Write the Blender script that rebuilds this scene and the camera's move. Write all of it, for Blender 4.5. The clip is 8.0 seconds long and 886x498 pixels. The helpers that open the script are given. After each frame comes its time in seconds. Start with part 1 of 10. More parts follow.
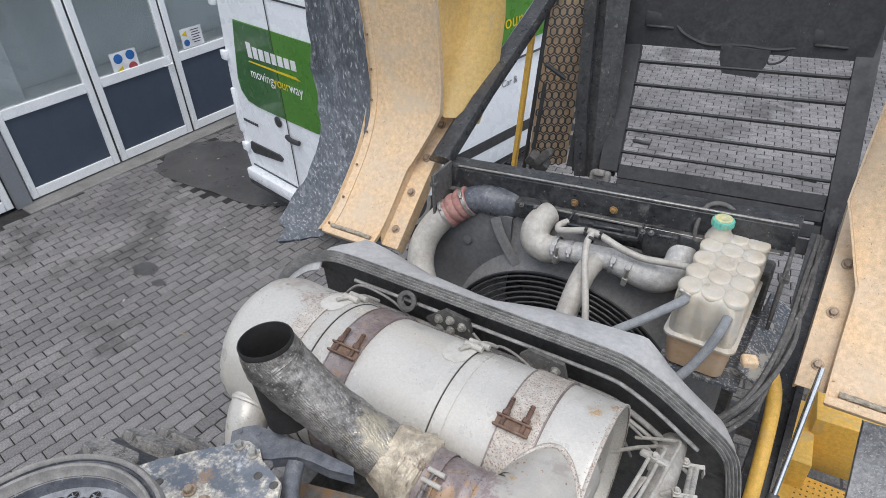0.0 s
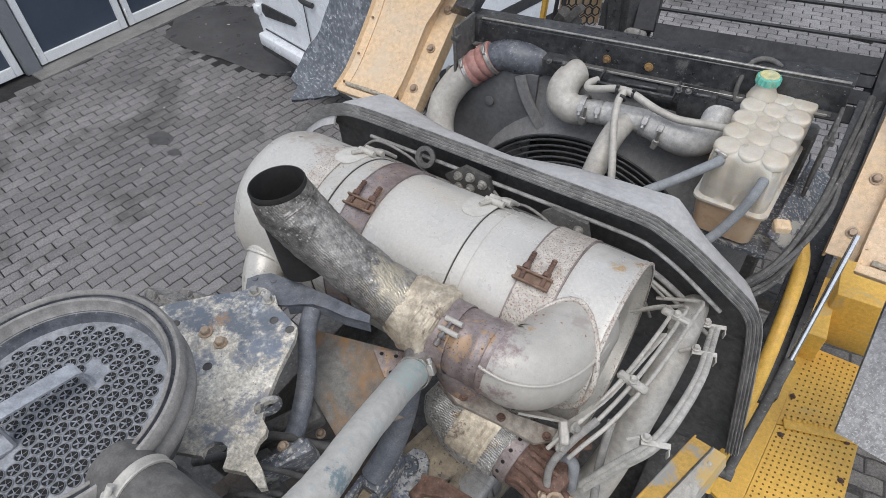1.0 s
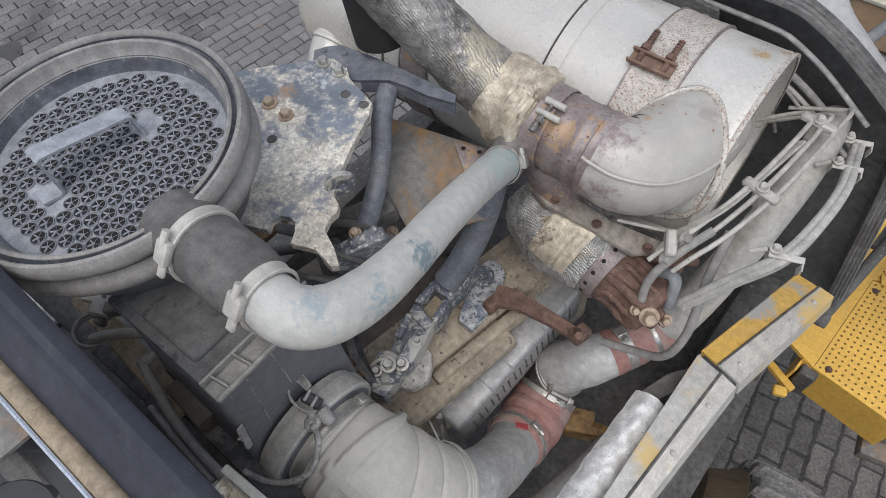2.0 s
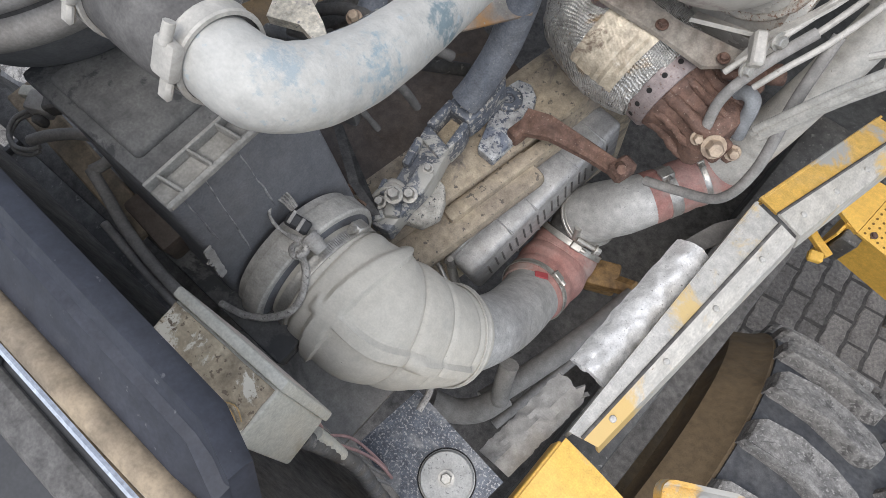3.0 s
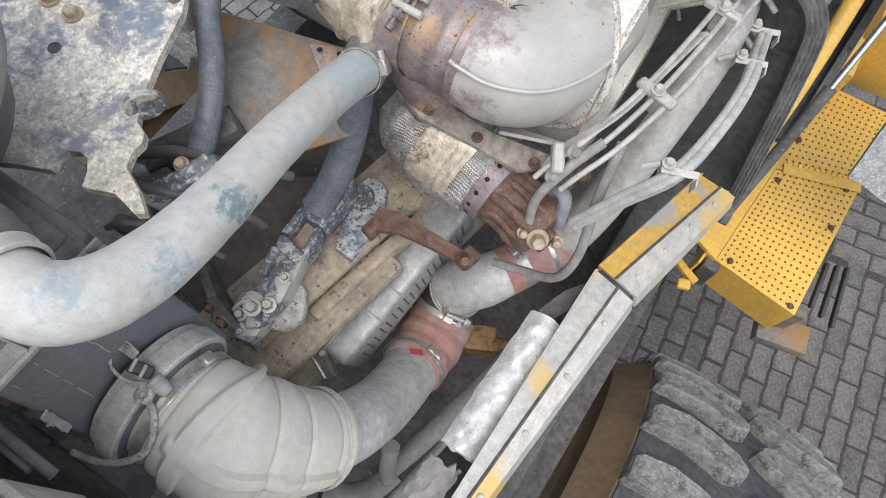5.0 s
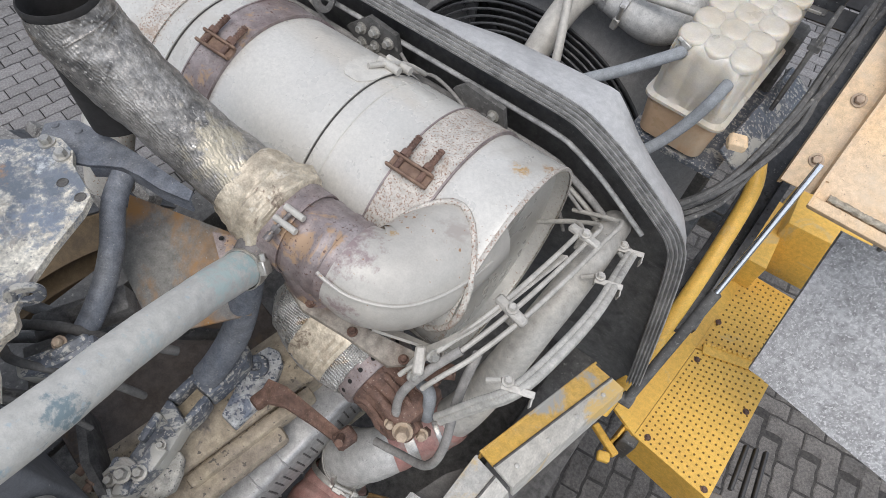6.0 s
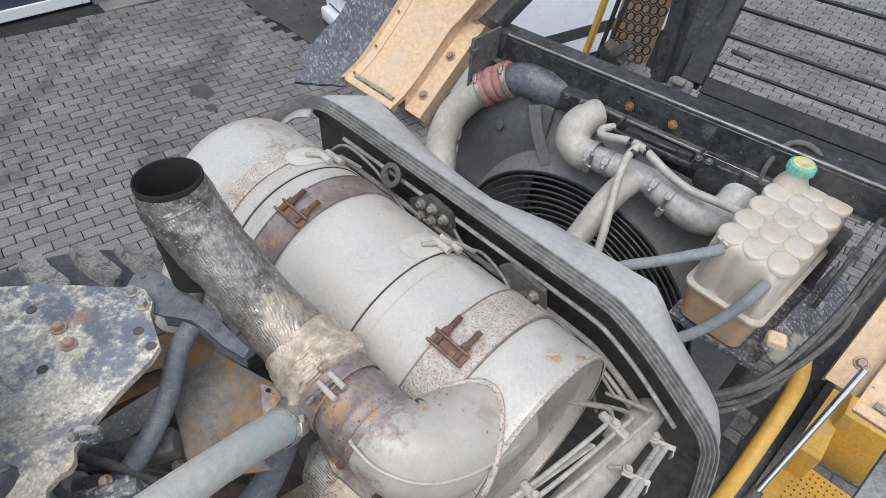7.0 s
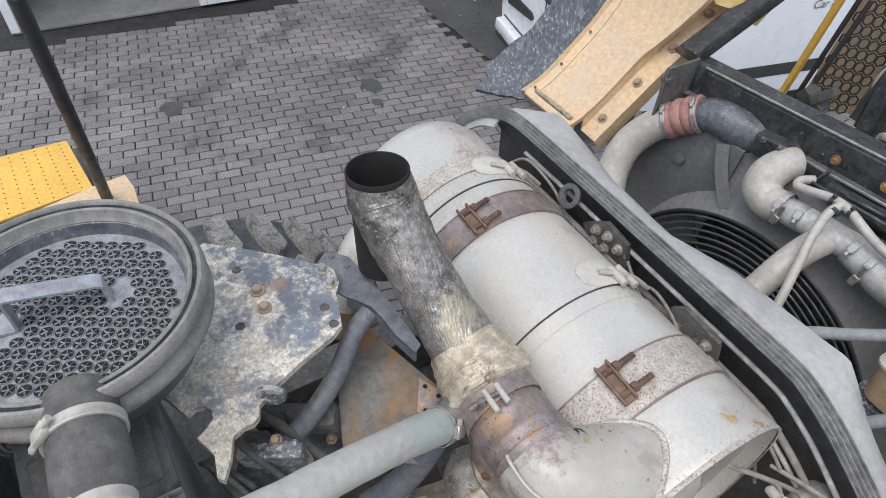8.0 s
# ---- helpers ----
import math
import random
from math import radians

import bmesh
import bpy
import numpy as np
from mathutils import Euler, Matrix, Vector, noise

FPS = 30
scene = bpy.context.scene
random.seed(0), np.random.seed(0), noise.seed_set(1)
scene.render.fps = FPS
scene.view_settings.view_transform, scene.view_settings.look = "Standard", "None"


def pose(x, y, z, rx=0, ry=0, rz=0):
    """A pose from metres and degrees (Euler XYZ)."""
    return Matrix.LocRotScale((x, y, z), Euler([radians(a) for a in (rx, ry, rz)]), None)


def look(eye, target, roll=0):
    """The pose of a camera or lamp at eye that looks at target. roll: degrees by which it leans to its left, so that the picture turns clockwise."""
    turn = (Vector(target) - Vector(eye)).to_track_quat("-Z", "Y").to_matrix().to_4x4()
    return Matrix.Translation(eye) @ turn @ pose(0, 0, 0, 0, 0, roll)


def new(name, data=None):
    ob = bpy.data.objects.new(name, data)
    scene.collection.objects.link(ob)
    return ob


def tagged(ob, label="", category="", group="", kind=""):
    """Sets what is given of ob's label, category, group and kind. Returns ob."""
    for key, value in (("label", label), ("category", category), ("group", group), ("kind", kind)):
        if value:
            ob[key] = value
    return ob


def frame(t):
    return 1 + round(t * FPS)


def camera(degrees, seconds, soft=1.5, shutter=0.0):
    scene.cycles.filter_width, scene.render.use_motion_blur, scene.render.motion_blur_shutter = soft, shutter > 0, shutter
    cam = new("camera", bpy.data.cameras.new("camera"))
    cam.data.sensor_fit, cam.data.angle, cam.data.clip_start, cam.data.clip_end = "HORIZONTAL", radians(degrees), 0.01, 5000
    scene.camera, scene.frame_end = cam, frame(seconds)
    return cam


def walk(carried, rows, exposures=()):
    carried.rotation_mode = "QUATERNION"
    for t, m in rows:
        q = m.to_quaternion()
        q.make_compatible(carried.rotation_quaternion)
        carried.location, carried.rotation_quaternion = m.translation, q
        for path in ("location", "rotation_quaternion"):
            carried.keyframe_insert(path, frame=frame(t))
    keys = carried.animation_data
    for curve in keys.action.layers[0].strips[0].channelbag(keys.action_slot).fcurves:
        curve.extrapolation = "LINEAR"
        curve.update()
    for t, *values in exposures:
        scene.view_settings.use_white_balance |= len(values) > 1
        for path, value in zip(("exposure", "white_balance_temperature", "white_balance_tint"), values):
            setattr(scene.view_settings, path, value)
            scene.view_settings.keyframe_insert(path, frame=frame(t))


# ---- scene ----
cam = camera(70.6, 8.0, soft=0.5)
PATH = [
    (0, (-0.032, 0.155, 3.739), (-0.924, 1.525, 2.586), -2.6),
    (0.5, (-0.029, 0.173, 3.702), (-0.852, 1.481, 2.432), -3.5),
    (1, (-0.046, 0.158, 3.632), (-0.863, 1.289, 2.198), -3.3),
    (1.5, (-0.09, 0.124, 3.524), (-0.876, 1.075, 1.95), -3.2),
    (2, (-0.109, 0.115, 3.412), (-0.867, 0.847, 1.712), -8.0),
    (2.2, (-0.124, 0.108, 3.355), (-0.862, 0.686, 1.588), -11.9),
    (3.3, (-0.148, 0.131, 3.15), (-0.623, 0.533, 1.25), -8.9),
    (3.5, (-0.151, 0.141, 3.129), (-0.595, 0.524, 1.217), -9.2),
    (4, (-0.152, 0.148, 3.127), (-0.569, 0.495, 1.202), -10.0),
    (4.5, (-0.139, 0.182, 3.203), (-0.577, 0.521, 1.281), -12.1),
    (4.7, (-0.131, 0.223, 3.258), (-0.545, 0.659, 1.351), -5.8),
    (5, (-0.102, 0.278, 3.297), (-0.504, 0.891, 1.436), 0.5),
    (5.2, (-0.077, 0.324, 3.311), (-0.439, 1.032, 1.476), 4.4),
    (6.3, (0.017, 0.462, 3.48), (-0.638, 1.449, 1.869), 7.8),
    (6.5, (0.018, 0.468, 3.498), (-0.697, 1.49, 1.935), 7.4),
    (7, (0.005, 0.469, 3.553), (-0.906, 1.525, 2.12), 5.4),
    (7.5, (-0.011, 0.459, 3.58), (-1.004, 1.473, 2.17), 5.4),
    (8, (-0.07, 0.384, 3.554), (-1.241, 1.148, 2.124), 3.7),
]
EXPOSE = [(0.0, 0.77), (1.0, 0.67), (1.5, 0.61), (2.2, 0.67), (3.3, 1.03), (4.5, 1.03), (5.0, 1.05), (5.2, 0.93), (6.3, 0.8), (8.0, 0.8)]
walk(cam, [(t, look(eye, target, roll)) for t, eye, target, roll in PATH],
     exposures=EXPOSE)

# ---- world and light: overcast yard, soft sun high behind the cab ----
world = bpy.data.worlds.new("sky")
scene.world = world
world.use_nodes = True
wn, wl = world.node_tree.nodes, world.node_tree.links
wn.clear()
sky = wn.new("ShaderNodeTexSky")
sky.sky_type = "NISHITA"
sky.sun_disc = False
sky.sun_elevation = radians(68)
sky.sun_rotation = radians(150)
sky.dust_density, sky.air_density, sky.ozone_density = 1.5, 1.0, 1.0
grey = wn.new("ShaderNodeHueSaturation")
grey.inputs["Saturation"].default_value = 0.5
wbg = wn.new("ShaderNodeBackground")
wbg.inputs["Strength"].default_value = 0.15
wout = wn.new("ShaderNodeOutputWorld")
wl.new(sky.outputs["Color"], grey.inputs["Color"])
wl.new(grey.outputs["Color"], wbg.inputs["Color"])
wl.new(wbg.outputs["Background"], wout.inputs["Surface"])

sun_data = bpy.data.lights.new("sun", "SUN")
sun_data.energy = 0.8
sun_data.angle = radians(50)
sun_data.color = (1.0, 0.99, 0.975)
sun = new("sun", sun_data)
sun.matrix_world = look((1.2, -2.6, 8.0), (0, 0, 0))

# ---- small mesh kit ----
ORG = {}


def thing(name, at=(0, 0, 0), label="", category="", group="", kind=""):
    """A top-level thing: an Empty at its base."""
    ob = new(name)
    ob.empty_display_size = 0.05
    ob.location = at
    ORG[ob] = Vector(at)
    return tagged(ob, label, category, group, kind)


def sharpen(bm, angle=38):
    lim = radians(angle)
    for f in bm.faces:
        f.smooth = True
    for e in bm.edges:
        if len(e.link_faces) == 2:
            e.smooth = e.calc_face_angle(0.0) < lim
        else:
            e.smooth = False


def part(name, bm, material, parent, label="", angle=38, kind=""):
    """Links a bmesh in world metres as one mesh under a thing or a part."""
    org = ORG[parent]
    bmesh.ops.recalc_face_normals(bm, faces=bm.faces[:])
    sharpen(bm, angle)
    bmesh.ops.translate(bm, verts=bm.verts[:], vec=-org)
    me = bpy.data.meshes.new(name)
    bm.to_mesh(me)
    bm.free()
    me.materials.append(material)
    ob = new(name, me)
    ob.parent = parent
    ORG[ob] = org
    return tagged(ob, label, kind=kind)


def solid(name, bm, material, label="", category="", kind="", at=None):
    """A top-level thing of one mesh, with its origin at its base."""
    if at is None:
        xs = [v.co for v in bm.verts]
        at = Vector((sum(v.x for v in xs) / len(xs), sum(v.y for v in xs) / len(xs), min(v.z for v in xs)))
    at = Vector(at)
    bmesh.ops.recalc_face_normals(bm, faces=bm.faces[:])
    sharpen(bm)
    bmesh.ops.translate(bm, verts=bm.verts[:], vec=-at)
    me = bpy.data.meshes.new(name)
    bm.to_mesh(me)
    bm.free()
    me.materials.append(material)
    ob = new(name, me)
    ob.location = at
    ORG[ob] = at
    return tagged(ob, label, category, kind=kind)


def thicken(bm, t):
    """Gives an open sheet its thickness."""
    bmesh.ops.recalc_face_normals(bm, faces=bm.faces[:])
    bm.normal_update()
    bmesh.ops.solidify(bm, geom=bm.faces[:], thickness=t)


def mesh_of():
    return bmesh.new()


def basis(axis, up=(0, 0, 1)):
    """Two unit vectors across an axis."""
    a = Vector(axis).normalized()
    u = Vector(up)
    if abs(a.dot(u)) > 0.95:
        u = Vector((0, 1, 0)) if abs(a.y) < 0.9 else Vector((1, 0, 0))
    s = a.cross(u).normalized()
    return a, s, s.cross(a).normalized()


def box(bm, c, size, rot=None, bevel=0.0, seg=1):
    r = rot.to_4x4() if rot is not None else Matrix.Identity(4)
    m = Matrix.Translation(c) @ r @ Matrix.Diagonal((size[0], size[1], size[2], 1))
    made = bmesh.ops.create_cube(bm, size=1.0, matrix=m)
    if bevel > 0:
        es = {e for v in made["verts"] for e in v.link_edges}
        bmesh.ops.bevel(bm, geom=list(es), offset=bevel, segments=seg, affect="EDGES", profile=0.5)
    return bm


def turn(x=0, y=0, z=0):
    return Euler((radians(x), radians(y), radians(z))).to_matrix()


def axes(dx, up=(0, 0, 1)):
    """A rotation whose x runs along dx and whose z is as near as may be to up."""
    a = Vector(dx).normalized()
    b = Vector(up).cross(a).normalized()
    return Matrix((a, b, a.cross(b))).transposed()


def rings(bm, loops, close=True, cap=(True, True)):
    rows = [[bm.verts.new(p) for p in lp] for lp in loops]
    n = len(rows[0])
    for i in range(len(rows) - 1):
        for j in range(n if close else n - 1):
            k = (j + 1) % n
            bm.faces.new((rows[i][j], rows[i][k], rows[i + 1][k], rows[i + 1][j]))
    if close and cap[0]:
        bm.faces.new(list(reversed(rows[0])))
    if close and cap[1]:
        bm.faces.new(rows[-1])
    return rows


def lathe(bm, o, axis, prof, seg=40, cap=(True, True), arc=None):
    """Turns (radius, height) pairs round an axis."""
    o = Vector(o)
    a, s, u = basis(axis)
    loops = []
    for r, h in prof:
        r = max(r, 1e-4)
        lp = []
        for k in range(seg):
            t = 2 * math.pi * k / seg if arc is None else arc[0] + (arc[1] - arc[0]) * k / (seg - 1)
            lp.append(o + a * h + (s * math.cos(t) + u * math.sin(t)) * r)
        loops.append(lp)
    rings(bm, loops, close=arc is None, cap=cap)
    return bm


def cyl(bm, p0, p1, r0, r1=None, seg=20):
    p0, p1 = Vector(p0), Vector(p1)
    r1 = r0 if r1 is None else r1
    return lathe(bm, p0, p1 - p0, [(r0, 0), (r1, (p1 - p0).length)], seg)


def smooth_path(pts, steps=6):
    p = [Vector(q) for q in pts]
    if len(p) < 3:
        return p
    out = []
    for i in range(len(p) - 1):
        a, b, c, d = p[max(i - 1, 0)], p[i], p[i + 1], p[min(i + 2, len(p) - 1)]
        for k in range(steps):
            t = k / steps
            out.append(0.5 * (2 * b + (c - a) * t + (2 * a - 5 * b + 4 * c - d) * t * t + (3 * b - a - 3 * c + d) * t ** 3))
    return out + [p[-1]]


def tube(bm, pts, r, seg=14, steps=6, cap=True, wave=None, squash=1.0):
    """A round bar or hose along a smooth path. r: a radius, or one for each point. wave: adds to the radius, by (share of the way, angle)."""
    path = smooth_path(pts, steps)
    n = len(path)
    rr = r if isinstance(r, (list, tuple)) else [r] * len(pts)
    side = None
    loops = []
    for i, p in enumerate(path):
        d = (path[min(i + 1, n - 1)] - path[max(i - 1, 0)]).normalized()
        if side is None:
            _, side, _ = basis(d)
        side = (side - d * side.dot(d)).normalized()
        up = side.cross(d)
        f = i / (n - 1) * (len(rr) - 1)
        j = min(int(f), len(rr) - 2)
        rad = rr[j] + (rr[j + 1] - rr[j]) * (f - j)
        lp = []
        for k in range(seg):
            t = 2 * math.pi * k / seg
            q = rad + (wave(i / (n - 1), t) if wave else 0)
            lp.append(p + side * math.cos(t) * q + up * math.sin(t) * q * squash)
        loops.append(lp)
    rings(bm, loops, cap=(cap, cap))
    return bm


def prism(bm, poly, vec):
    """A flat plate: a polygon of points and the way of its thickness."""
    v = Vector(vec)
    a = [bm.verts.new(Vector(p)) for p in poly]
    b = [bm.verts.new(Vector(p) + v) for p in poly]
    n = len(a)
    bm.faces.new(a)
    bm.faces.new(list(reversed(b)))
    for i in range(n):
        j = (i + 1) % n
        bm.faces.new((a[j], a[i], b[i], b[j]))
    return bm


def strip(bm, path, prof, up=(0, 0, 1), closed=True):
    """Sweeps a flat profile of (side, up) pairs along a path."""
    path = [Vector(p) for p in path]
    n = len(path)
    loops = []
    for i, p in enumerate(path):
        d = (path[min(i + 1, n - 1)] - path[max(i - 1, 0)]).normalized()
        s = d.cross(Vector(up)).normalized()
        w = s.cross(d)
        loops.append([p + s * a + w * b for a, b in prof])
    rings(bm, loops, close=closed, cap=(closed, closed))
    return bm


def bolt(bm, p, n, r=0.009, h=0.008, washer=True):
    p, n = Vector(p), Vector(n).normalized()
    if washer:
        cyl(bm, p, p + n * h * 0.3, r * 1.45, seg=14)
    lathe(bm, p + n * h * 0.25, n, [(r, 0), (r, h * 0.8), (r * 0.8, h)], seg=6)
    return bm


def band(bm, o, axis, r, w, t=0.003, seg=36):
    """A flat ring round a pipe."""
    a = Vector(axis).normalized()
    return lathe(bm, Vector(o) - a * w / 2, a, [(r, 0), (r + t, 0), (r + t * 1.3, w * 0.12), (r + t, w * 0.25), (r + t, w * 0.75), (r + t * 1.3, w * 0.88), (r + t, w), (r, w)], seg, cap=(False, False))


def hose_clamp(name, o, axis, r, parent, screw=(0, 0, 1), w=0.014, material=None):
    """A worm-drive clamp: band and screw housing in one part."""
    bm = mesh_of()
    band(bm, o, axis, r, w, 0.002)
    a, s, u = basis(axis, screw)
    c = Vector(o) + u * (r + 0.006)
    rot = Matrix((a, s, u)).transposed()
    box(bm, c, (w * 1.15, 0.026, 0.012), rot, 0.002)
    cyl(bm, c + s * 0.012, c + s * 0.024, 0.0055, seg=8)
    for k in range(-7, 8):
        q = k * 0.035 + 0.5
        d = s * math.sin(q) + u * math.cos(q)
        box(bm, Vector(o) + d * (r + 0.0025), (w * 0.7, 0.0025, 0.002), Matrix((a, d.cross(a), d)).transposed())
    return part(name, bm, material, parent, "worm-drive hose clamp")


# ---- materials ----
def surface(name, a, b=None, rough=0.6, metal=0.0, scale=5.0, contrast=(0.4, 0.62), grain=0.12, grain_scale=60.0, speck=None, speck_scale=120.0,
            speck_at=(0.62, 0.66), stain=None, stain_scale=9.0, stain_at=(0.58, 0.7), bump=0.15, bump_scale=70.0, ridges=None, per_object=0.0, rough_var=0.15,
            coords="Object", stretch=None, fine=0.13, fine_scale=330.0, trans=0.0, sss=None, coat=0.0, drift=None,
            org=(0, 0, 0), spots=(), belts=()):
    """Two colours in large clouds, fine grain, stains and specks with a shape of their own, uneven gloss and fine relief."""
    m = bpy.data.materials.new(name)
    m.use_nodes = True
    nt = m.node_tree
    N, L = nt.nodes, nt.links
    p = N["Principled BSDF"]
    tc = N.new("ShaderNodeTexCoord")
    co = tc.outputs[coords]
    if stretch:
        mp = N.new("ShaderNodeMapping")
        mp.inputs["Scale"].default_value = stretch
        L.new(co, mp.inputs["Vector"])
        co = mp.outputs["Vector"]

    def noise_at(sc, detail=4.0, distort=0.0, harsh=0.55):
        n = N.new("ShaderNodeTexNoise")
        n.inputs["Scale"].default_value, n.inputs["Detail"].default_value, n.inputs["Distortion"].default_value = sc, detail, distort
        n.inputs["Roughness"].default_value = harsh
        L.new(co, n.inputs["Vector"])
        return n.outputs["Fac"]

    def ramp(src, lo, hi):
        r = N.new("ShaderNodeMapRange")
        r.inputs["From Min"].default_value, r.inputs["From Max"].default_value = lo, hi
        L.new(src, r.inputs["Value"])
        return r.outputs["Result"]

    def mix(fac, x, y, how="MIX"):
        k = N.new("ShaderNodeMix")
        k.data_type, k.blend_type = "RGBA", how
        for sock, val in ((k.inputs["Factor"], fac), (k.inputs["A"], x), (k.inputs["B"], y)):
            if isinstance(val, (float, int)):
                sock.default_value = val
            elif isinstance(val, (tuple, list)):
                sock.default_value = (*val[:3], 1.0)
            else:
                L.new(val, sock)
        return k.outputs["Result"]

    b = b or tuple(v * 0.8 for v in a)
    col = mix(ramp(noise_at(scale, 8.0, 0.4, 0.62), *contrast), a, b)
    g = noise_at(grain_scale, 6.0)
    gr = N.new("ShaderNodeMapRange")
    gr.inputs["To Min"].default_value, gr.inputs["To Max"].default_value = 1 - grain * 1.6, 1 + grain * 1.6
    gr.inputs["From Min"].default_value, gr.inputs["From Max"].default_value = 0.3, 0.7
    L.new(g, gr.inputs["Value"])
    hs = N.new("ShaderNodeHueSaturation")
    L.new(col, hs.inputs["Color"])
    L.new(gr.outputs["Result"], hs.inputs["Value"])
    col = hs.outputs["Color"]
    if fine:
        fg = N.new("ShaderNodeMapRange")
        fg.inputs["To Min"].default_value, fg.inputs["To Max"].default_value = 1 - fine, 1 + fine
        fg.inputs["From Min"].default_value, fg.inputs["From Max"].default_value = 0.32, 0.68
        L.new(noise_at(fine_scale, 3.0), fg.inputs["Value"])
        h3 = N.new("ShaderNodeHueSaturation")
        L.new(col, h3.inputs["Color"])
        L.new(fg.outputs["Result"], h3.inputs["Value"])
        col = h3.outputs["Color"]
    height = noise_at(bump_scale, 6.0)
    if stain:
        sn = noise_at(stain_scale, 10.0, 0.5, 0.68)
        if drift:
            # the stain gathers towards one end of the thing
            dp = N.new("ShaderNodeVectorMath")
            dp.operation = "DOT_PRODUCT"
            dp.inputs[1].default_value = drift
            L.new(tc.outputs["Object"], dp.inputs[0])
            ad = N.new("ShaderNodeMath")
            L.new(sn, ad.inputs[0])
            L.new(dp.outputs["Value"], ad.inputs[1])
            sn = ad.outputs["Value"]
        col = mix(ramp(sn, *stain_at), col, stain)
    for centre, radius, tint in spots:
        # a stain of its own at one place, with a broken outline
        ds = N.new("ShaderNodeVectorMath")
        ds.operation = "DISTANCE"
        ds.inputs[1].default_value = tuple(c - o for c, o in zip(centre, org))
        L.new(tc.outputs["Object"], ds.inputs[0])
        near_ = N.new("ShaderNodeMapRange")
        near_.inputs["From Min"].default_value, near_.inputs["From Max"].default_value = radius * 1.6, radius * 0.3
        near_.inputs["To Max"].default_value = 0.62
        L.new(ds.outputs["Value"], near_.inputs["Value"])
        flake = N.new("ShaderNodeMapRange")
        flake.inputs["From Min"].default_value, flake.inputs["From Max"].default_value, flake.inputs["To Max"].default_value = 0.33, 0.67, 0.7
        L.new(noise_at(2.6 / radius, 12.0, 0.0, 0.72), flake.inputs["Value"])
        ad = N.new("ShaderNodeMath")
        L.new(near_.outputs["Result"], ad.inputs[0])
        L.new(flake.outputs["Result"], ad.inputs[1])
        col = mix(ramp(ad.outputs["Value"], 0.74, 1.02), col, tint)
    if speck:
        sn = noise_at(speck_scale, 5.0, 0.0, 0.62)
        for axis, at_, width, gain in belts:
            dp = N.new("ShaderNodeVectorMath")
            dp.operation = "DOT_PRODUCT"
            dp.inputs[1].default_value = axis
            L.new(tc.outputs["Object"], dp.inputs[0])
            df = N.new("ShaderNodeMath")
            df.operation = "SUBTRACT"
            df.inputs[1].default_value = at_ - sum(o * a_ for o, a_ in zip(org, axis))
            L.new(dp.outputs["Value"], df.inputs[0])
            ab = N.new("ShaderNodeMath")
            ab.operation = "ABSOLUTE"
            L.new(df.outputs["Value"], ab.inputs[0])
            up = N.new("ShaderNodeMapRange")
            up.inputs["From Max"].default_value = width
            up.inputs["To Min"].default_value, up.inputs["To Max"].default_value = gain, 0.0
            L.new(ab.outputs["Value"], up.inputs["Value"])
            ad = N.new("ShaderNodeMath")
            L.new(sn, ad.inputs[0])
            L.new(up.outputs["Result"], ad.inputs[1])
            sn = ad.outputs["Value"]
        sp = ramp(sn, *speck_at)
        col = mix(sp, col, speck)
    if per_object:
        oi = N.new("ShaderNodeObjectInfo")
        pr = N.new("ShaderNodeMapRange")
        pr.inputs["To Min"].default_value, pr.inputs["To Max"].default_value = 1 - per_object, 1 + per_object
        L.new(oi.outputs["Random"], pr.inputs["Value"])
        geo = N.new("ShaderNodeNewGeometry")
        pi = N.new("ShaderNodeMapRange")
        pi.inputs["To Min"].default_value, pi.inputs["To Max"].default_value = 1 - per_object, 1 + per_object
        L.new(geo.outputs["Random Per Island"], pi.inputs["Value"])
        mu = N.new("ShaderNodeMath")
        mu.operation = "MULTIPLY"
        L.new(pr.outputs["Result"], mu.inputs[0])
        L.new(pi.outputs["Result"], mu.inputs[1])
        h2 = N.new("ShaderNodeHueSaturation")
        L.new(col, h2.inputs["Color"])
        L.new(mu.outputs["Value"], h2.inputs["Value"])
        col = h2.outputs["Color"]
    L.new(col, p.inputs["Base Color"])
    rr = N.new("ShaderNodeMapRange")
    rr.inputs["To Min"].default_value, rr.inputs["To Max"].default_value = max(rough - rough_var, 0.05), min(rough + rough_var, 1.0)
    rr.inputs["From Min"].default_value, rr.inputs["From Max"].default_value = 0.35, 0.65
    L.new(noise_at(scale * 3.0, 5.0), rr.inputs["Value"])
    L.new(rr.outputs["Result"], p.inputs["Roughness"])
    p.inputs["Metallic"].default_value = metal
    if trans:
        p.inputs["Transmission Weight"].default_value = trans
    if coat:
        p.inputs["Coat Weight"].default_value = coat
    if sss:
        p.inputs["Subsurface Weight"].default_value = 0.6
        p.inputs["Subsurface Radius"].default_value = sss
        p.inputs["Subsurface Scale"].default_value = 0.03
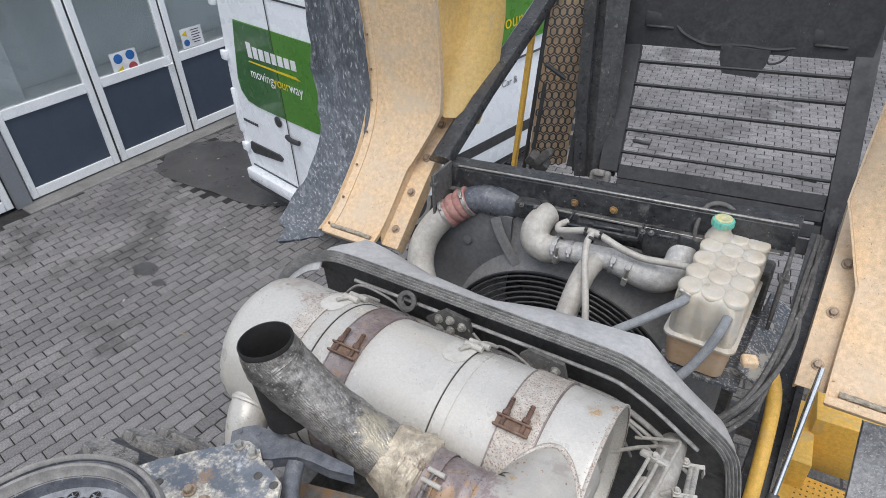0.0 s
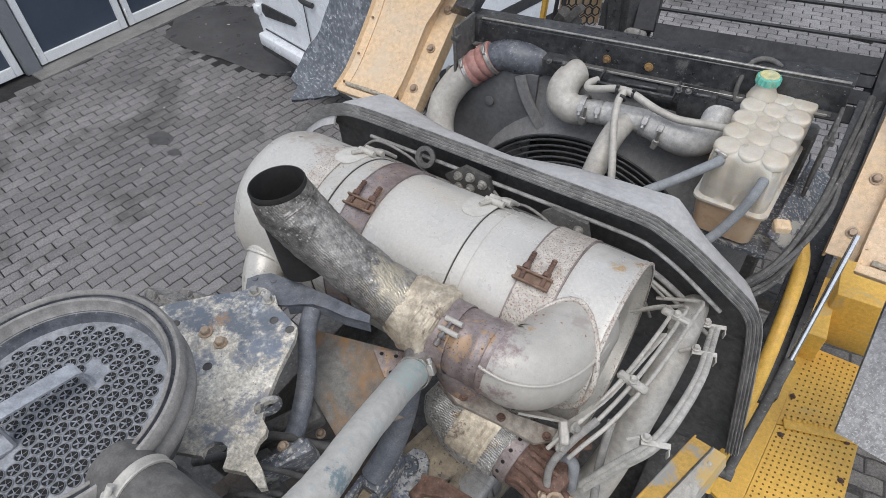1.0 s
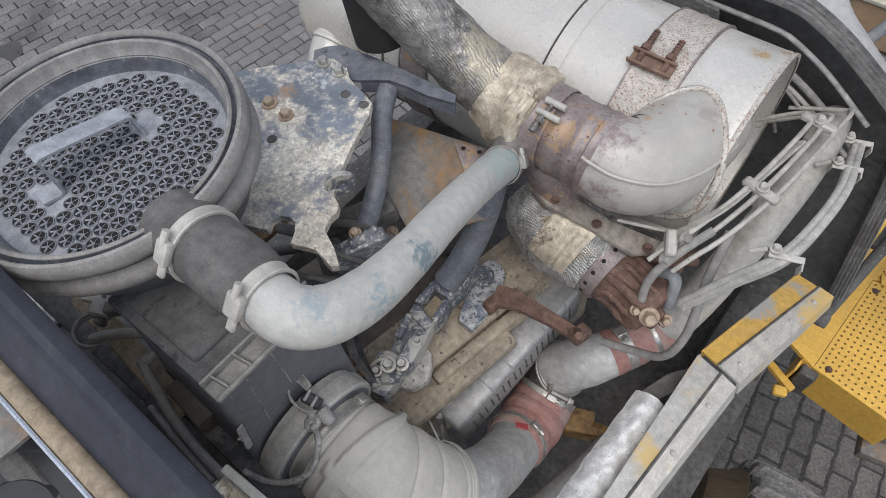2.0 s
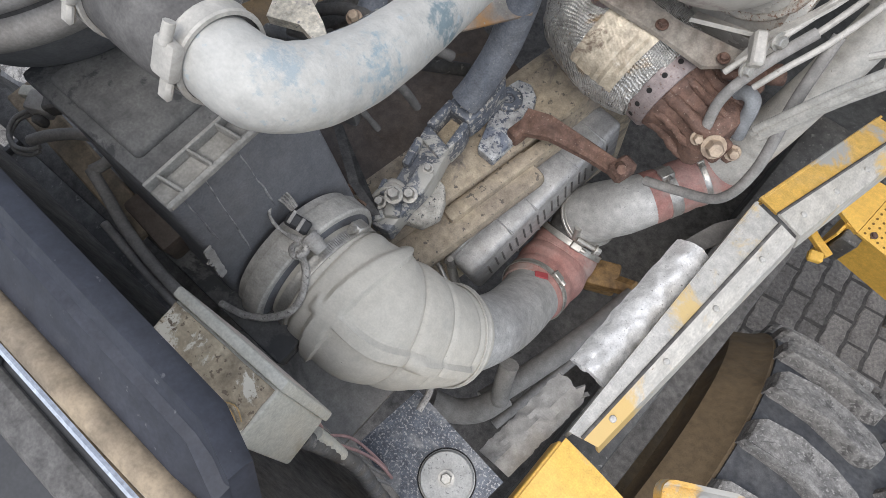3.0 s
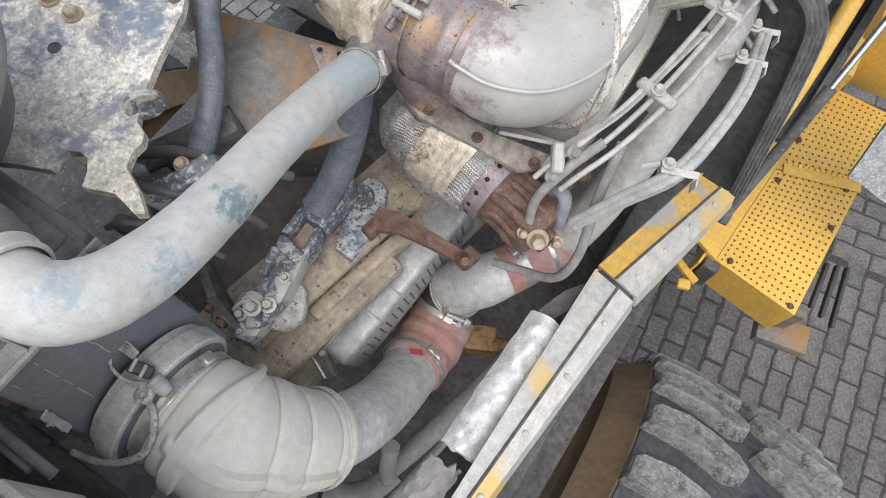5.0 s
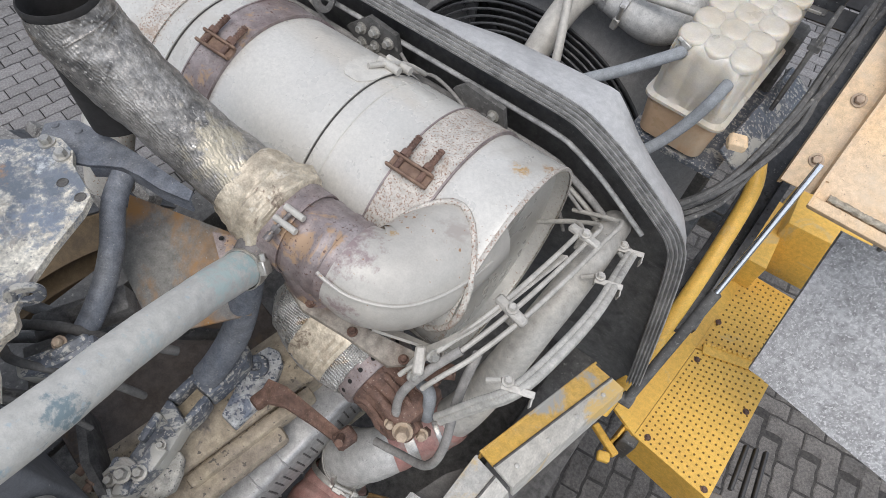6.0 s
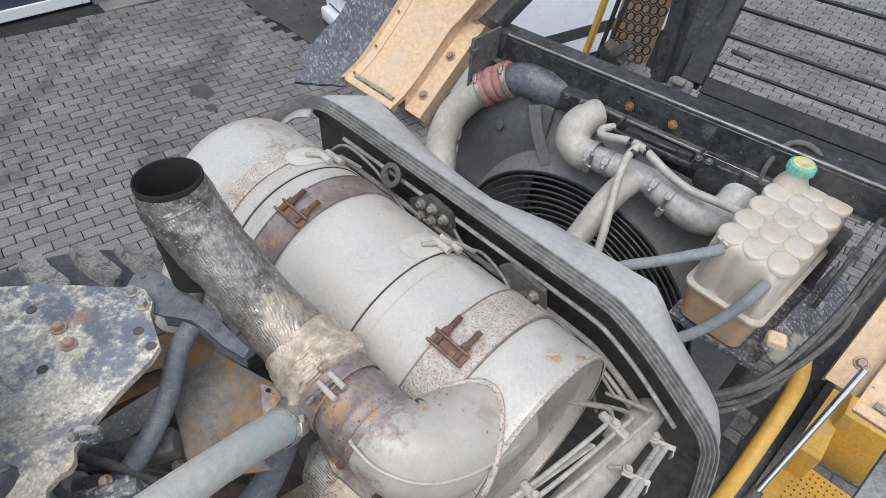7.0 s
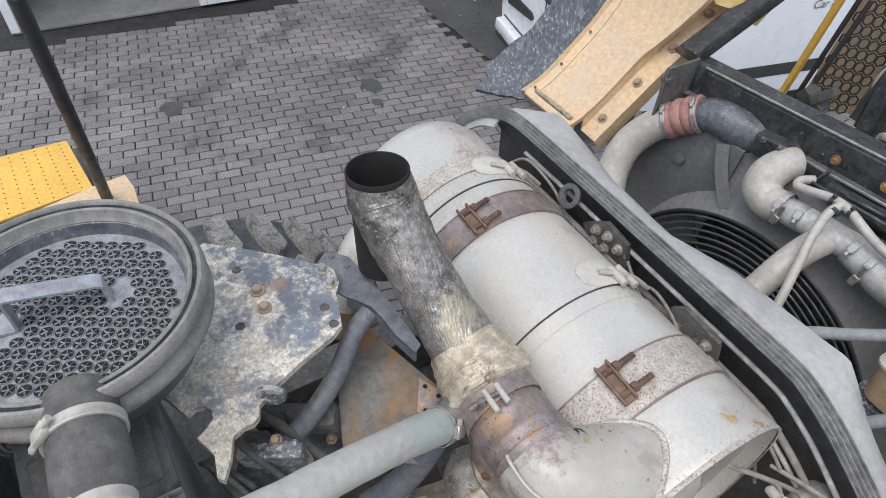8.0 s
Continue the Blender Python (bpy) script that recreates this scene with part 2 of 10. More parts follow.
    if bump or ridges:
        bp = N.new("ShaderNodeBump")
        bp.inputs["Strength"].default_value = bump
        bp.inputs["Distance"].default_value = 0.004
        L.new(height, bp.inputs["Height"])
        last = bp.outputs["Normal"]
        for rd_ in (ridges if ridges and isinstance(ridges[0], tuple) else [ridges] if ridges else []):
            wv = N.new("ShaderNodeTexWave")
            wv.inputs["Scale"].default_value = rd_[0]
            wv.inputs["Distortion"].default_value = rd_[1]
            wv.inputs["Detail"].default_value = 3.0
            wv.bands_direction = rd_[3]
            L.new(co, wv.inputs["Vector"])
            b2 = N.new("ShaderNodeBump")
            b2.inputs["Strength"].default_value = rd_[2]
            b2.inputs["Distance"].default_value = 0.004
            L.new(wv.outputs["Fac"], b2.inputs["Height"])
            L.new(last, b2.inputs["Normal"])
            last = b2.outputs["Normal"]
        L.new(last, p.inputs["Normal"])
    return m


M = {}
M["brick"] = surface("grey_concrete_paver", (0.2, 0.19, 0.185), (0.135, 0.128, 0.125), 0.78, scale=0.6, grain=0.22, grain_scale=60, stain=(0.092, 0.087, 0.083), stain_scale=0.7,
                     stain_at=(0.52, 0.62), bump=0.35, bump_scale=160, per_object=0.15, coords="Object", fine=0.2, fine_scale=160)
M["collar"] = surface("dusty_tan_rubber_collar", (0.44, 0.42, 0.38), (0.36, 0.345, 0.31), 0.8, scale=9, grain=0.12, stain=(0.26, 0.25, 0.23), stain_scale=16, stain_at=(0.6, 0.66), bump=0.15)
M["scrape"] = surface("faint_dusty_scrape", (0.34, 0.335, 0.325), (0.15, 0.15, 0.155), 0.8, scale=40, contrast=(0.45, 0.55), bump=0.1)
M["groove"] = surface("dark_tread_groove", (0.06, 0.062, 0.068), (0.09, 0.09, 0.092), 0.75, scale=7, grain=0.2, bump=0.25)
M["joint"] = surface("sandy_joint", (0.03, 0.028, 0.026), (0.018, 0.017, 0.016), 0.95, scale=3, bump=0.4, grain=0.3)
# dirtier pavers, with the shade of the truck darkened into their colour
M["brick_dirty_shaded"] = surface("dirty_shaded_paver", (0.135, 0.122, 0.109), (0.092, 0.084, 0.076), 0.85, scale=4, grain=0.25, grain_scale=60, stain=(0.2, 0.185, 0.165), stain_scale=9, stain_at=(0.6, 0.68), bump=0.45, bump_scale=120, per_object=0.14, fine=0.25, fine_scale=200)
M["elbow_cast"] = surface("heat_stained_cast_steel", (0.44, 0.415, 0.37), (0.39, 0.365, 0.325), 0.45, 0.1, scale=6, grain=0.04, stain=(0.34, 0.305, 0.27), stain_scale=9, stain_at=(0.56, 0.64), speck=(0.28, 0.16, 0.08), speck_scale=120, speck_at=(0.7, 0.72), bump=0.03, fine=0.05,
                          org=(-0.34, 0.84, 2.4), belts=[((1, 0, 0), -0.4, 0.06, 0.08), ((0, 1, 0), 0.93, 0.07, 0.08)],
                          spots=[((-0.4, 0.81, 2.59), 0.075, (0.25, 0.19, 0.185)), ((-0.4, 0.74, 2.5), 0.085, (0.25, 0.19, 0.185)), ((-0.36, 0.79, 2.44), 0.08, (0.27, 0.215, 0.2)), ((-0.31, 0.86, 2.41), 0.06, (0.3, 0.26, 0.23)), ((-0.36, 0.885, 2.585), 0.012, (0.42, 0.28, 0.13))])
# dirt of the paving joints; also paints the shade line at the muffler seams
M["joint_dirt"] = surface("brown_dirt_and_seam_shade", (0.05, 0.045, 0.04), (0.035, 0.031, 0.028), 0.95, scale=3, bump=0.4, grain=0.3)
M["oil"] = surface("oily_concrete", (0.085, 0.082, 0.08), (0.06, 0.058, 0.057), 0.4, scale=1.6, grain=0.15, speck=(0.2, 0.19, 0.17), speck_scale=60, speck_at=(0.74, 0.77), bump=0.2)
M["muffler"] = surface("dusty_aluminised_steel", (0.575, 0.55, 0.5), (0.5, 0.48, 0.435), 0.36, 0.2, scale=3.5, contrast=(0.35, 0.65), grain=0.05, grain_scale=140, speck=(0.3, 0.19, 0.13), speck_scale=200, speck_at=(0.7, 0.74),
                       stain=(0.47, 0.44, 0.39), stain_scale=7, stain_at=(0.58, 0.66), bump=0.02, rough_var=0.16, fine=0.05, org=(-0.78, 1.085, 2.155),
                       belts=[((1, 0, 0), -1.075, 0.13, 0.16), ((1, 0, 0), -0.9, 0.085, 0.12), ((1, 0, 0), -0.41, 0.1, 0.12), ((1, 0, 0), -0.225, 0.05, 0.12)],
                       spots=[((-0.27, 1.13, 2.588), 0.022, (0.46, 0.29, 0.12)), ((-0.235, 1.18, 2.575), 0.022, (0.38, 0.24, 0.13)), ((-1.24, 1.17, 2.56), 0.1, (0.42, 0.36, 0.31)), ((-1.12, 1.13, 2.58), 0.05, (0.36, 0.27, 0.22)), ((-0.8, 1.2, 2.57), 0.035, (0.45, 0.43, 0.39))])
M["muffler_rust"] = surface("rust_speckled_steel", (0.52, 0.49, 0.435), (0.44, 0.4, 0.35), 0.5, 0.15, scale=8, grain=0.12, speck=(0.26, 0.165, 0.12), speck_scale=260, speck_at=(0.54, 0.6),
                            stain=(0.36, 0.27, 0.2), stain_scale=14, stain_at=(0.58, 0.68), bump=0.2, bump_scale=250, fine=0.12)
M["band_brown"] = surface("scorched_brown_steel", (0.2, 0.155, 0.145), (0.29, 0.25, 0.24), 0.5, 0.25, scale=9, grain=0.14, stain=(0.36, 0.24, 0.15), stain_scale=14, stain_at=(0.57, 0.62), speck=(0.12, 0.07, 0.055), speck_scale=170, speck_at=(0.61, 0.65), bump=0.15)
M["rust"] = surface("rusty_cast_iron", (0.155, 0.09, 0.065), (0.11, 0.065, 0.05), 0.8, 0.1, scale=16, grain=0.25, speck=(0.36, 0.29, 0.23), speck_scale=210, speck_at=(0.64, 0.7), bump=0.5, bump_scale=150, fine=0.15)
M["wrap"] = surface("crinkled_tan_foil_wrap", (0.54, 0.47, 0.36), (0.4, 0.335, 0.25), 0.5, 0.25, scale=18, grain=0.2, stain=(0.2, 0.15, 0.11), stain_scale=16, stain_at=(0.58, 0.63), speck=(0.62, 0.56, 0.46), speck_scale=40, speck_at=(0.6, 0.68), bump=0.6,
                    bump_scale=32, ridges=(60, 6, 0.08, "DIAGONAL"), fine=0.14)
M["foil"] = surface("embossed_silver_foil_wrap", (0.55, 0.535, 0.505), (0.38, 0.36, 0.325), 0.36, 0.5, scale=14, grain=0.2, stain=(0.42, 0.3, 0.18), stain_scale=9, stain_at=(0.55, 0.63), speck=(0.16, 0.12, 0.09), speck_scale=60, speck_at=(0.62, 0.68), bump=0.4,
                    bump_scale=70, ridges=((85, 2.5, 0.4, "X"), (85, 2.5, 0.4, "Y")), fine=0.2)
M["stack"] = surface("sooty_crinkled_pipe_wrap", (0.31, 0.29, 0.265), (0.19, 0.178, 0.162), 0.42, 0.45, scale=16, grain=0.25, grain_scale=70, stain=(0.085, 0.08, 0.075), stain_scale=8, stain_at=(0.55, 0.64), speck=(0.46, 0.43, 0.39), speck_scale=120, speck_at=(0.6, 0.66), bump=0.6,
                     bump_scale=55, ridges=(70, 7, 0.22, "DIAGONAL"), fine=0.2, org=(-0.6, 0.8, 2.45), spots=[((-0.65, 0.8, 2.64), 0.08, (0.42, 0.37, 0.28))])
M["steel_dark"] = surface("grimy_dark_steel", (0.19, 0.175, 0.165), (0.13, 0.115, 0.108), 0.5, 0.35, scale=22, grain=0.2, speck=(0.3, 0.22, 0.16), speck_scale=160, speck_at=(0.62, 0.68), bump=0.25)
M["pale_sheet"] = surface("pale_dusty_sheet", (0.6, 0.575, 0.52), (0.52, 0.495, 0.445), 0.55, 0.1, scale=6, grain=0.06, speck=(0.3, 0.2, 0.13), speck_scale=170, speck_at=(0.7, 0.73), bump=0.06, fine=0.08)
M["pocket"] = surface("tan_dusty_pocket", (0.42, 0.35, 0.25), (0.33, 0.265, 0.18), 0.9, scale=14, grain=0.2, speck=(0.12, 0.09, 0.06), speck_scale=130, speck_at=(0.64, 0.67), bump=0.4)
M["foot"] = surface("pale_speckled_casting", (0.47, 0.445, 0.39), (0.36, 0.335, 0.29), 0.75, scale=18, grain=0.2, speck=(0.07, 0.07, 0.075), speck_scale=150, speck_at=(0.6, 0.635), stain=(0.2, 0.19, 0.175), stain_scale=16, stain_at=(0.6, 0.66), bump=0.5)
M["foot_dust"] = surface("speckled_dusty_disc", (0.46, 0.45, 0.42), (0.38, 0.37, 0.345), 0.8, scale=14, grain=0.12, speck=(0.2, 0.195, 0.19), speck_scale=220, speck_at=(0.6, 0.65), bump=0.2)
M["lug"] = surface("white_flaked_blue_casting", (0.42, 0.42, 0.41), (0.34, 0.34, 0.335), 0.7, scale=12, grain=0.25, speck=(0.09, 0.1, 0.13), speck_scale=140, speck_at=(0.55, 0.585), stain=(0.16, 0.18, 0.22), stain_scale=22, stain_at=(0.55, 0.6), bump=0.5)
M["tray_brown"] = surface("oily_brown_tray", (0.13, 0.1, 0.078), (0.09, 0.072, 0.06), 0.7, scale=6, grain=0.15, stain=(0.17, 0.11, 0.06), stain_scale=7, stain_at=(0.58, 0.7), bump=0.15)
M["cap_top"] = surface("yellowed_plastic", (0.55, 0.5, 0.24), (0.45, 0.47, 0.3), 0.5, scale=40, bump=0.05)
# soot of the pipe mouth; also the painted shade inside bores and holes
M["soot"] = surface("soot_and_hole_black", (0.012, 0.011, 0.01), (0.02, 0.018, 0.017), 0.9, scale=20, bump=0.2)
M["hose_white"] = surface("dusty_white_rubber_hose", (0.46, 0.445, 0.405), (0.4, 0.39, 0.36), 0.7, scale=5, grain=0.08, stain=(0.36, 0.355, 0.335), stain_scale=7, stain_at=(0.58, 0.66),
                          speck=(0.36, 0.4, 0.41), speck_scale=70, speck_at=(0.62, 0.68), bump=0.3, bump_scale=110, fine=0.05, org=(-0.5, 0.4, 2.45),
                          spots=[((-0.51, 0.655, 2.58), 0.05, (0.34, 0.41, 0.39)), ((-0.525, 0.7, 2.54), 0.045, (0.3, 0.38, 0.37)), ((-0.43, 0.39, 2.71), 0.036, (0.17, 0.22, 0.235)), ((-0.425, 0.3, 2.75), 0.034, (0.26, 0.32, 0.34)), ((-0.45, 0.235, 2.8), 0.03, (0.32, 0.36, 0.37)), ((-0.47, 0.5, 2.65), 0.03, (0.36, 0.4, 0.39))])
M["dust_grey"] = surface("dust_covered_grey_plastic", (0.36, 0.345, 0.32), (0.27, 0.26, 0.245), 0.85, scale=5, grain=0.12, stain=(0.17, 0.165, 0.16), stain_scale=8, stain_at=(0.58, 0.66), speck=(0.16, 0.155, 0.15), speck_scale=170, speck_at=(0.67, 0.71), bump=0.12, fine=0.1)
M["housing"] = surface("blue_grey_filter_plastic", (0.135, 0.138, 0.147), (0.165, 0.166, 0.172), 0.65, scale=4, grain=0.08, speck=(0.3, 0.29, 0.27), speck_scale=90, speck_at=(0.69, 0.72), stain=(0.18, 0.176, 0.17), stain_scale=3.5, stain_at=(0.58, 0.72), bump=0.12)
M["drum_low"] = surface("dark_slate_drum_plastic", (0.1, 0.1, 0.103), (0.14, 0.138, 0.136), 0.7, scale=4, grain=0.1, stain=(0.2, 0.195, 0.185), stain_scale=4, stain_at=(0.58, 0.7), bump=0.1)
M["rim_slate"] = surface("slate_black_sealing_rim", (0.075, 0.08, 0.094), (0.12, 0.125, 0.135), 0.35, scale=9, grain=0.2, speck=(0.3, 0.295, 0.29), speck_scale=120, speck_at=(0.62, 0.68), bump=0.1, fine=0.15)
M["vane"] = surface("grey_vane", (0.3, 0.315, 0.345), (0.16, 0.17, 0.19), 0.3, scale=9, grain=0.1, bump=0.05)
M["lid_grey"] = surface("dusty_dark_grey_lid", (0.14, 0.137, 0.13), (0.085, 0.083, 0.08), 0.85, scale=6, grain=0.14, stain=(0.05, 0.05, 0.05), stain_scale=11, stain_at=(0.54, 0.58), bump=0.12, fine=0.16)
M["flange_dust"] = surface("dust_coated_flange", (0.29, 0.28, 0.255), (0.23, 0.22, 0.2), 0.85, scale=9, grain=0.14, bump=0.1)
M["hood_in"] = surface("dull_black_inner_skin", (0.028, 0.028, 0.03), (0.042, 0.042, 0.043), 0.6, scale=5, grain=0.2, stain=(0.075, 0.074, 0.073), stain_scale=6, stain_at=(0.6, 0.68), speck=(0.13, 0.13, 0.13), speck_scale=70, speck_at=(0.68, 0.71), bump=0.1)
M["mud_crust"] = surface("dried_mud_crust", (0.4, 0.36, 0.29), (0.3, 0.26, 0.2), 0.95, scale=14, grain=0.25, bump=0.8, bump_scale=120)
M["flank"] = surface("golden_yellow_paint", (0.56, 0.37, 0.12), (0.48, 0.33, 0.12), 0.5, scale=4, grain=0.08, stain=(0.42, 0.34, 0.22), stain_scale=5, stain_at=(0.58, 0.7), bump=0.08)
M["pad_plate"] = surface("dust_speckled_blue_black_paint", (0.1, 0.11, 0.13), (0.15, 0.157, 0.172), 0.6, 0.05, scale=9, grain=0.2, stain=(0.3, 0.296, 0.285), stain_scale=9, stain_at=(0.46, 0.56), speck=(0.38, 0.37, 0.355), speck_scale=240, speck_at=(0.55, 0.6), bump=0.35, fine=0.25)
M["guard"] = surface("black_guard_wire", (0.06, 0.06, 0.063), (0.1, 0.1, 0.1), 0.4, scale=6, grain=0.1, bump=0.05)
M["swirl"] = surface("blue_grey_swirl_plastic", (0.32, 0.33, 0.345), (0.24, 0.25, 0.265), 0.3, scale=6, grain=0.15, speck=(0.44, 0.43, 0.41), speck_scale=140, speck_at=(0.62, 0.7), bump=0.08)
M["handle"] = surface("dusty_blue_grey_strip", (0.35, 0.362, 0.38), (0.26, 0.27, 0.285), 0.35, 0.2, scale=9, grain=0.15, bump=0.08)
M["bolt_dust"] = surface("dusty_tan_bolt", (0.42, 0.33, 0.24), (0.3, 0.22, 0.16), 0.6, 0.3, scale=40, bump=0.2)
M["shroud"] = surface("dusty_dark_grey_shroud", (0.16, 0.158, 0.155), (0.21, 0.205, 0.2), 0.75, scale=3, grain=0.1, stain=(0.33, 0.32, 0.31), stain_scale=3, stain_at=(0.6, 0.8), bump=0.1)
M["liner"] = surface("bright_silver_liner", (0.8, 0.79, 0.77), (0.68, 0.67, 0.65), 0.4, 0.1, scale=16, grain=0.14, speck=(0.14, 0.13, 0.12), speck_scale=200, speck_at=(0.64, 0.68), bump=0.2, bump_scale=90)
M["rail_mix"] = surface("scraped_yellow_and_grey", (0.54, 0.51, 0.45), (0.46, 0.44, 0.4), 0.55, 0.1, scale=7, grain=0.12, stain=(0.66, 0.46, 0.18), stain_scale=5, stain_at=(0.53, 0.6), speck=(0.24, 0.2, 0.15), speck_scale=180, speck_at=(0.68, 0.71), bump=0.15, stretch=(1, 0.5, 1))
M["punch"] = surface("dark_punched_hole", (0.2, 0.11, 0.02), None, 0.8, scale=20, bump=0.1)
M["flap_grey"] = surface("mud_crusted_grey_rubber", (0.36, 0.355, 0.35), (0.26, 0.255, 0.25), 0.85, scale=9, grain=0.2, speck=(0.5, 0.49, 0.48), speck_scale=130, speck_at=(0.55, 0.6), bump=0.5)
M["rubber"] = surface("dusty_black_rubber", (0.085, 0.08, 0.075), (0.14, 0.132, 0.122), 0.85, scale=7, grain=0.15, bump=0.2)
M["rubber_dust"] = surface("greyed_rubber", (0.27, 0.255, 0.235), (0.2, 0.19, 0.178), 0.85, scale=8, grain=0.12, bump=0.2)
M["black"] = surface("worn_black_paint", (0.03, 0.031, 0.033), (0.05, 0.05, 0.05), 0.4, scale=8, grain=0.3, speck=(0.22, 0.215, 0.205), speck_scale=90, speck_at=(0.65, 0.68), stain=(0.12, 0.115, 0.108), stain_scale=12, stain_at=(0.62, 0.68), bump=0.15, fine=0.25)
M["black_dust"] = surface("dusty_black_steel", (0.075, 0.072, 0.068), (0.13, 0.125, 0.117), 0.75, scale=5, grain=0.2, speck=(0.24, 0.23, 0.21), speck_scale=80, speck_at=(0.6, 0.7), bump=0.25)
M["dark"] = surface("oily_dark_steel", (0.085, 0.08, 0.075), (0.125, 0.117, 0.108), 0.8, scale=6, grain=0.25, bump=0.3, fine=0.2)
M["plate"] = surface("mottled_cream_and_blue_plate", (0.66, 0.62, 0.53), (0.55, 0.5, 0.41), 0.55, 0.1, scale=9, grain=0.18, stain=(0.36, 0.33, 0.29), stain_scale=18, stain_at=(0.57, 0.62),
                     speck=(0.22, 0.21, 0.21), speck_scale=90, speck_at=(0.64, 0.67), bump=0.45, bump_scale=140, fine=0.28, fine_scale=200, org=(-0.8, 0.45, 2.58),
                     spots=[((-0.93, 0.57, 2.61), 0.11, (0.13, 0.15, 0.18)), ((-0.84, 0.585, 2.61), 0.1, (0.14, 0.16, 0.185)), ((-0.78, 0.545, 2.61), 0.07, (0.2, 0.23, 0.275)), ((-1.02, 0.5, 2.61), 0.09, (0.14, 0.16, 0.185)), ((-0.87, 0.45, 2.61), 0.06, (0.23, 0.24, 0.262)), ((-0.7, 0.43, 2.61), 0.05, (0.23, 0.24, 0.262)), ((-0.72, 0.36, 2.61), 0.05, (0.23, 0.24, 0.262)), ((-0.91, 0.545, 2.61), 0.03, (0.3, 0.2, 0.13)), ((-0.87, 0.615, 2.61), 0.03, (0.52, 0.53, 0.53)), ((-0.8, 0.61, 2.61), 0.07, (0.17, 0.19, 0.22)), ((-0.9, 0.625, 2.61), 0.05, (0.15, 0.17, 0.2))])
M["bracket"] = surface("flaking_blue_black_paint", (0.1, 0.112, 0.135), (0.17, 0.175, 0.185), 0.5, 0.1, scale=9, grain=0.2, speck=(0.42, 0.4, 0.36), speck_scale=110, speck_at=(0.55, 0.585), stain=(0.44, 0.42, 0.37), stain_scale=10, stain_at=(0.54, 0.57), bump=0.4, fine=0.15)
M["saddle"] = surface("dusty_blue_grey_paint", (0.12, 0.13, 0.15), (0.17, 0.175, 0.185), 0.65, 0.1, scale=8, grain=0.15, speck=(0.35, 0.34, 0.31), speck_scale=220, speck_at=(0.64, 0.7), bump=0.2, fine=0.2)
M["strip"] = surface("scorched_mottled_sheet", (0.27, 0.24, 0.2), (0.17, 0.135, 0.11), 0.65, 0.2, scale=14, grain=0.2, stain=(0.22, 0.12, 0.07), stain_scale=12, stain_at=(0.58, 0.68), bump=0.3)
M["seal"] = surface("dusty_ribbed_seal", (0.38, 0.37, 0.35), (0.27, 0.262, 0.25), 0.6, scale=10, grain=0.2, bump=0.12)
M["wall_dark"] = surface("dusty_black_inner_wall", (0.085, 0.083, 0.081), (0.12, 0.117, 0.112), 0.75, scale=5, grain=0.18, stain=(0.06, 0.058, 0.056), stain_scale=5, stain_at=(0.55, 0.65), speck=(0.2, 0.195, 0.19), speck_scale=120, speck_at=(0.64, 0.72), bump=0.15, fine=0.15)
M["tank_low"] = surface("orange_stained_plastic", (0.6, 0.42, 0.27), (0.55, 0.36, 0.22), 0.4, scale=4, grain=0.04, stain=(0.62, 0.52, 0.38), stain_scale=5, stain_at=(0.55, 0.75), bump=0.04, fine=0.04)
M["rust_plate"] = surface("rust_streaked_grey_sheet", (0.2, 0.19, 0.17), (0.15, 0.14, 0.13), 0.7, 0.15, scale=6, grain=0.15, stain=(0.31, 0.165, 0.06), stain_scale=5, stain_at=(0.45, 0.6), speck=(0.27, 0.25, 0.22), speck_scale=150, speck_at=(0.64, 0.7), bump=0.15)
M["engine"] = surface("grimy_cream_engine_paint", (0.4, 0.33, 0.235), (0.26, 0.215, 0.165), 0.75, scale=9, grain=0.15, speck=(0.13, 0.11, 0.09), speck_scale=70, speck_at=(0.62, 0.64), stain=(0.2, 0.17, 0.14), stain_scale=7, stain_at=(0.58, 0.64), bump=0.4)
M["shield"] = surface("bare_aluminium_heat_shield", (0.43, 0.42, 0.405), (0.36, 0.352, 0.34), 0.5, 0.35, scale=9, grain=0.12, stain=(0.24, 0.225, 0.2), stain_scale=7, stain_at=(0.56, 0.7), speck=(0.18, 0.17, 0.155), speck_scale=170, speck_at=(0.66, 0.7), bump=0.15)
M["steel"] = surface("zinc_plated_steel", (0.5, 0.48, 0.44), (0.4, 0.385, 0.35), 0.45, 0.7, scale=14, grain=0.12, bump=0.1)
M["pipe"] = surface("dusty_cream_steel_pipe", (0.47, 0.445, 0.395), (0.38, 0.355, 0.315), 0.6, 0.12, scale=9, grain=0.09, speck=(0.24, 0.21, 0.18), speck_scale=150, speck_at=(0.69, 0.73), bump=0.07, fine=0.08)
M["pipe_thin"] = surface("painted_cream_pipe", (0.46, 0.435, 0.39), (0.38, 0.355, 0.315), 0.55, 0.1, scale=20, grain=0.12, speck=(0.22, 0.19, 0.16), speck_scale=140, speck_at=(0.66, 0.7), bump=0.05, fine=0.1)
M["bolt_rust"] = surface("rusty_bolt", (0.25, 0.165, 0.115), (0.17, 0.105, 0.075), 0.7, 0.3, scale=40, bump=0.3)
M["red"] = surface("faded_red_silicone", (0.34, 0.165, 0.14), (0.37, 0.225, 0.195), 0.8, scale=10, grain=0.14, stain=(0.36, 0.29, 0.255), stain_scale=8, stain_at=(0.52, 0.64), bump=0.15)
M["alu_cast"] = surface("pitted_grey_cast_pipe", (0.5, 0.49, 0.465), (0.39, 0.38, 0.36), 0.6, 0.12, scale=8, grain=0.12, speck=(0.29, 0.287, 0.28), speck_scale=210, speck_at=(0.6, 0.68), bump=0.22, bump_scale=180, fine=0.12)
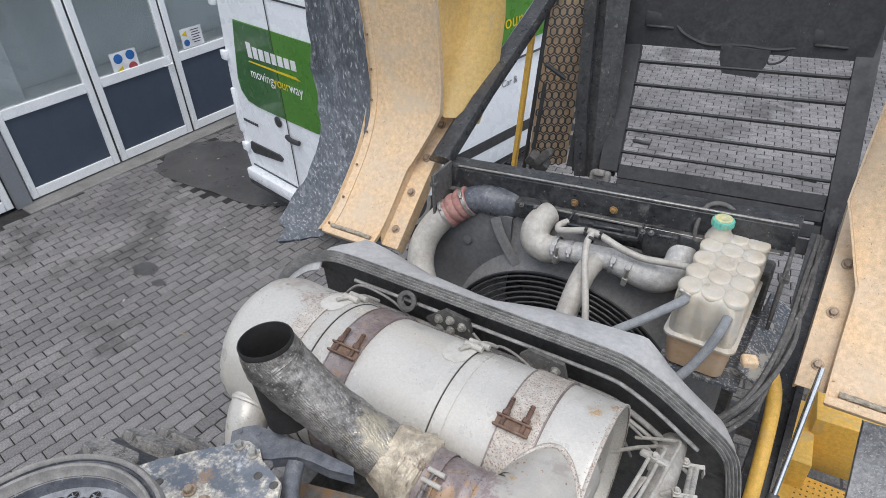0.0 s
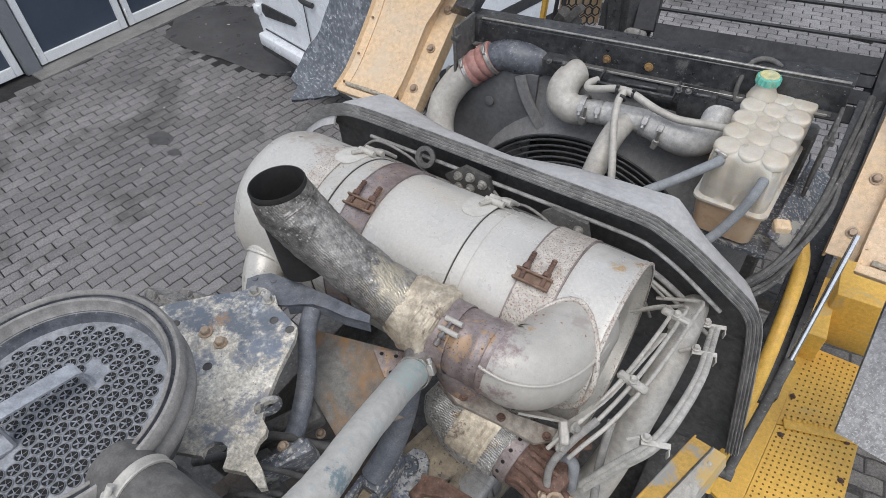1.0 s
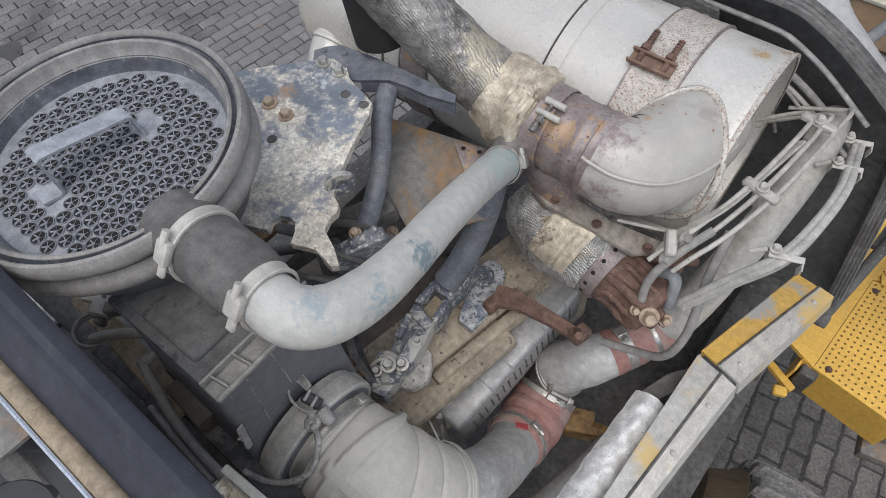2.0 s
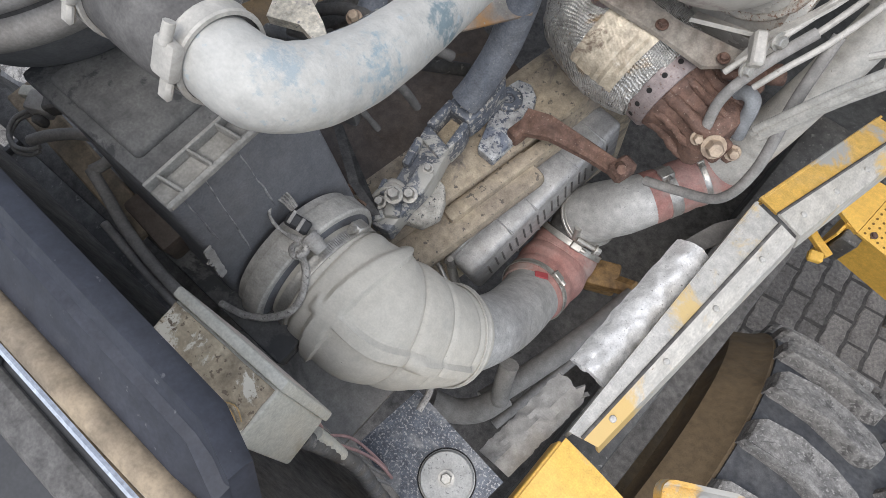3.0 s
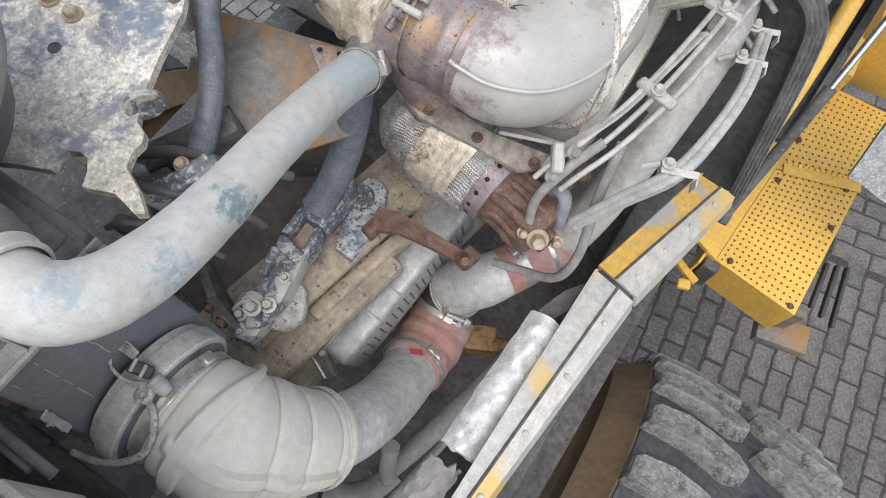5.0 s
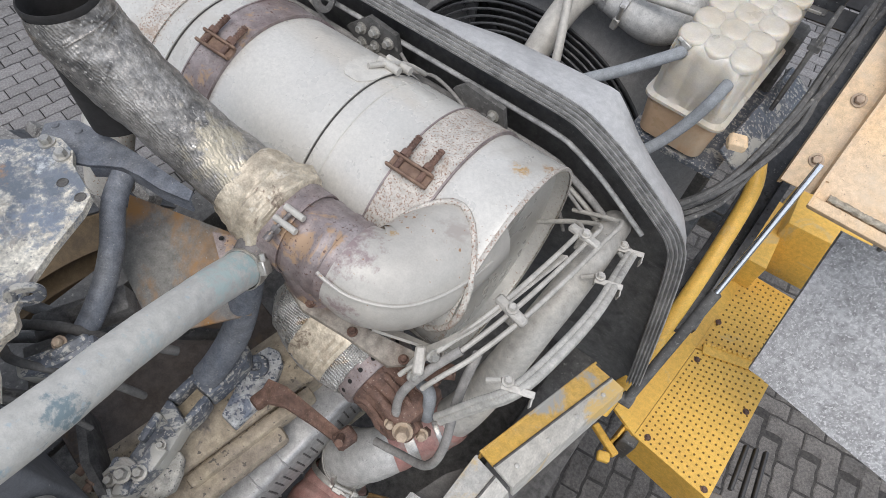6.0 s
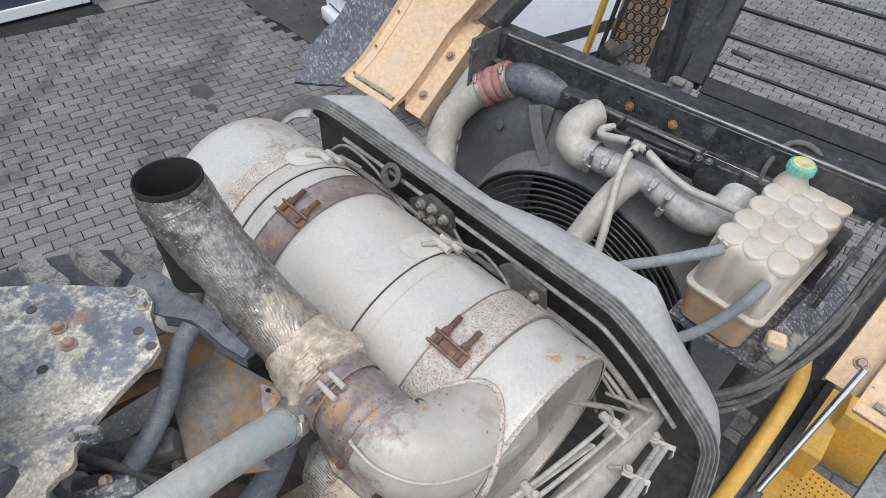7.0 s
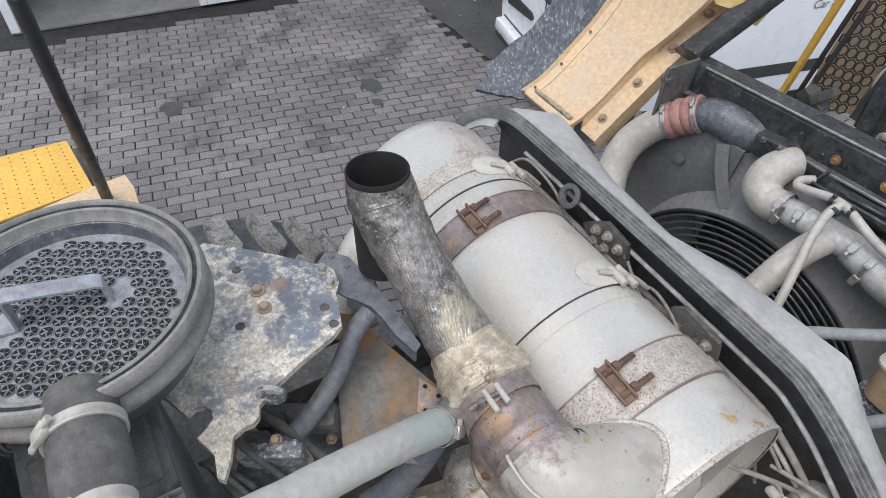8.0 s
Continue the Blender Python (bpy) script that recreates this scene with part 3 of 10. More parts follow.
M["elbow"] = surface("dusty_off_white_rubber", (0.5, 0.472, 0.412), (0.45, 0.423, 0.368), 0.8, scale=3.5, grain=0.05, bump=0.08, stain=(0.38, 0.365, 0.325), stain_scale=6, stain_at=(0.56, 0.68), speck=(0.3, 0.29, 0.26), speck_scale=120, speck_at=(0.7, 0.73), fine=0.06)
M["yellow"] = surface("worn_yellow_paint", (0.78, 0.47, 0.09), (0.7, 0.41, 0.08), 0.5, scale=4, grain=0.08, stain=(0.5, 0.4, 0.23), stain_scale=6, stain_at=(0.6, 0.75), speck=(0.3, 0.2, 0.1), speck_scale=60,
                      speck_at=(0.73, 0.77), bump=0.1)
M["fender"] = surface("sun_bleached_yellow_paint", (0.66, 0.47, 0.28), (0.6, 0.45, 0.3), 0.6, scale=6, grain=0.1, stain=(0.57, 0.47, 0.35), stain_scale=4.5, stain_at=(0.5, 0.7), speck=(0.3, 0.22, 0.16),
                      speck_scale=110, speck_at=(0.66, 0.685), bump=0.15, bump_scale=110)
M["rail"] = surface("chipped_yellow_over_grey", (0.66, 0.4, 0.09), (0.6, 0.4, 0.15), 0.6, scale=5, grain=0.1, stain=(0.4, 0.39, 0.36), stain_scale=5, stain_at=(0.52, 0.58), speck=(0.2, 0.16, 0.1), speck_scale=90,
                     speck_at=(0.7, 0.74), bump=0.2)
M["galv"] = surface("scraped_grey_primer", (0.5, 0.48, 0.44), (0.43, 0.415, 0.38), 0.6, 0.1, scale=6, grain=0.12, stain=(0.6, 0.44, 0.2), stain_scale=5, stain_at=(0.53, 0.62), speck=(0.2, 0.19, 0.17), speck_scale=150, speck_at=(0.68, 0.7), bump=0.2)
M["seal_panel"] = surface("dusty_grey_hood_frame", (0.43, 0.425, 0.415), (0.36, 0.355, 0.35), 0.55, scale=4, grain=0.08, stain=(0.2, 0.198, 0.195), stain_scale=4, stain_at=(0.62, 0.78), bump=0.1, fine=0.07)
M["flap"] = surface("scuffed_rubber_flap", (0.105, 0.118, 0.138), (0.075, 0.087, 0.102), 0.5, scale=7, grain=0.25, stain=(0.2, 0.215, 0.235), stain_scale=18, stain_at=(0.54, 0.62), speck=(0.42, 0.435, 0.455), speck_scale=60, speck_at=(0.58, 0.68), bump=0.9, bump_scale=70, stretch=(1.6, 2.0, 0.5))
M["tank"] = surface("yellowed_translucent_plastic", (0.56, 0.525, 0.46), (0.49, 0.43, 0.345), 0.4, scale=5, grain=0.06, grain_scale=30, stain=(0.5, 0.42, 0.3), stain_scale=7, stain_at=(0.52, 0.75), bump=0.05,
                    sss=(0.5, 0.35, 0.2), fine=0.06)
M["teal"] = surface("teal_plastic_cap", (0.12, 0.42, 0.33), (0.16, 0.45, 0.36), 0.5, scale=20, stain=(0.5, 0.42, 0.14), stain_scale=25, stain_at=(0.6, 0.7), bump=0.05)
M["hose_grey"] = surface("grey_coolant_hose", (0.25, 0.26, 0.265), (0.2, 0.205, 0.21), 0.7, scale=14, grain=0.1, bump=0.15)
M["tyre"] = surface("dusty_worn_tyre_rubber", (0.23, 0.22, 0.205), (0.15, 0.143, 0.135), 0.8, scale=16, grain=0.25, stain=(0.09, 0.085, 0.08), stain_scale=20, stain_at=(0.57, 0.62), speck=(0.34, 0.325, 0.305), speck_scale=150, speck_at=(0.58, 0.62), bump=0.25, bump_scale=160, fine=0.25)
M["mud"] = surface("muddy_brown_sidewall", (0.17, 0.12, 0.068), (0.125, 0.09, 0.053), 0.75, scale=5, grain=0.12, stain=(0.08, 0.06, 0.04), stain_scale=5, bump=0.2)
M["relay"] = surface("stained_white_plastic_box", (0.48, 0.465, 0.405), (0.41, 0.4, 0.345), 0.6, scale=7, grain=0.06, stain=(0.36, 0.325, 0.255), stain_scale=14, stain_at=(0.58, 0.66), bump=0.06)
M["relay_dirt"] = surface("dirt_caked_plastic", (0.25, 0.205, 0.145), (0.35, 0.3, 0.215), 0.9, scale=22, grain=0.2, stain=(0.56, 0.53, 0.45), stain_scale=14, stain_at=(0.55, 0.58), speck=(0.14, 0.11, 0.08), speck_scale=140, speck_at=(0.6, 0.64), bump=0.5)
M["relay_label"] = surface("faded_label_on_plastic", (0.56, 0.5, 0.45), (0.5, 0.42, 0.39), 0.6, scale=20, grain=0.05, bump=0.03)
M["straw"] = surface("dry_straw", (0.4, 0.27, 0.12), None, 0.7, scale=20, bump=0.05)
M["cab"] = surface("blue_black_cab_trim", (0.024, 0.026, 0.035), (0.034, 0.036, 0.045), 0.62, scale=4, grain=0.14, stain=(0.045, 0.046, 0.052), stain_scale=9, stain_at=(0.58, 0.66), speck=(0.1, 0.1, 0.105), speck_scale=110, speck_at=(0.67, 0.71), bump=0.08)
M["wood_dirt"] = surface("ochre_weatherstrip", (0.3, 0.235, 0.16), (0.2, 0.16, 0.115), 0.85, scale=9, grain=0.2, bump=0.2)
M["chrome"] = surface("polished_steel_rod", (0.7, 0.7, 0.7), (0.62, 0.62, 0.62), 0.18, 1.0, scale=8, grain=0.04, bump=0.02, rough_var=0.08)
M["white"] = surface("white_vehicle_paint", (0.82, 0.84, 0.86), (0.78, 0.8, 0.82), 0.3, scale=2, grain=0.02, stain=(0.56, 0.57, 0.57), stain_scale=2.5, stain_at=(0.64, 0.85), bump=0.01, coat=0.3)
M["door_white"] = surface("white_powder_coat", (0.82, 0.83, 0.83), (0.76, 0.77, 0.77), 0.45, scale=4, grain=0.04, stain=(0.34, 0.32, 0.29), stain_scale=9, stain_at=(0.68, 0.78), bump=0.03)
M["door_blue"] = surface("slate_blue_panel", (0.055, 0.07, 0.1), (0.048, 0.062, 0.09), 0.5, scale=3, grain=0.03, bump=0.02)
M["green"] = surface("green_vinyl", (0.07, 0.21, 0.025), (0.06, 0.185, 0.023), 0.35, scale=3, grain=0.03, bump=0.01)
M["green_dark"] = surface("dark_green_film", (0.045, 0.12, 0.04), (0.05, 0.14, 0.04), 0.15, scale=2, grain=0.03, bump=0.0, coat=0.4)
M["decal_yellow"] = surface("yellow_vinyl", (0.75, 0.55, 0.02), None, 0.4, scale=5, grain=0.02, bump=0.0)
M["decal_white"] = surface("white_vinyl", (0.8, 0.8, 0.8), None, 0.4, scale=5, grain=0.02, bump=0.0)
M["decal_blue"] = surface("blue_sign_ink", (0.03, 0.14, 0.4), None, 0.5, scale=5, bump=0.0)
M["decal_red"] = surface("red_sign_ink", (0.4, 0.07, 0.075), None, 0.5, scale=5, bump=0.0)
M["plastic"] = surface("black_plastic", (0.033, 0.033, 0.034), (0.045, 0.045, 0.046), 0.5, scale=6, grain=0.08, bump=0.05)
M["wall"] = surface("grey_facade_cladding", (0.2, 0.21, 0.225), (0.18, 0.19, 0.205), 0.6, scale=1.5, grain=0.04, bump=0.03)
M["inside"] = surface("pale_workshop_wall", (0.78, 0.79, 0.8), (0.7, 0.71, 0.72), 0.8, scale=1.2, grain=0.05, bump=0.03)
M["concrete"] = surface("stained_concrete", (0.24, 0.23, 0.215), (0.16, 0.155, 0.145), 0.85, scale=2, grain=0.15, bump=0.2)
M["wire_pink"] = surface("faded_pink_wire", (0.45, 0.28, 0.26), None, 0.6, scale=30, bump=0.05)
M["braid"] = surface("dusty_braided_sleeve", (0.4, 0.38, 0.345), (0.28, 0.265, 0.245), 0.85, scale=30, grain=0.3, bump=0.7, bump_scale=300, speck=(0.16, 0.15, 0.14), speck_scale=260, speck_at=(0.58, 0.64))
M["amber"] = surface("rusty_brass_fitting", (0.3, 0.18, 0.07), (0.2, 0.12, 0.055), 0.65, 0.1, scale=15, grain=0.25, bump=0.3)
glass = bpy.data.materials.new("clear_glass")
glass.use_nodes = True
gp = glass.node_tree.nodes["Principled BSDF"]
gp.inputs["Base Color"].default_value = (0.85, 0.9, 0.9, 1)
gp.inputs["Roughness"].default_value = 0.03
gp.inputs["Transmission Weight"].default_value = 1.0
gp.inputs["IOR"].default_value = 1.45
M["glass"] = glass

# ======== dump truck: exhaust ========
X = Vector((1, 0, 0))
Y = Vector((0, 1, 0))
Z = Vector((0, 0, 1))
MUF_Y, MUF_Z, MUF_R = 1.085, 2.375, 0.22
MUF_L, MUF_E = -1.33, -0.225


def muffler():
    t = thing("muffler", (-0.78, MUF_Y, MUF_Z - MUF_R), "large dusty pale steel exhaust muffler with rusty straps", "muffler")
    o = (MUF_L, MUF_Y, MUF_Z)
    ln = MUF_E - MUF_L
    bm = mesh_of()
    r = MUF_R

    def lap(h):
        # a sheet edge that steps down over the next sheet
        return [(r + 0.0045, h - 0.012), (r + 0.005, h - 0.0005), (r + 0.0045, h), (r, h + 0.0004)]
    lathe(bm, o, X, [(0.02, -0.005), (r * 0.6, 0.0), (r * 0.86, 0.012), (r * 0.96, 0.035), (r, 0.07), (r, 0.225), (r + 0.005, 0.229), (r + 0.005, 0.243), (r, 0.247)] + lap(0.33) + lap(0.72) + [(r, 0.755), (r - 0.002, 0.757), (r - 0.002, 0.76), (r + 0.0025, 0.762)]
          + [(r + 0.0025, ln - 0.02), (r + 0.004, ln - 0.012), (r + 0.0015, ln - 0.002), (r - 0.003, ln - 0.001), (r - 0.006, ln - 0.03), (0.02, ln - 0.04)], 96)
    part("shell", bm, M["muffler"], t)
    # thin dark rings paint in the shade and dirt at the lapped steps
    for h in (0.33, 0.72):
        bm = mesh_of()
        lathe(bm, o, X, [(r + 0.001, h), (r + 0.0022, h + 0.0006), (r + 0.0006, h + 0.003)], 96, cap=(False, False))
        part("seam_dirt", bm, M["joint_dirt"], t, "dark line along a lapped seam, its shade and dirt painted in")
    bm = mesh_of()
    lathe(bm, o, X, [(r - 0.004, ln - 0.006), (r + 0.0035, ln - 0.006), (r + 0.005, ln - 0.001), (r + 0.0045, ln + 0.003), (r - 0.002, ln + 0.002)], 96, cap=(False, False))
    part("end_lip", bm, M["muffler_rust"], t, "thin rusty end lip")
    for name, x, w, mat, lab in (("strap", -0.905, 0.078, "band_brown", "scorched brown mounting strap"), ("strap", -0.404, 0.095, "muffler_rust", "rust-speckled mounting strap"), ("seam_ring", -1.072, 0.05, "muffler_rust", "rusty seam ring")):
        bm = mesh_of()
        band(bm, (x, MUF_Y, MUF_Z), X, r + 0.0035, w, 0.003, 96)
        st = part(name, bm, M[mat], t, lab)
        if name == "strap":
            bm = mesh_of()
            for s in (-1, 1):
                lathe(bm, (x + s * w / 2, MUF_Y, MUF_Z), X, [(r + 0.002, -0.0022), (r + 0.0085, -0.0016), (r + 0.0085, 0.0016), (r + 0.002, 0.0022)], 96, cap=(False, False))
            part("rolled_edge", bm, M["band_brown"], st, "dark rolled strap edge")
    # strap bolts: channel-shaped saddle with two studs that run on over the top
    for x, lab in ((-0.905, "scorched"), (-0.419, "rusty")):
        a = radians(111)
        n = Vector((0, math.cos(a), math.sin(a)))
        tg = Vector((0, math.sin(a), -math.cos(a)))
        c = Vector((x, MUF_Y, MUF_Z)) + n * (r + 0.014)
        rot = Matrix((X, tg, n)).transposed()
        bm = mesh_of()
        box(bm, c - n * 0.004, (0.084, 0.024, 0.008), rot, 0.002)
        for q in (-1, 1):
            box(bm, c + n * 0.004 + tg * 0.0125 * q, (0.088, 0.006, 0.012), rot, 0.002)
        saddle = part("strap_saddle", bm, M["bolt_rust"], t, "rusty channel-shaped strap saddle")
        for dx in (-0.024, 0.026):
            bm = mesh_of()
            q = c + X * dx + n * 0.004
            cyl(bm, q - tg * 0.01, q + tg * 0.062 - n * 0.006, 0.0058, seg=12)
            lathe(bm, q + tg * 0.016, tg, [(0.0095, 0), (0.0095, 0.01), (0.008, 0.012)], 6)
            for k in range(5):
                lathe(bm, q + tg * (0.032 + k * 0.006) - n * 0.0025, tg, [(0.0055, 0), (0.0066, 0.0015), (0.0055, 0.003)], 10, cap=(False, False))
            part("stud", bm, M["rust"], saddle, "rusty threaded stud and nut")
    # T-bolt clamps: two barrels, a rod across them and a rounded sheet tongue
    for x in (-1.03, -0.622):
        def around(deg, out):
            b = radians(deg)
            return Vector((x, MUF_Y, MUF_Z)) + Vector((0, math.cos(b), math.sin(b))) * (r + out)
        bm = mesh_of()
        tube(bm, [around(74, 0.013) - X * 0.02, around(64, 0.015) - X * 0.006, around(50, 0.019) + X * 0.006, around(33, 0.022) + X * 0.016], 0.0056, 12, 4)
        cl = part("t_clamp", bm, M["pipe"], t, "pale T-bolt of the band clamp")
        for deg, ln2 in ((64, 0.052), (55, 0.06)):
            bm = mesh_of()
            q = around(deg, 0.014)
            cyl(bm, q - X * ln2 / 2, q + X * ln2 / 2, 0.0088, seg=16)
            part("barrel", bm, M["pipe"], cl, "pale clamp barrel")
        bm = mesh_of()
        loops = []
        for k in range(15):
            b = radians(58 + k * 2.0)
            w = 0.036 * (1 if k < 10 else math.sqrt(max(1 - ((k - 9) / 5.4) ** 2, 0.05)))
            d = Vector((0, math.cos(b), math.sin(b)))
            q = Vector((x - 0.022, MUF_Y, MUF_Z)) + d * (r + 0.0045)
            loops.append([q - X * w, q + X * w, q + X * w + d * 0.0028, q - X * w + d * 0.0028])
        rings(bm, loops)
        part("strap_tongue", bm, M["pale_sheet"], t, "rounded sheet tongue")
    # outlet branch at the far end
    bm = mesh_of()
    tube(bm, [(-1.2, 0.96, 2.36), (-1.19, 0.89, 2.35), (-1.175, 0.84, 2.32), (-1.16, 0.8, 2.26), (-1.15, 0.76, 2.18)], [0.06, 0.06, 0.058, 0.055, 0.055], 28, 6)
    band(bm, (-1.187, 0.88, 2.348), (0.1, -0.8, -0.4), 0.059, 0.012, 0.004)
    part("branch_pipe", bm, M["muffler"], t, "pale branch pipe")
    return t


muffler()


def exhaust_elbow():
    t = thing("exhaust_elbow", (-0.34, 0.84, 2.4), "dusty cast steel exhaust elbow with welded seam and rusty clamp", "exhaust pipe")
    path = [(-0.418, 0.821, 2.525), (-0.388, 0.823, 2.522), (-0.362, 0.832, 2.515), (-0.334, 0.858, 2.506), (-0.32, 0.895, 2.5), (-0.312, 0.94, 2.495), (-0.31, 0.99, 2.488), (-0.31, 1.04, 2.48)]
    bm = mesh_of()
    tube(bm, path, [0.0765, 0.081, 0.0865, 0.091, 0.093, 0.094, 0.095, 0.095], 56, 8)
    part("elbow", bm, M["elbow_cast"], t)
    # weld seam round the outer bend, and the bead at the root
    bm = mesh_of()
    q = smooth_path(path[:7], 6)
    seam = []
    for i, p in enumerate(q):
        d = (q[min(i + 1, len(q) - 1)] - q[max(i - 1, 0)]).normalized()
        side = d.cross(Z).normalized()
        w = i / (len(q) - 1)
        ang = radians(40 - 22 * w)
        seam.append(p + (side * math.cos(ang) + Z * math.sin(ang)) * (0.0815 + 0.0125 * min(1.0, w * 1.6)))
    tube(bm, seam[2:], 0.0036, 8, 1)
    part("weld_seam", bm, M["elbow_cast"], t, "raised weld seam")
    bm = mesh_of()
    ring = []
    for k in range(49):
        b = 2 * math.pi * k / 48
        px_, pz = -0.31 + 0.098 * math.cos(b), 2.486 + 0.098 * math.sin(b)
        py = MUF_Y - math.sqrt(max((MUF_R + 0.0035) ** 2 - (pz - MUF_Z) ** 2, 0.0002))
        ring.append((px_, py, pz))
    tube(bm, ring, 0.0062, 10, 3, wave=lambda u, a: 0.0012 * noise.noise((u * 60, a, 0)))
    part("weld_bead", bm, M["muffler_rust"], t, "speckled weld bead at the root")
    bm = mesh_of()
    lathe(bm, (-0.545, 0.819, 2.53), (1, 0.012, -0.03), [(0.072, 0), (0.0755, 0.004), (0.0765, 0.06), (0.0785, 0.064), (0.08, 0.07), (0.0775, 0.076), (0.0775, 0.104), (0.08, 0.108), (0.08, 0.116), (0.0775, 0.12), (0.0785, 0.132), (0.081, 0.134), (0.081, 0.142), (0.0785, 0.146), (0.0765, 0.15)], 64)
    col = part("collar", bm, M["band_brown"], t, "scorched brown slip collar")
    bm = mesh_of()
    band(bm, (-0.515, 0.8195, 2.529), (1, 0.012, -0.03), 0.0775, 0.046, 0.003, 64)
    part("clamp_band", bm, M["band_brown"], col, "scorched clamp band")
    bm = mesh_of()
    n = Vector((0.0, -0.35, 0.94)).normalized()
    tg = Vector((0.0, -0.94, -0.35)).normalized()
    c = Vector((-0.492, 0.8195, 2.529)) + n * 0.088
    for off, half in ((0.012, 0.023), (-0.012, 0.02)):
        bm = mesh_of()
        cyl(bm, c + tg * off - X * half, c + tg * off + X * half, 0.0058, seg=16)
        part("barrel", bm, M["pipe"], col, "pale clamp barrel")
    bm = mesh_of()
    cyl(bm, c - tg * 0.016 - X * 0.004, c + tg * 0.05 - X * 0.012, 0.0042, seg=12)
    lathe(bm, c + tg * 0.022 - X * 0.008, tg, [(0.0085, 0), (0.0085, 0.008), (0.007, 0.01)], 6)
    lathe(bm, c + tg * 0.036 - X * 0.01, tg, [(0.0065, 0), (0.007, 0.003), (0.0065, 0.014)], 10)
    part("t_bolt", bm, M["steel_dark"], col, "dark T-bolt and nut")
    return t


exhaust_elbow()


def tail_pipe():
    t = thing("tail_pipe", (-0.6, 0.8, 2.45), "sooty upswept exhaust tail pipe with crinkled heat wrap", "exhaust pipe")

    def crinkle(amp, k1, k2):
        return lambda u, q: amp * (noise.noise((u * k1, math.cos(q) * k2, math.sin(q) * k2)) + 0.45 * noise.noise((u * k1 * 2.7, math.cos(q) * k2 * 2.3 + 9, math.sin(q) * k2 * 2.3)) + 0.2 * abs(noise.noise((u * k1 * 6, math.cos(q) * k2 * 5 + 4, math.sin(q) * k2 * 5))))

    def folds(u, q):
        # creases that run slantwise round the pipe
        return crinkle(0.0032, 9, 1.4)(u, q) - 0.0022 * abs(noise.noise((u * 26 + q * 2.2, math.cos(q) * 1.5, math.sin(q) * 1.5)))

    mouth = Vector((-0.88, 0.761, 2.832))
    path = [(-0.575, 0.822, 2.535), (-0.64, 0.815, 2.566), (-0.71, 0.802, 2.616), (-0.775, 0.786, 2.677), (-0.835, 0.772, 2.742), (-0.87, 0.764, 2.79), tuple(mouth)]
    bm = mesh_of()
    tube(bm, path, [0.075, 0.068, 0.063, 0.062, 0.0645, 0.0675, 0.0585], 96, 26, cap=False, wave=lambda u, q: folds(u, q) * min(1.0, (1 - u) * 14))
    part("pipe", bm, M["stack"], t)
    bm = mesh_of()
    ax = Vector((-0.1, 0.0, 1.0)).normalized()
    lathe(bm, mouth - ax * 0.016, ax, [(0.058, 0.014), (0.0595, 0.017), (0.0595, 0.026), (0.058, 0.029), (0.0562, 0.028), (0.0555, 0.02), (0.0555, -0.2), (0.003, -0.2)], 64, cap=(False, True))
    part("mouth", bm, M["soot"], t, "soot-black pipe mouth")
    bm = mesh_of()
    tube(bm, [(-0.528, 0.82, 2.53), (-0.545, 0.82, 2.533), (-0.572, 0.821, 2.54), (-0.605, 0.82, 2.55), (-0.645, 0.815, 2.57)], [0.07, 0.086, 0.089, 0.082, 0.067], 96, 20, wave=lambda u, q: crinkle(0.008, 4.0, 1.5)(u, q) - 0.003 * abs(noise.noise((u * 14, math.cos(q) * 5, math.sin(q) * 5))))
    part("heat_wrap", bm, M["wrap"], t, "crinkled tan foil wrap round the junction")
    bm = mesh_of()
    tube(bm, [(-0.545, 0.8, 2.525), (-0.545, 0.765, 2.515), (-0.542, 0.72, 2.505)], [0.058, 0.044, 0.034], 28, 5)
    part("stub", bm, M["steel_dark"], t, "dark branch stub")
    return t


tail_pipe()


def scavenge_hose():
    t = thing("scavenge_hose", (-0.5, 0.4, 2.45), "dusty white rubber hose with rubbed teal patches", "hose")
    bm = mesh_of()
    tube(bm, [(-0.541, 0.725, 2.5), (-0.524, 0.65, 2.552), (-0.502, 0.57, 2.605), (-0.48, 0.48, 2.655), (-0.458, 0.39, 2.696), (-0.446, 0.31, 2.73), (-0.45, 0.25, 2.757), (-0.47, 0.218, 2.777), (-0.5, 0.212, 2.786), (-0.53, 0.213, 2.788)],
         [0.035, 0.0325, 0.031, 0.0305, 0.0315, 0.034, 0.0365, 0.0375, 0.0365, 0.036], 40, 10, wave=lambda u, q: 0.0009 * noise.noise((u * 30, math.cos(q) * 2, math.sin(q) * 2)))
    part("hose", bm, M["hose_white"], t)
    hose_clamp("hose_clamp", (-0.537, 0.708, 2.512), (0.22, -0.82, 0.56), 0.0355, t, (0.8, 0, 0.6), 0.019, M["steel"])
    return t


scavenge_hose()


def lower_hose():
    bm = mesh_of()
    tube(bm, [(-0.575, 0.735, 2.43), (-0.57, 0.7, 2.36), (-0.575, 0.66, 2.28), (-0.583, 0.61, 2.225), (-0.592, 0.575, 2.195)], 0.03, 20, 6)
    solid("coolant_hose", bm, M["saddle"], "dark blue-grey rubber hose running below the exhaust", "hose")


lower_hose()

# ======== air intake ========
PC = Vector((-0.86, 0.228, 2.82))
PC_N = Vector((0.02, -0.02, 1.0)).normalized()


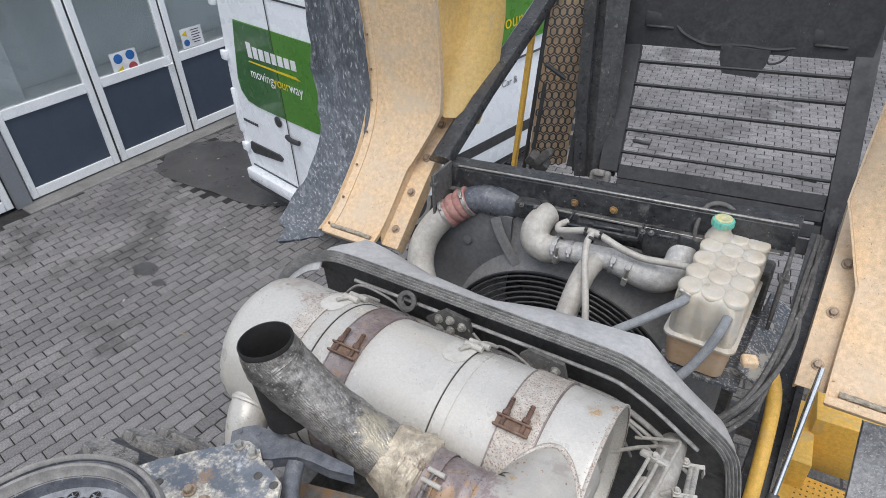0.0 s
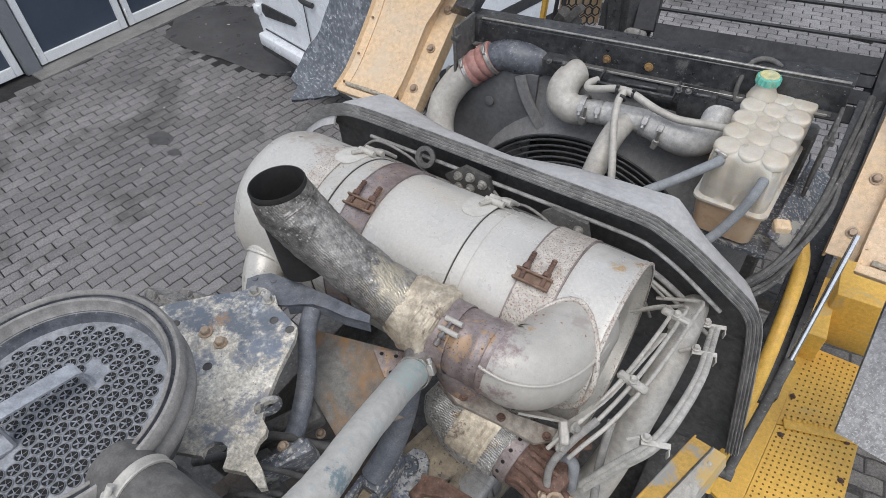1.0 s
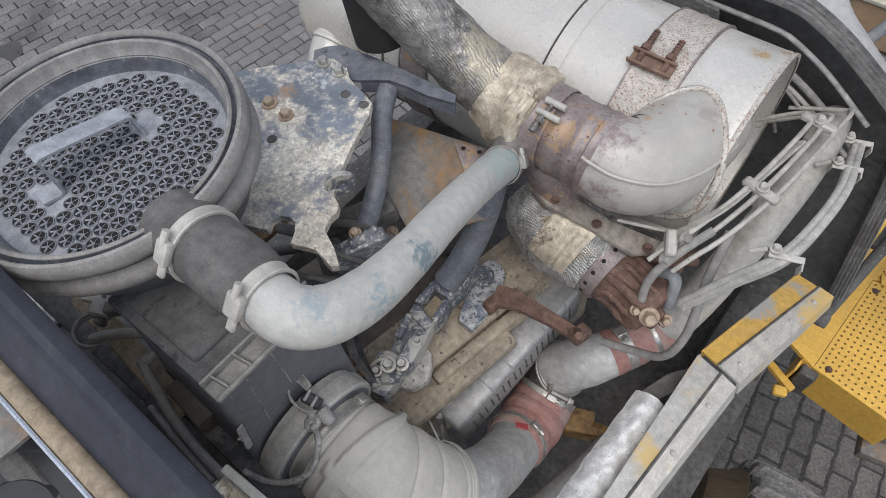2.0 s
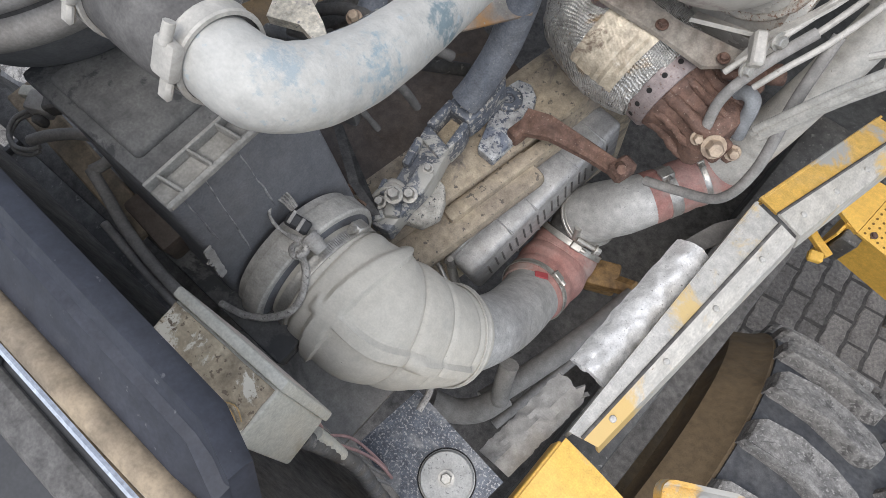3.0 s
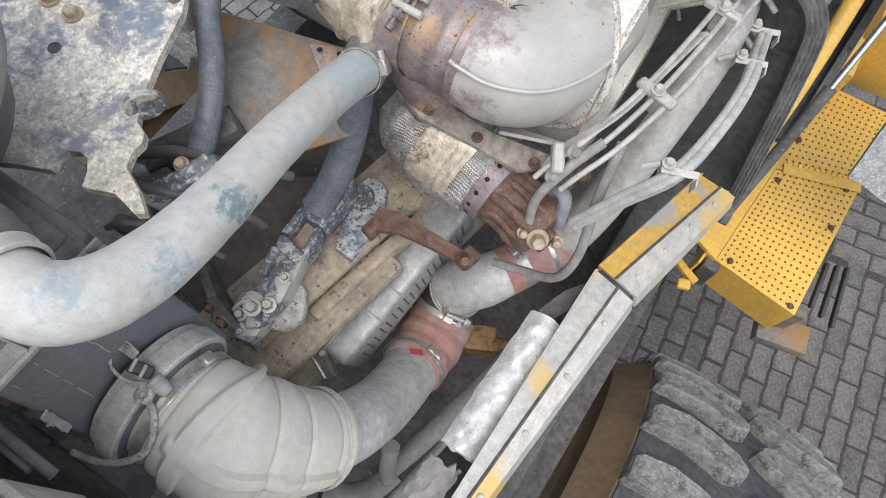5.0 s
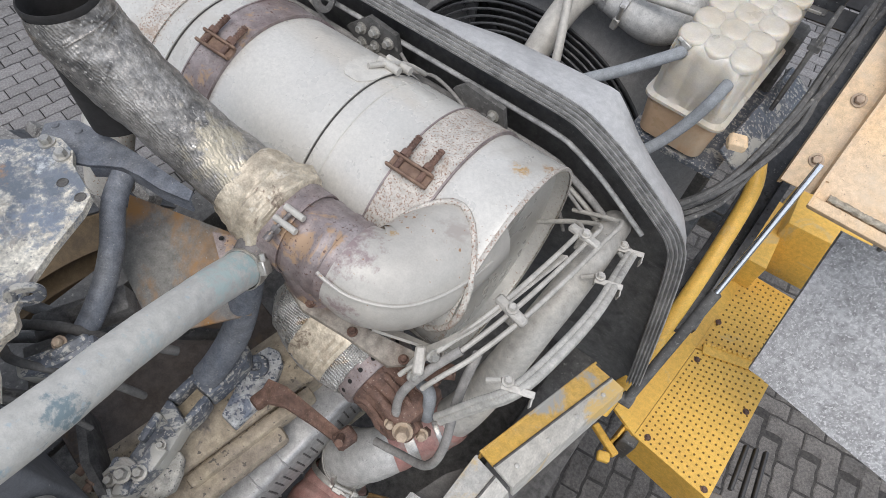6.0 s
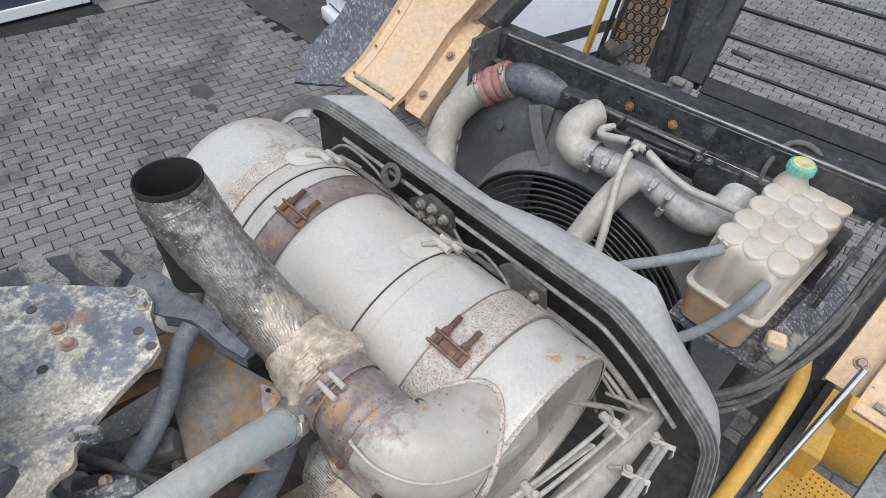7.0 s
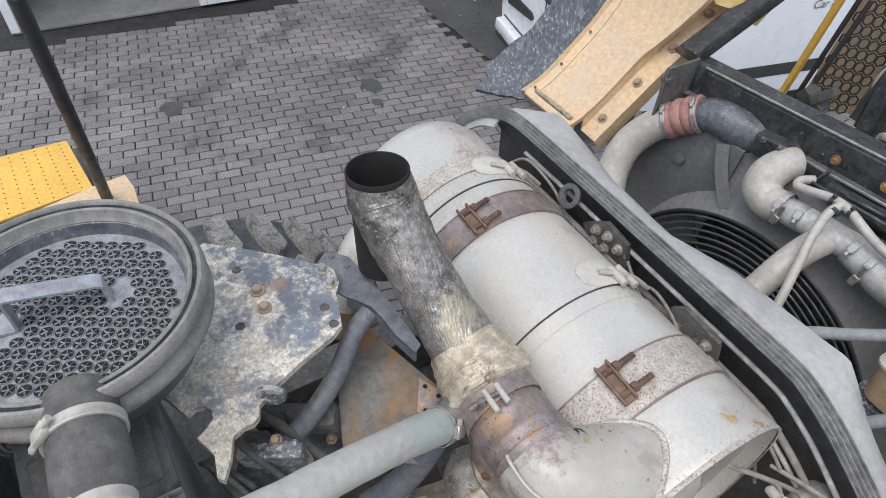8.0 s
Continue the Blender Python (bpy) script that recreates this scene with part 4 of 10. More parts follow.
def pre_cleaner():
    t = thing("pre_cleaner", PC - Z * 0.2, "round dusty grey pre-cleaner drum with a disc of small swirl tubes", "air cleaner")
    R = 0.207
    bm = mesh_of()
    lathe(bm, PC, PC_N, [(0.08, -0.2), (0.12, -0.185), (0.165, -0.145), (0.18, -0.105), (0.188, -0.085), (0.19, -0.075)], 96, cap=(True, False))
    part("drum", bm, M["drum_low"], t)
    bm = mesh_of()
    lathe(bm, PC, PC_N, [(0.186, -0.078), (R - 0.008, -0.076), (R - 0.001, -0.066), (R + 0.001, -0.056), (R - 0.002, -0.046), (R - 0.01, -0.04), (R - 0.013, -0.036), (R - 0.009, -0.031), (R - 0.002, -0.025), (R, -0.016),
                           (R - 0.002, -0.004), (R - 0.006, 0.002), (R - 0.01, 0.003), (R - 0.0125, 0.0), (R - 0.013, -0.006)], 96, cap=(False, False))
    part("rim", bm, M["rubber_dust"], t, "dusty double-bead rim")
    bm = mesh_of()
    lathe(bm, PC, PC_N, [(R - 0.0125, -0.002), (R - 0.0135, -0.009), (R - 0.0165, -0.011), (R - 0.019, -0.008), (R - 0.02, -0.004)], 96, cap=(False, False))
    part("seal_groove", bm, M["rim_slate"], t, "slate-black sealing groove")
    bm = mesh_of()
    lathe(bm, PC, PC_N, [(R - 0.0195, -0.009), (R - 0.0205, -0.003), (R - 0.0235, -0.001), (R - 0.0265, -0.003), (R - 0.028, -0.01), (R - 0.03, -0.02), (R - 0.0325, -0.023), (R - 0.0345, -0.026)], 96, cap=(False, False))
    part("inner_bead", bm, M["rubber_dust"], t, "dusty inner bead")
    bm = mesh_of()
    lathe(bm, PC, PC_N, [(R - 0.033, -0.023), (R - 0.036, -0.032), (R - 0.0375, -0.044), (R - 0.041, -0.05)], 96, cap=(False, False))
    part("inner_ring", bm, M["rim_slate"], t, "slate-black inner wall")
    bm = mesh_of()
    lathe(bm, PC, PC_N, [(R - 0.0125, -0.041), (R - 0.0105, -0.0375), (R - 0.0125, -0.033)], 96, cap=(False, False))
    part("rim_groove", bm, M["rubber"], t, "dark groove between the beads")
    disc_o = PC - PC_N * 0.051
    bm = mesh_of()
    lathe(bm, disc_o, PC_N, [(R - 0.036, 0.001), (R - 0.042, 0.004), (0.001, 0.004)], 64, cap=(False, True))
    disc = part("tube_disc", bm, M["swirl"], t, "grey plastic disc")
    # swirl tubes
    a, s, u = basis(PC_N)
    ring = bmesh.new()
    lathe(ring, (0, 0, 0), Z, [(0.0108, 0), (0.0108, 0.0022), (0.0104, 0.0028), (0.0098, 0.0022), (0.0096, -0.001)], 20, cap=(False, False))
    bmesh.ops.recalc_face_normals(ring, faces=ring.faces[:])
    tube_me = bpy.data.meshes.new("swirl_tube")
    ring.to_mesh(tube_me)
    ring.free()
    tube_me.materials.append(M["swirl"])
    star = bmesh.new()
    lathe(star, (0, 0, 0), Z, [(0.0018, 0.0004), (0.0018, 0.0016), (0.0001, 0.002)], 8, cap=(False, False))
    for k in range(5):
        ang = math.pi * 0.4 * k + 0.4
        box(star, (0.0045 * math.cos(ang), 0.0045 * math.sin(ang), 0.0008), (0.0075, 0.003, 0.0005), turn(55, 0, math.degrees(ang)))
    star_me = bpy.data.meshes.new("vane_star")
    star.to_mesh(star_me)
    star.free()
    star_me.materials.append(M["vane"])
    # flat black discs stand in for the shade inside the swirl tubes
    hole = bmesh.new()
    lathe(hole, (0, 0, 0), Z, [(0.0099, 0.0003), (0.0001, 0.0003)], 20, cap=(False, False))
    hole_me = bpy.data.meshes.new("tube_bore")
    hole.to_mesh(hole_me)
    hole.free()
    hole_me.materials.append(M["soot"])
    h0, h1 = Vector((-0.87, 0.158, 2.842)), Vector((-0.863, 0.28, 2.818))
    hd = (h1 - h0).normalized()
    feet = [h0 - hd * 0.018 - PC_N * (h0 - disc_o).dot(PC_N), h1 + hd * 0.018 - PC_N * (h1 - disc_o).dot(PC_N)]
    step = 0.0227
    rot = Matrix((s, u, a)).transposed().to_4x4()
    for i in range(-10, 11):
        for j in range(-10, 11):
            q = Vector(((i + (j % 2) * 0.5) * step, j * step * 0.866, 0))
            w = disc_o + rot.to_3x3() @ q
            if q.length > R - 0.054 or any((w - f).length < 0.026 for f in feet):
                continue
            m = Matrix.Translation(disc_o + PC_N * 0.0045 - ORG[t]) @ rot @ Matrix.Translation(q)
            spin = Matrix.Rotation(radians((i * 37 + j * 61) % 90), 4, "Z")
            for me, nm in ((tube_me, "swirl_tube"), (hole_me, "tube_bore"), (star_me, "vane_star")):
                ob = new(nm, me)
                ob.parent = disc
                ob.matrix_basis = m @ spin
    # lifting handle: a bent strip with turned-out feet
    d = hd
    side = d.cross(PC_N).normalized()
    bm = mesh_of()
    rows = []
    l0, l1 = feet[0] + PC_N * 0.006, feet[1] + PC_N * 0.006
    for p in (l0 - d * 0.016, l0 + d * 0.008, l0 + d * 0.012 + PC_N * 0.004, h0 - d * 0.004 - PC_N * 0.004, h0 + d * 0.004, h1 - d * 0.004, h1 + d * 0.004 - PC_N * 0.004, l1 - d * 0.012 + PC_N * 0.004, l1 - d * 0.008, l1 + d * 0.016):
        rows.append([bm.verts.new(p - side * 0.0145), bm.verts.new(p + side * 0.0145)])
    for i in range(len(rows) - 1):
        bm.faces.new((rows[i][0], rows[i][1], rows[i + 1][1], rows[i + 1][0]))
    thicken(bm, 0.004)
    part("handle", bm, M["handle"], t, "bent strip lifting handle")
    return t


pre_cleaner()


def rubber_coupling():
    t = thing("rubber_coupling", (-0.6, 0.22, 2.7), "black rubber coupling sleeve with two dusty clamps", "hose")
    p0, p1 = Vector((-0.634, 0.214, 2.784)), Vector((-0.506, 0.213, 2.786))
    ax = (p1 - p0).normalized()
    bm = mesh_of()
    ln = (p1 - p0).length
    lathe(bm, p0 - ax * 0.06, ax, [(0.044, 0), (0.047, 0.02), (0.047, 0.05), (0.0465, 0.06), (0.0485, 0.06 + ln * 0.3), (0.0485, 0.06 + ln * 0.6), (0.046, 0.06 + ln * 0.78), (0.041, 0.06 + ln * 0.92), (0.039, 0.06 + ln)], 56)
    part("sleeve", bm, M["rubber"], t)
    for p, r, w in ((p0 + ax * 0.004, 0.0475, 0.018), (p1 - ax * 0.006, 0.0385, 0.02)):
        bm = mesh_of()
        band(bm, p, ax, r, w, 0.0035)
        a, s, u = basis(ax, (0.1, -0.75, 0.65))
        c = p + u * (r + 0.006)
        rot = Matrix((a, s, u)).transposed()
        box(bm, c, (w * 1.25, 0.032, 0.012), rot, 0.004, 2)
        box(bm, c + s * 0.026 - u * 0.003, (w * 0.7, 0.02, 0.008), rot, 0.003)
        cyl(bm, c - s * 0.012 + u * 0.004, c - s * 0.03 + u * 0.002, 0.005, seg=10)
        part("clamp", bm, M["pipe"], t, "dusty band clamp")
    return t


rubber_coupling()


def air_filter():
    t = thing("air_filter_housing", (-0.65, 0.12, 2.1), "blue-grey plastic air filter housing with a ribbed dusty lid", "air filter")
    ax = Vector((1.0, 0.0, -0.09)).normalized()
    c1 = Vector((-0.518, 0.163, 2.314))
    R = 0.1115
    xw = -0.565
    # moulded box with a slanting near edge
    bm = mesh_of()
    prism(bm, [(xw, y, z) for y, z in ((0.092, 2.622), (0.287, 2.622), (0.29, 2.18), (0.035, 2.18), (0.05, 2.31), (0.075, 2.46))], (-0.24, 0.0, 0.0))
    bmesh.ops.recalc_face_normals(bm, faces=bm.faces[:])
    bmesh.ops.bevel(bm, geom=bm.edges[:], offset=0.012, segments=3, affect="EDGES", profile=0.5)
    body = part("body", bm, M["housing"], t)
    for (y0, z0), (y1, z1), b in (((0.186, 2.604), (0.181, 2.454), 1), ((0.139, 2.600), (0.118, 2.415), 2), ((0.109, 2.607), (0.100, 2.491), 3)):
        pts = [Vector((xw + 0.0002, y0 + (y1 - y0) * k / 8 + 0.0025 * noise.noise((k * 0.7, b, 1.0)), z0 + (z1 - z0) * k / 8)) for k in range(9)]
        bm = mesh_of()
        tube(bm, pts, [0.0005, 0.0011, 0.0007, 0.0005, 0.001, 0.0012, 0.0018, 0.0013, 0.0004], 8, 3)
        part("mould_line", bm, M["scrape"], body, "faint dusty scrape line")
    # wide pale band round the outlet, then a dark recessed face
    bm = mesh_of()
    lathe(bm, c1 - ax * 0.034, ax, [(R - 0.012, -0.016), (R - 0.002, -0.014), (R - 0.001, 0), (R + 0.004, 0.0006), (R + 0.0055, 0.003), (R + 0.0055, 0.031), (R + 0.003, 0.034), (R - 0.004, 0.0345)], 72, cap=(False, False))
    part("collar", bm, M["collar"], t, "wide dusty tan collar ring")
    bm = mesh_of()
    lathe(bm, c1 - ax * 0.006, ax, [(R + 0.001, 0), (R + 0.001, 0.003), (R - 0.004, 0.005), (0.1, 0.007), (0.092, 0.009), (0.09, 0.04)], 64)
    part("neck", bm, M["housing"], t, "dark rubber neck")
    # level lid with a ribbed flange along its near edge
    k0, k1 = Vector((-0.541, 0.092, 2.64)), Vector((-0.545, 0.288, 2.63))
    rx = (k1 - k0).normalized()
    rz = Vector((0.08, 0.0, 1.0))
    rz = (rz - rx * rz.dot(rx)).normalized()
    ry = rz.cross(rx)
    rot = Matrix((rx, ry, rz)).transposed()
    lx, ly = (k1 - k0).length, 0.2
    o = k0
    bm = mesh_of()
    box(bm, o + rx * lx / 2 + ry * (0.034 + ly / 2) - rz * 0.008, (lx, ly, 0.024), rot, 0.006, 2)
    lid = part("lid", bm, M["lid_grey"], t, "dusty lid")
    bm = mesh_of()
    box(bm, o + rx * lx * 0.5 + ry * 0.13 + rz * 0.006, (lx * 0.84, 0.14, 0.016), rot, 0.007, 3)
    part("raised_panel", bm, M["lid_grey"], lid, "raised grey panel")
    bm = mesh_of()
    box(bm, o + rx * lx * 0.62 + ry * 0.12 + rz * 0.016, (0.007, 0.045, 0.008), rot @ turn(0, 0, 12), 0.003)
    part("raised_rib", bm, M["flange_dust"], lid, "short raised rib")
    bm = mesh_of()
    box(bm, o + rx * lx / 2 + ry * 0.018 - rz * 0.01, (lx, 0.034, 0.005), rot, 0.002)
    part("flange", bm, M["flange_dust"], lid, "dusty grey flange strip")
    bm = mesh_of()
    box(bm, o + rx * lx / 2 + ry * 0.002 - rz * 0.002, (lx, 0.007, 0.012), rot, 0.003)
    part("flange_lip", bm, M["flange_dust"], lid)
    bm = mesh_of()
    box(bm, o + rx * lx / 2 + ry * 0.034 + rz * 0.0, (lx, 0.004, 0.016), rot, 0.001)
    part("flange_wall", bm, M["flange_dust"], lid)
    for i in range(5):
        bm = mesh_of()
        box(bm, o + rx * lx * (0.1 + 0.2 * i) + ry * 0.018 + rz * 0.0, (0.0035, 0.034, 0.014), rot @ turn(0, 0, 10), 0.001)
        part("rib", bm, M["flange_dust"], lid)
    # torn, dusty edge along the near side
    rd = random.Random(11)
    up_e, lo_e = [], []
    for i in range(25):
        w = i / 24
        q = Vector((xw - 0.002, 0.083 - 0.014 * w, 2.5 - 0.075 * w))
        up_e.append(q + Vector((0.002, 0.006 + 0.003 * noise.noise((i * 0.3, 9, 1)), 0)))
        lo_e.append(q + Vector((0.003 + 0.003 * noise.noise((i * 0.5, 2, 1)), -0.003 - 0.008 * abs(noise.noise((i * 0.6, 5, 1))) - 0.002 * rd.random(), 0.002 * math.sin(i * 0.9))))
    bm = mesh_of()
    rings(bm, [up_e, lo_e], close=False)
    thicken(bm, 0.003)
    part("torn_edge", bm, M["dust_grey"], t, "torn dusty edge")
    return t


air_filter()


def intake_elbow():
    t = thing("intake_elbow", (-0.42, 0.2, 1.95), "large off-white ribbed rubber intake elbow", "hose")
    path = [(-0.515, 0.163, 2.313), (-0.49, 0.163, 2.311), (-0.455, 0.165, 2.302), (-0.42, 0.17, 2.28), (-0.385, 0.188, 2.245), (-0.352, 0.214, 2.195), (-0.332, 0.24, 2.14)]
    rad = [0.092, 0.097, 0.102, 0.104, 0.099, 0.09, 0.08]
    sp = smooth_path(path, 22)
    n, seg = len(sp), 120
    ref = Vector((0.35, -0.42, 0.84))

    def plateau(x, half, soft):
        # 1 on a band of the given half width, falling off softly at its edges
        w = min(max((half + soft - abs(x)) / soft, 0.0), 1.0)
        return w * w * (3 - 2 * w)

    def relief(f, a):
        # moulded cross: one rib round the hose and one along its back; pillowed fields between; fine parting grooves
        spine = plateau(a + 5 - 8 * f, 5.0, 2.6) * plateau(f - 0.56, 0.31, 0.03)
        hoop = plateau(f - 0.295 - 0.000012 * a * a, 0.024, 0.018)
        g = 0.0095 * max(spine, hoop)
        for c, depth in ((0.59, 0.004), (0.735, 0.0035), (0.17, 0.003), (0.88, 0.003)):
            g -= depth * math.exp(-((f - c) / 0.008) ** 2)
        g += 0.004 * math.sin(math.pi * min(max((f - 0.33) / 0.26, 0.0), 1.0)) + 0.003 * math.sin(math.pi * min(max((f - 0.6) / 0.14, 0.0), 1.0)) + 0.002 * math.sin(math.pi * min(max((f - 0.17) / 0.12, 0.0), 1.0))
        return g + (0.004 * plateau(f - 0.97, 0.02, 0.01)) + 0.0008 * noise.noise((f * 9, a * 0.03, 2))
    loops = []
    for i, p in enumerate(sp):
        d = (sp[min(i + 1, n - 1)] - sp[max(i - 1, 0)]).normalized()
        v = (ref - d * ref.dot(d)).normalized()
        w = d.cross(v)
        f = i / (n - 1)
        g = f * (len(rad) - 1)
        j = min(int(g), len(rad) - 2)
        r = rad[j] + (rad[j + 1] - rad[j]) * (g - j)
        lp = []
        for k in range(seg):
            a = 360.0 * k / seg
            a = a - 360 if a > 180 else a
            q = r + relief(f, a)
            lp.append(p + v * math.cos(radians(a)) * q + w * math.sin(radians(a)) * q)
        loops.append(lp)
    bm = mesh_of()
    rings(bm, loops)
    part("body", bm, M["elbow"], t)
    hose_clamp("hose_clamp", (-0.498, 0.163, 2.312), (1.0, 0.0, -0.09), 0.0975, t, (0.25, 0.75, 0.6), 0.017, M["steel"])
    bm = mesh_of()
    band(bm, (-0.335, 0.236, 2.15), (0.4, 0.5, -0.78), 0.087, 0.012, 0.002)
    clip = part("band_clamp", bm, M["pipe"], t, "thin dusty band clamp")
    bm = mesh_of()
    box(bm, (-0.372, 0.294, 2.178), (0.032, 0.014, 0.008), turn(0, 20, 60), 0.002)
    part("square_clip", bm, M["pipe"], clip, "pale square clip")
    return t


intake_elbow()


def charge_pipe():
    t = thing("charge_pipe", (-0.3, 0.5, 1.6), "grey cast intake pipe with faded red silicone sleeves", "pipe")
    bm = mesh_of()
    tube(bm, [(-0.34, 0.225, 2.15), (-0.324, 0.262, 2.085), (-0.312, 0.305, 2.015), (-0.308, 0.358, 1.93), (-0.312, 0.415, 1.85), (-0.32, 0.472, 1.782), (-0.327, 0.54, 1.74)], [0.07, 0.069, 0.067, 0.067, 0.068, 0.07, 0.07], 44, 8)
    part("pipe", bm, M["alu_cast"], t)

    def belly(n, amp):
        return lambda u, q: amp * abs(math.sin(u * math.pi * n))
    bm = mesh_of()
    tube(bm, [(-0.322, 0.467, 1.785), (-0.324, 0.51, 1.758), (-0.327, 0.56, 1.738), (-0.331, 0.612, 1.735), (-0.334, 0.655, 1.755)], [0.0725, 0.079, 0.083, 0.08, 0.073], 48, 12, wave=belly(3, 0.004))
    sl = part("red_sleeve", bm, M["red"], t, "faded red silicone sleeve")
    for p, d in (((-0.3235, 0.487, 1.772), (-0.03, 0.85, -0.52)), ((-0.3335, 0.648, 1.752), (-0.05, 0.9, 0.4))):
        hose_clamp("hose_clamp", p, d, 0.0795, t, (0.3, -0.2, 1), 0.015, M["steel"])
    bm = mesh_of()
    box(bm, (-0.322, 0.505, 1.852), (0.03, 0.018, 0.004), turn(-30, 12, 30), 0.001)
    part("red_tag", bm, M["decal_red"], sl, "small red tab")
    bm = mesh_of()
    tube(bm, [(-0.334, 0.65, 1.755), (-0.342, 0.672, 1.79), (-0.338, 0.69, 1.83)], [0.062, 0.062, 0.06], 32, 6)
    part("hidden_bend", bm, M["black_dust"], t, "dusty dark bend")
    bm = mesh_of()
    tube(bm, [(-0.335, 0.684, 1.842), (-0.322, 0.69, 1.87), (-0.3, 0.698, 1.91), (-0.272, 0.713, 1.946), (-0.245, 0.745, 1.964), (-0.222, 0.785, 1.968)], [0.067, 0.067, 0.064, 0.061, 0.056, 0.051], 48, 9)
    part("metal_elbow", bm, M["alu_cast"], t, "pitted grey metal elbow")
    bm = mesh_of()
    lathe(bm, (-0.334, 0.688, 1.835), (0.45, 0.2, 0.87), [(0.06, 0), (0.071, 0.0), (0.0745, 0.004), (0.0745, 0.009), (0.071, 0.012), (0.0745, 0.015), (0.0745, 0.02), (0.07, 0.024), (0.06, 0.024)], 56, cap=(False, False))
    vb = part("v_band_clamp", bm, M["steel"], t, "steel V-band clamp")
    bm = mesh_of()
    cyl(bm, (-0.312, 0.615, 1.873), (-0.27, 0.628, 1.853), 0.0055, seg=10)
    cyl(bm, (-0.318, 0.62, 1.86), (-0.322, 0.628, 1.9), 0.008, seg=12)
    bolt(bm, (-0.27, 0.628, 1.853), (0.9, 0.2, -0.3), 0.009, 0.012)
    part("clamp_screw", bm, M["steel"], vb)
    # broad clamp, red sleeve, then the riser to the arch
    bm = mesh_of()
    tube(bm, [(-0.246, 0.744, 1.964), (-0.224, 0.782, 1.968), (-0.204, 0.82, 1.972), (-0.184, 0.856, 1.98), (-0.17, 0.884, 2.0)], [0.056, 0.0525, 0.0545, 0.0545, 0.051], 44, 8, wave=belly(4, 0.0025))
    part("red_sleeve", bm, M["red"], t, "faded red silicone sleeve")
    hose_clamp("hose_clamp", (-0.224, 0.781, 1.968), (0.45, 0.85, 0.1), 0.0535, t, (-0.5, -0.3, 0.8), 0.024, M["steel"])
    hose_clamp("hose_clamp", (-0.19, 0.846, 1.977), (0.5, 0.8, 0.2), 0.0555, t, (-0.5, -0.3, 0.8), 0.012, M["steel"])
    bm = mesh_of()
    tube(bm, [(-0.18, 0.866, 1.985), (-0.158, 0.9, 2.04), (-0.14, 0.935, 2.12), (-0.125, 0.975, 2.22), (-0.112, 1.04, 2.31), (-0.104, 1.14, 2.355), (-0.105, 1.26, 2.355), (-0.11, 1.36, 2.32)], [0.05, 0.048, 0.044, 0.04, 0.037, 0.036, 0.036, 0.036], 36, 8)
    part("riser_pipe", bm, M["pipe_thin"], t, "dusty cream riser pipe")
    return t


charge_pipe()


def rope():
    t = thing("tie_cord", (-0.54, 0.12, 2.42), "knotted grey cord with a dark plug tied round the intake elbow", "cord")
    knot = Vector((-0.509, 0.16, 2.428))
    bm = mesh_of()
    tube(bm, [knot, (-0.487, 0.145, 2.415), (-0.472, 0.118, 2.402), (-0.474, 0.092, 2.39), (-0.497, 0.066, 2.375), (-0.53, 0.046, 2.365), (-0.57, 0.035, 2.36)], 0.0052, 10, 6)
    part("cord", bm, M["braid"], t)
    # looped wires that lead into the plug
    for k in range(4):
        o = knot + Vector((-0.006, 0.006 + 0.003 * k, 0.006))
        w = 0.004 + 0.003 * k
        bm = mesh_of()
        tube(bm, [o, o + Vector((-0.022, 0.0 - w, 0.012)), o + Vector((-0.045, 0.004 - w, 0.022)), o + Vector((-0.058, 0.014, 0.028)), o + Vector((-0.05, 0.022 + w * 0.4, 0.026)), o + Vector((-0.03, 0.024, 0.016))], 0.0019, 8, 5)
        part("loop", bm, M["braid"], t)
    bm = mesh_of()
    box(bm, knot + Vector((-0.022, 0.024, 0.014)), (0.034, 0.019, 0.014), turn(0, 25, 14), 0.003)
    plug = part("plug", bm, M["plastic"], t, "dark connector plug")
    bm = mesh_of()
    for k in (-1, 1):
        box(bm, knot + Vector((-0.022 + 0.007 * k, 0.024, 0.0225 - 0.003 * k)), (0.005, 0.0195, 0.004), turn(0, 25, 14), 0.001)
    part("plug_ridge", bm, M["dust_grey"], plug, "dusty plug ridges")
    bm = mesh_of()
    lathe(bm, knot + Vector((-0.004, 0.022, 0.006)), (0.85, -0.1, -0.5), [(0.011, 0), (0.0125, 0.003), (0.011, 0.006), (0.0125, 0.009), (0.011, 0.012), (0.0125, 0.015), (0.011, 0.018), (0.009, 0.028)], 20)
    part("rubber_boot", bm, M["dust_grey"], plug, "dusty rubber boot")
    for k in range(3):
        bm = mesh_of()
        tube(bm, [knot + Vector((0.009 * math.cos(q + k), 0.011 * math.sin(q + k), 0.006 * math.sin(2 * q))) for q in (0, 1.2, 2.4, 3.6, 4.8, 6.0)], 0.0042, 8, 4)
        part("knot", bm, M["braid"], t)


rope()

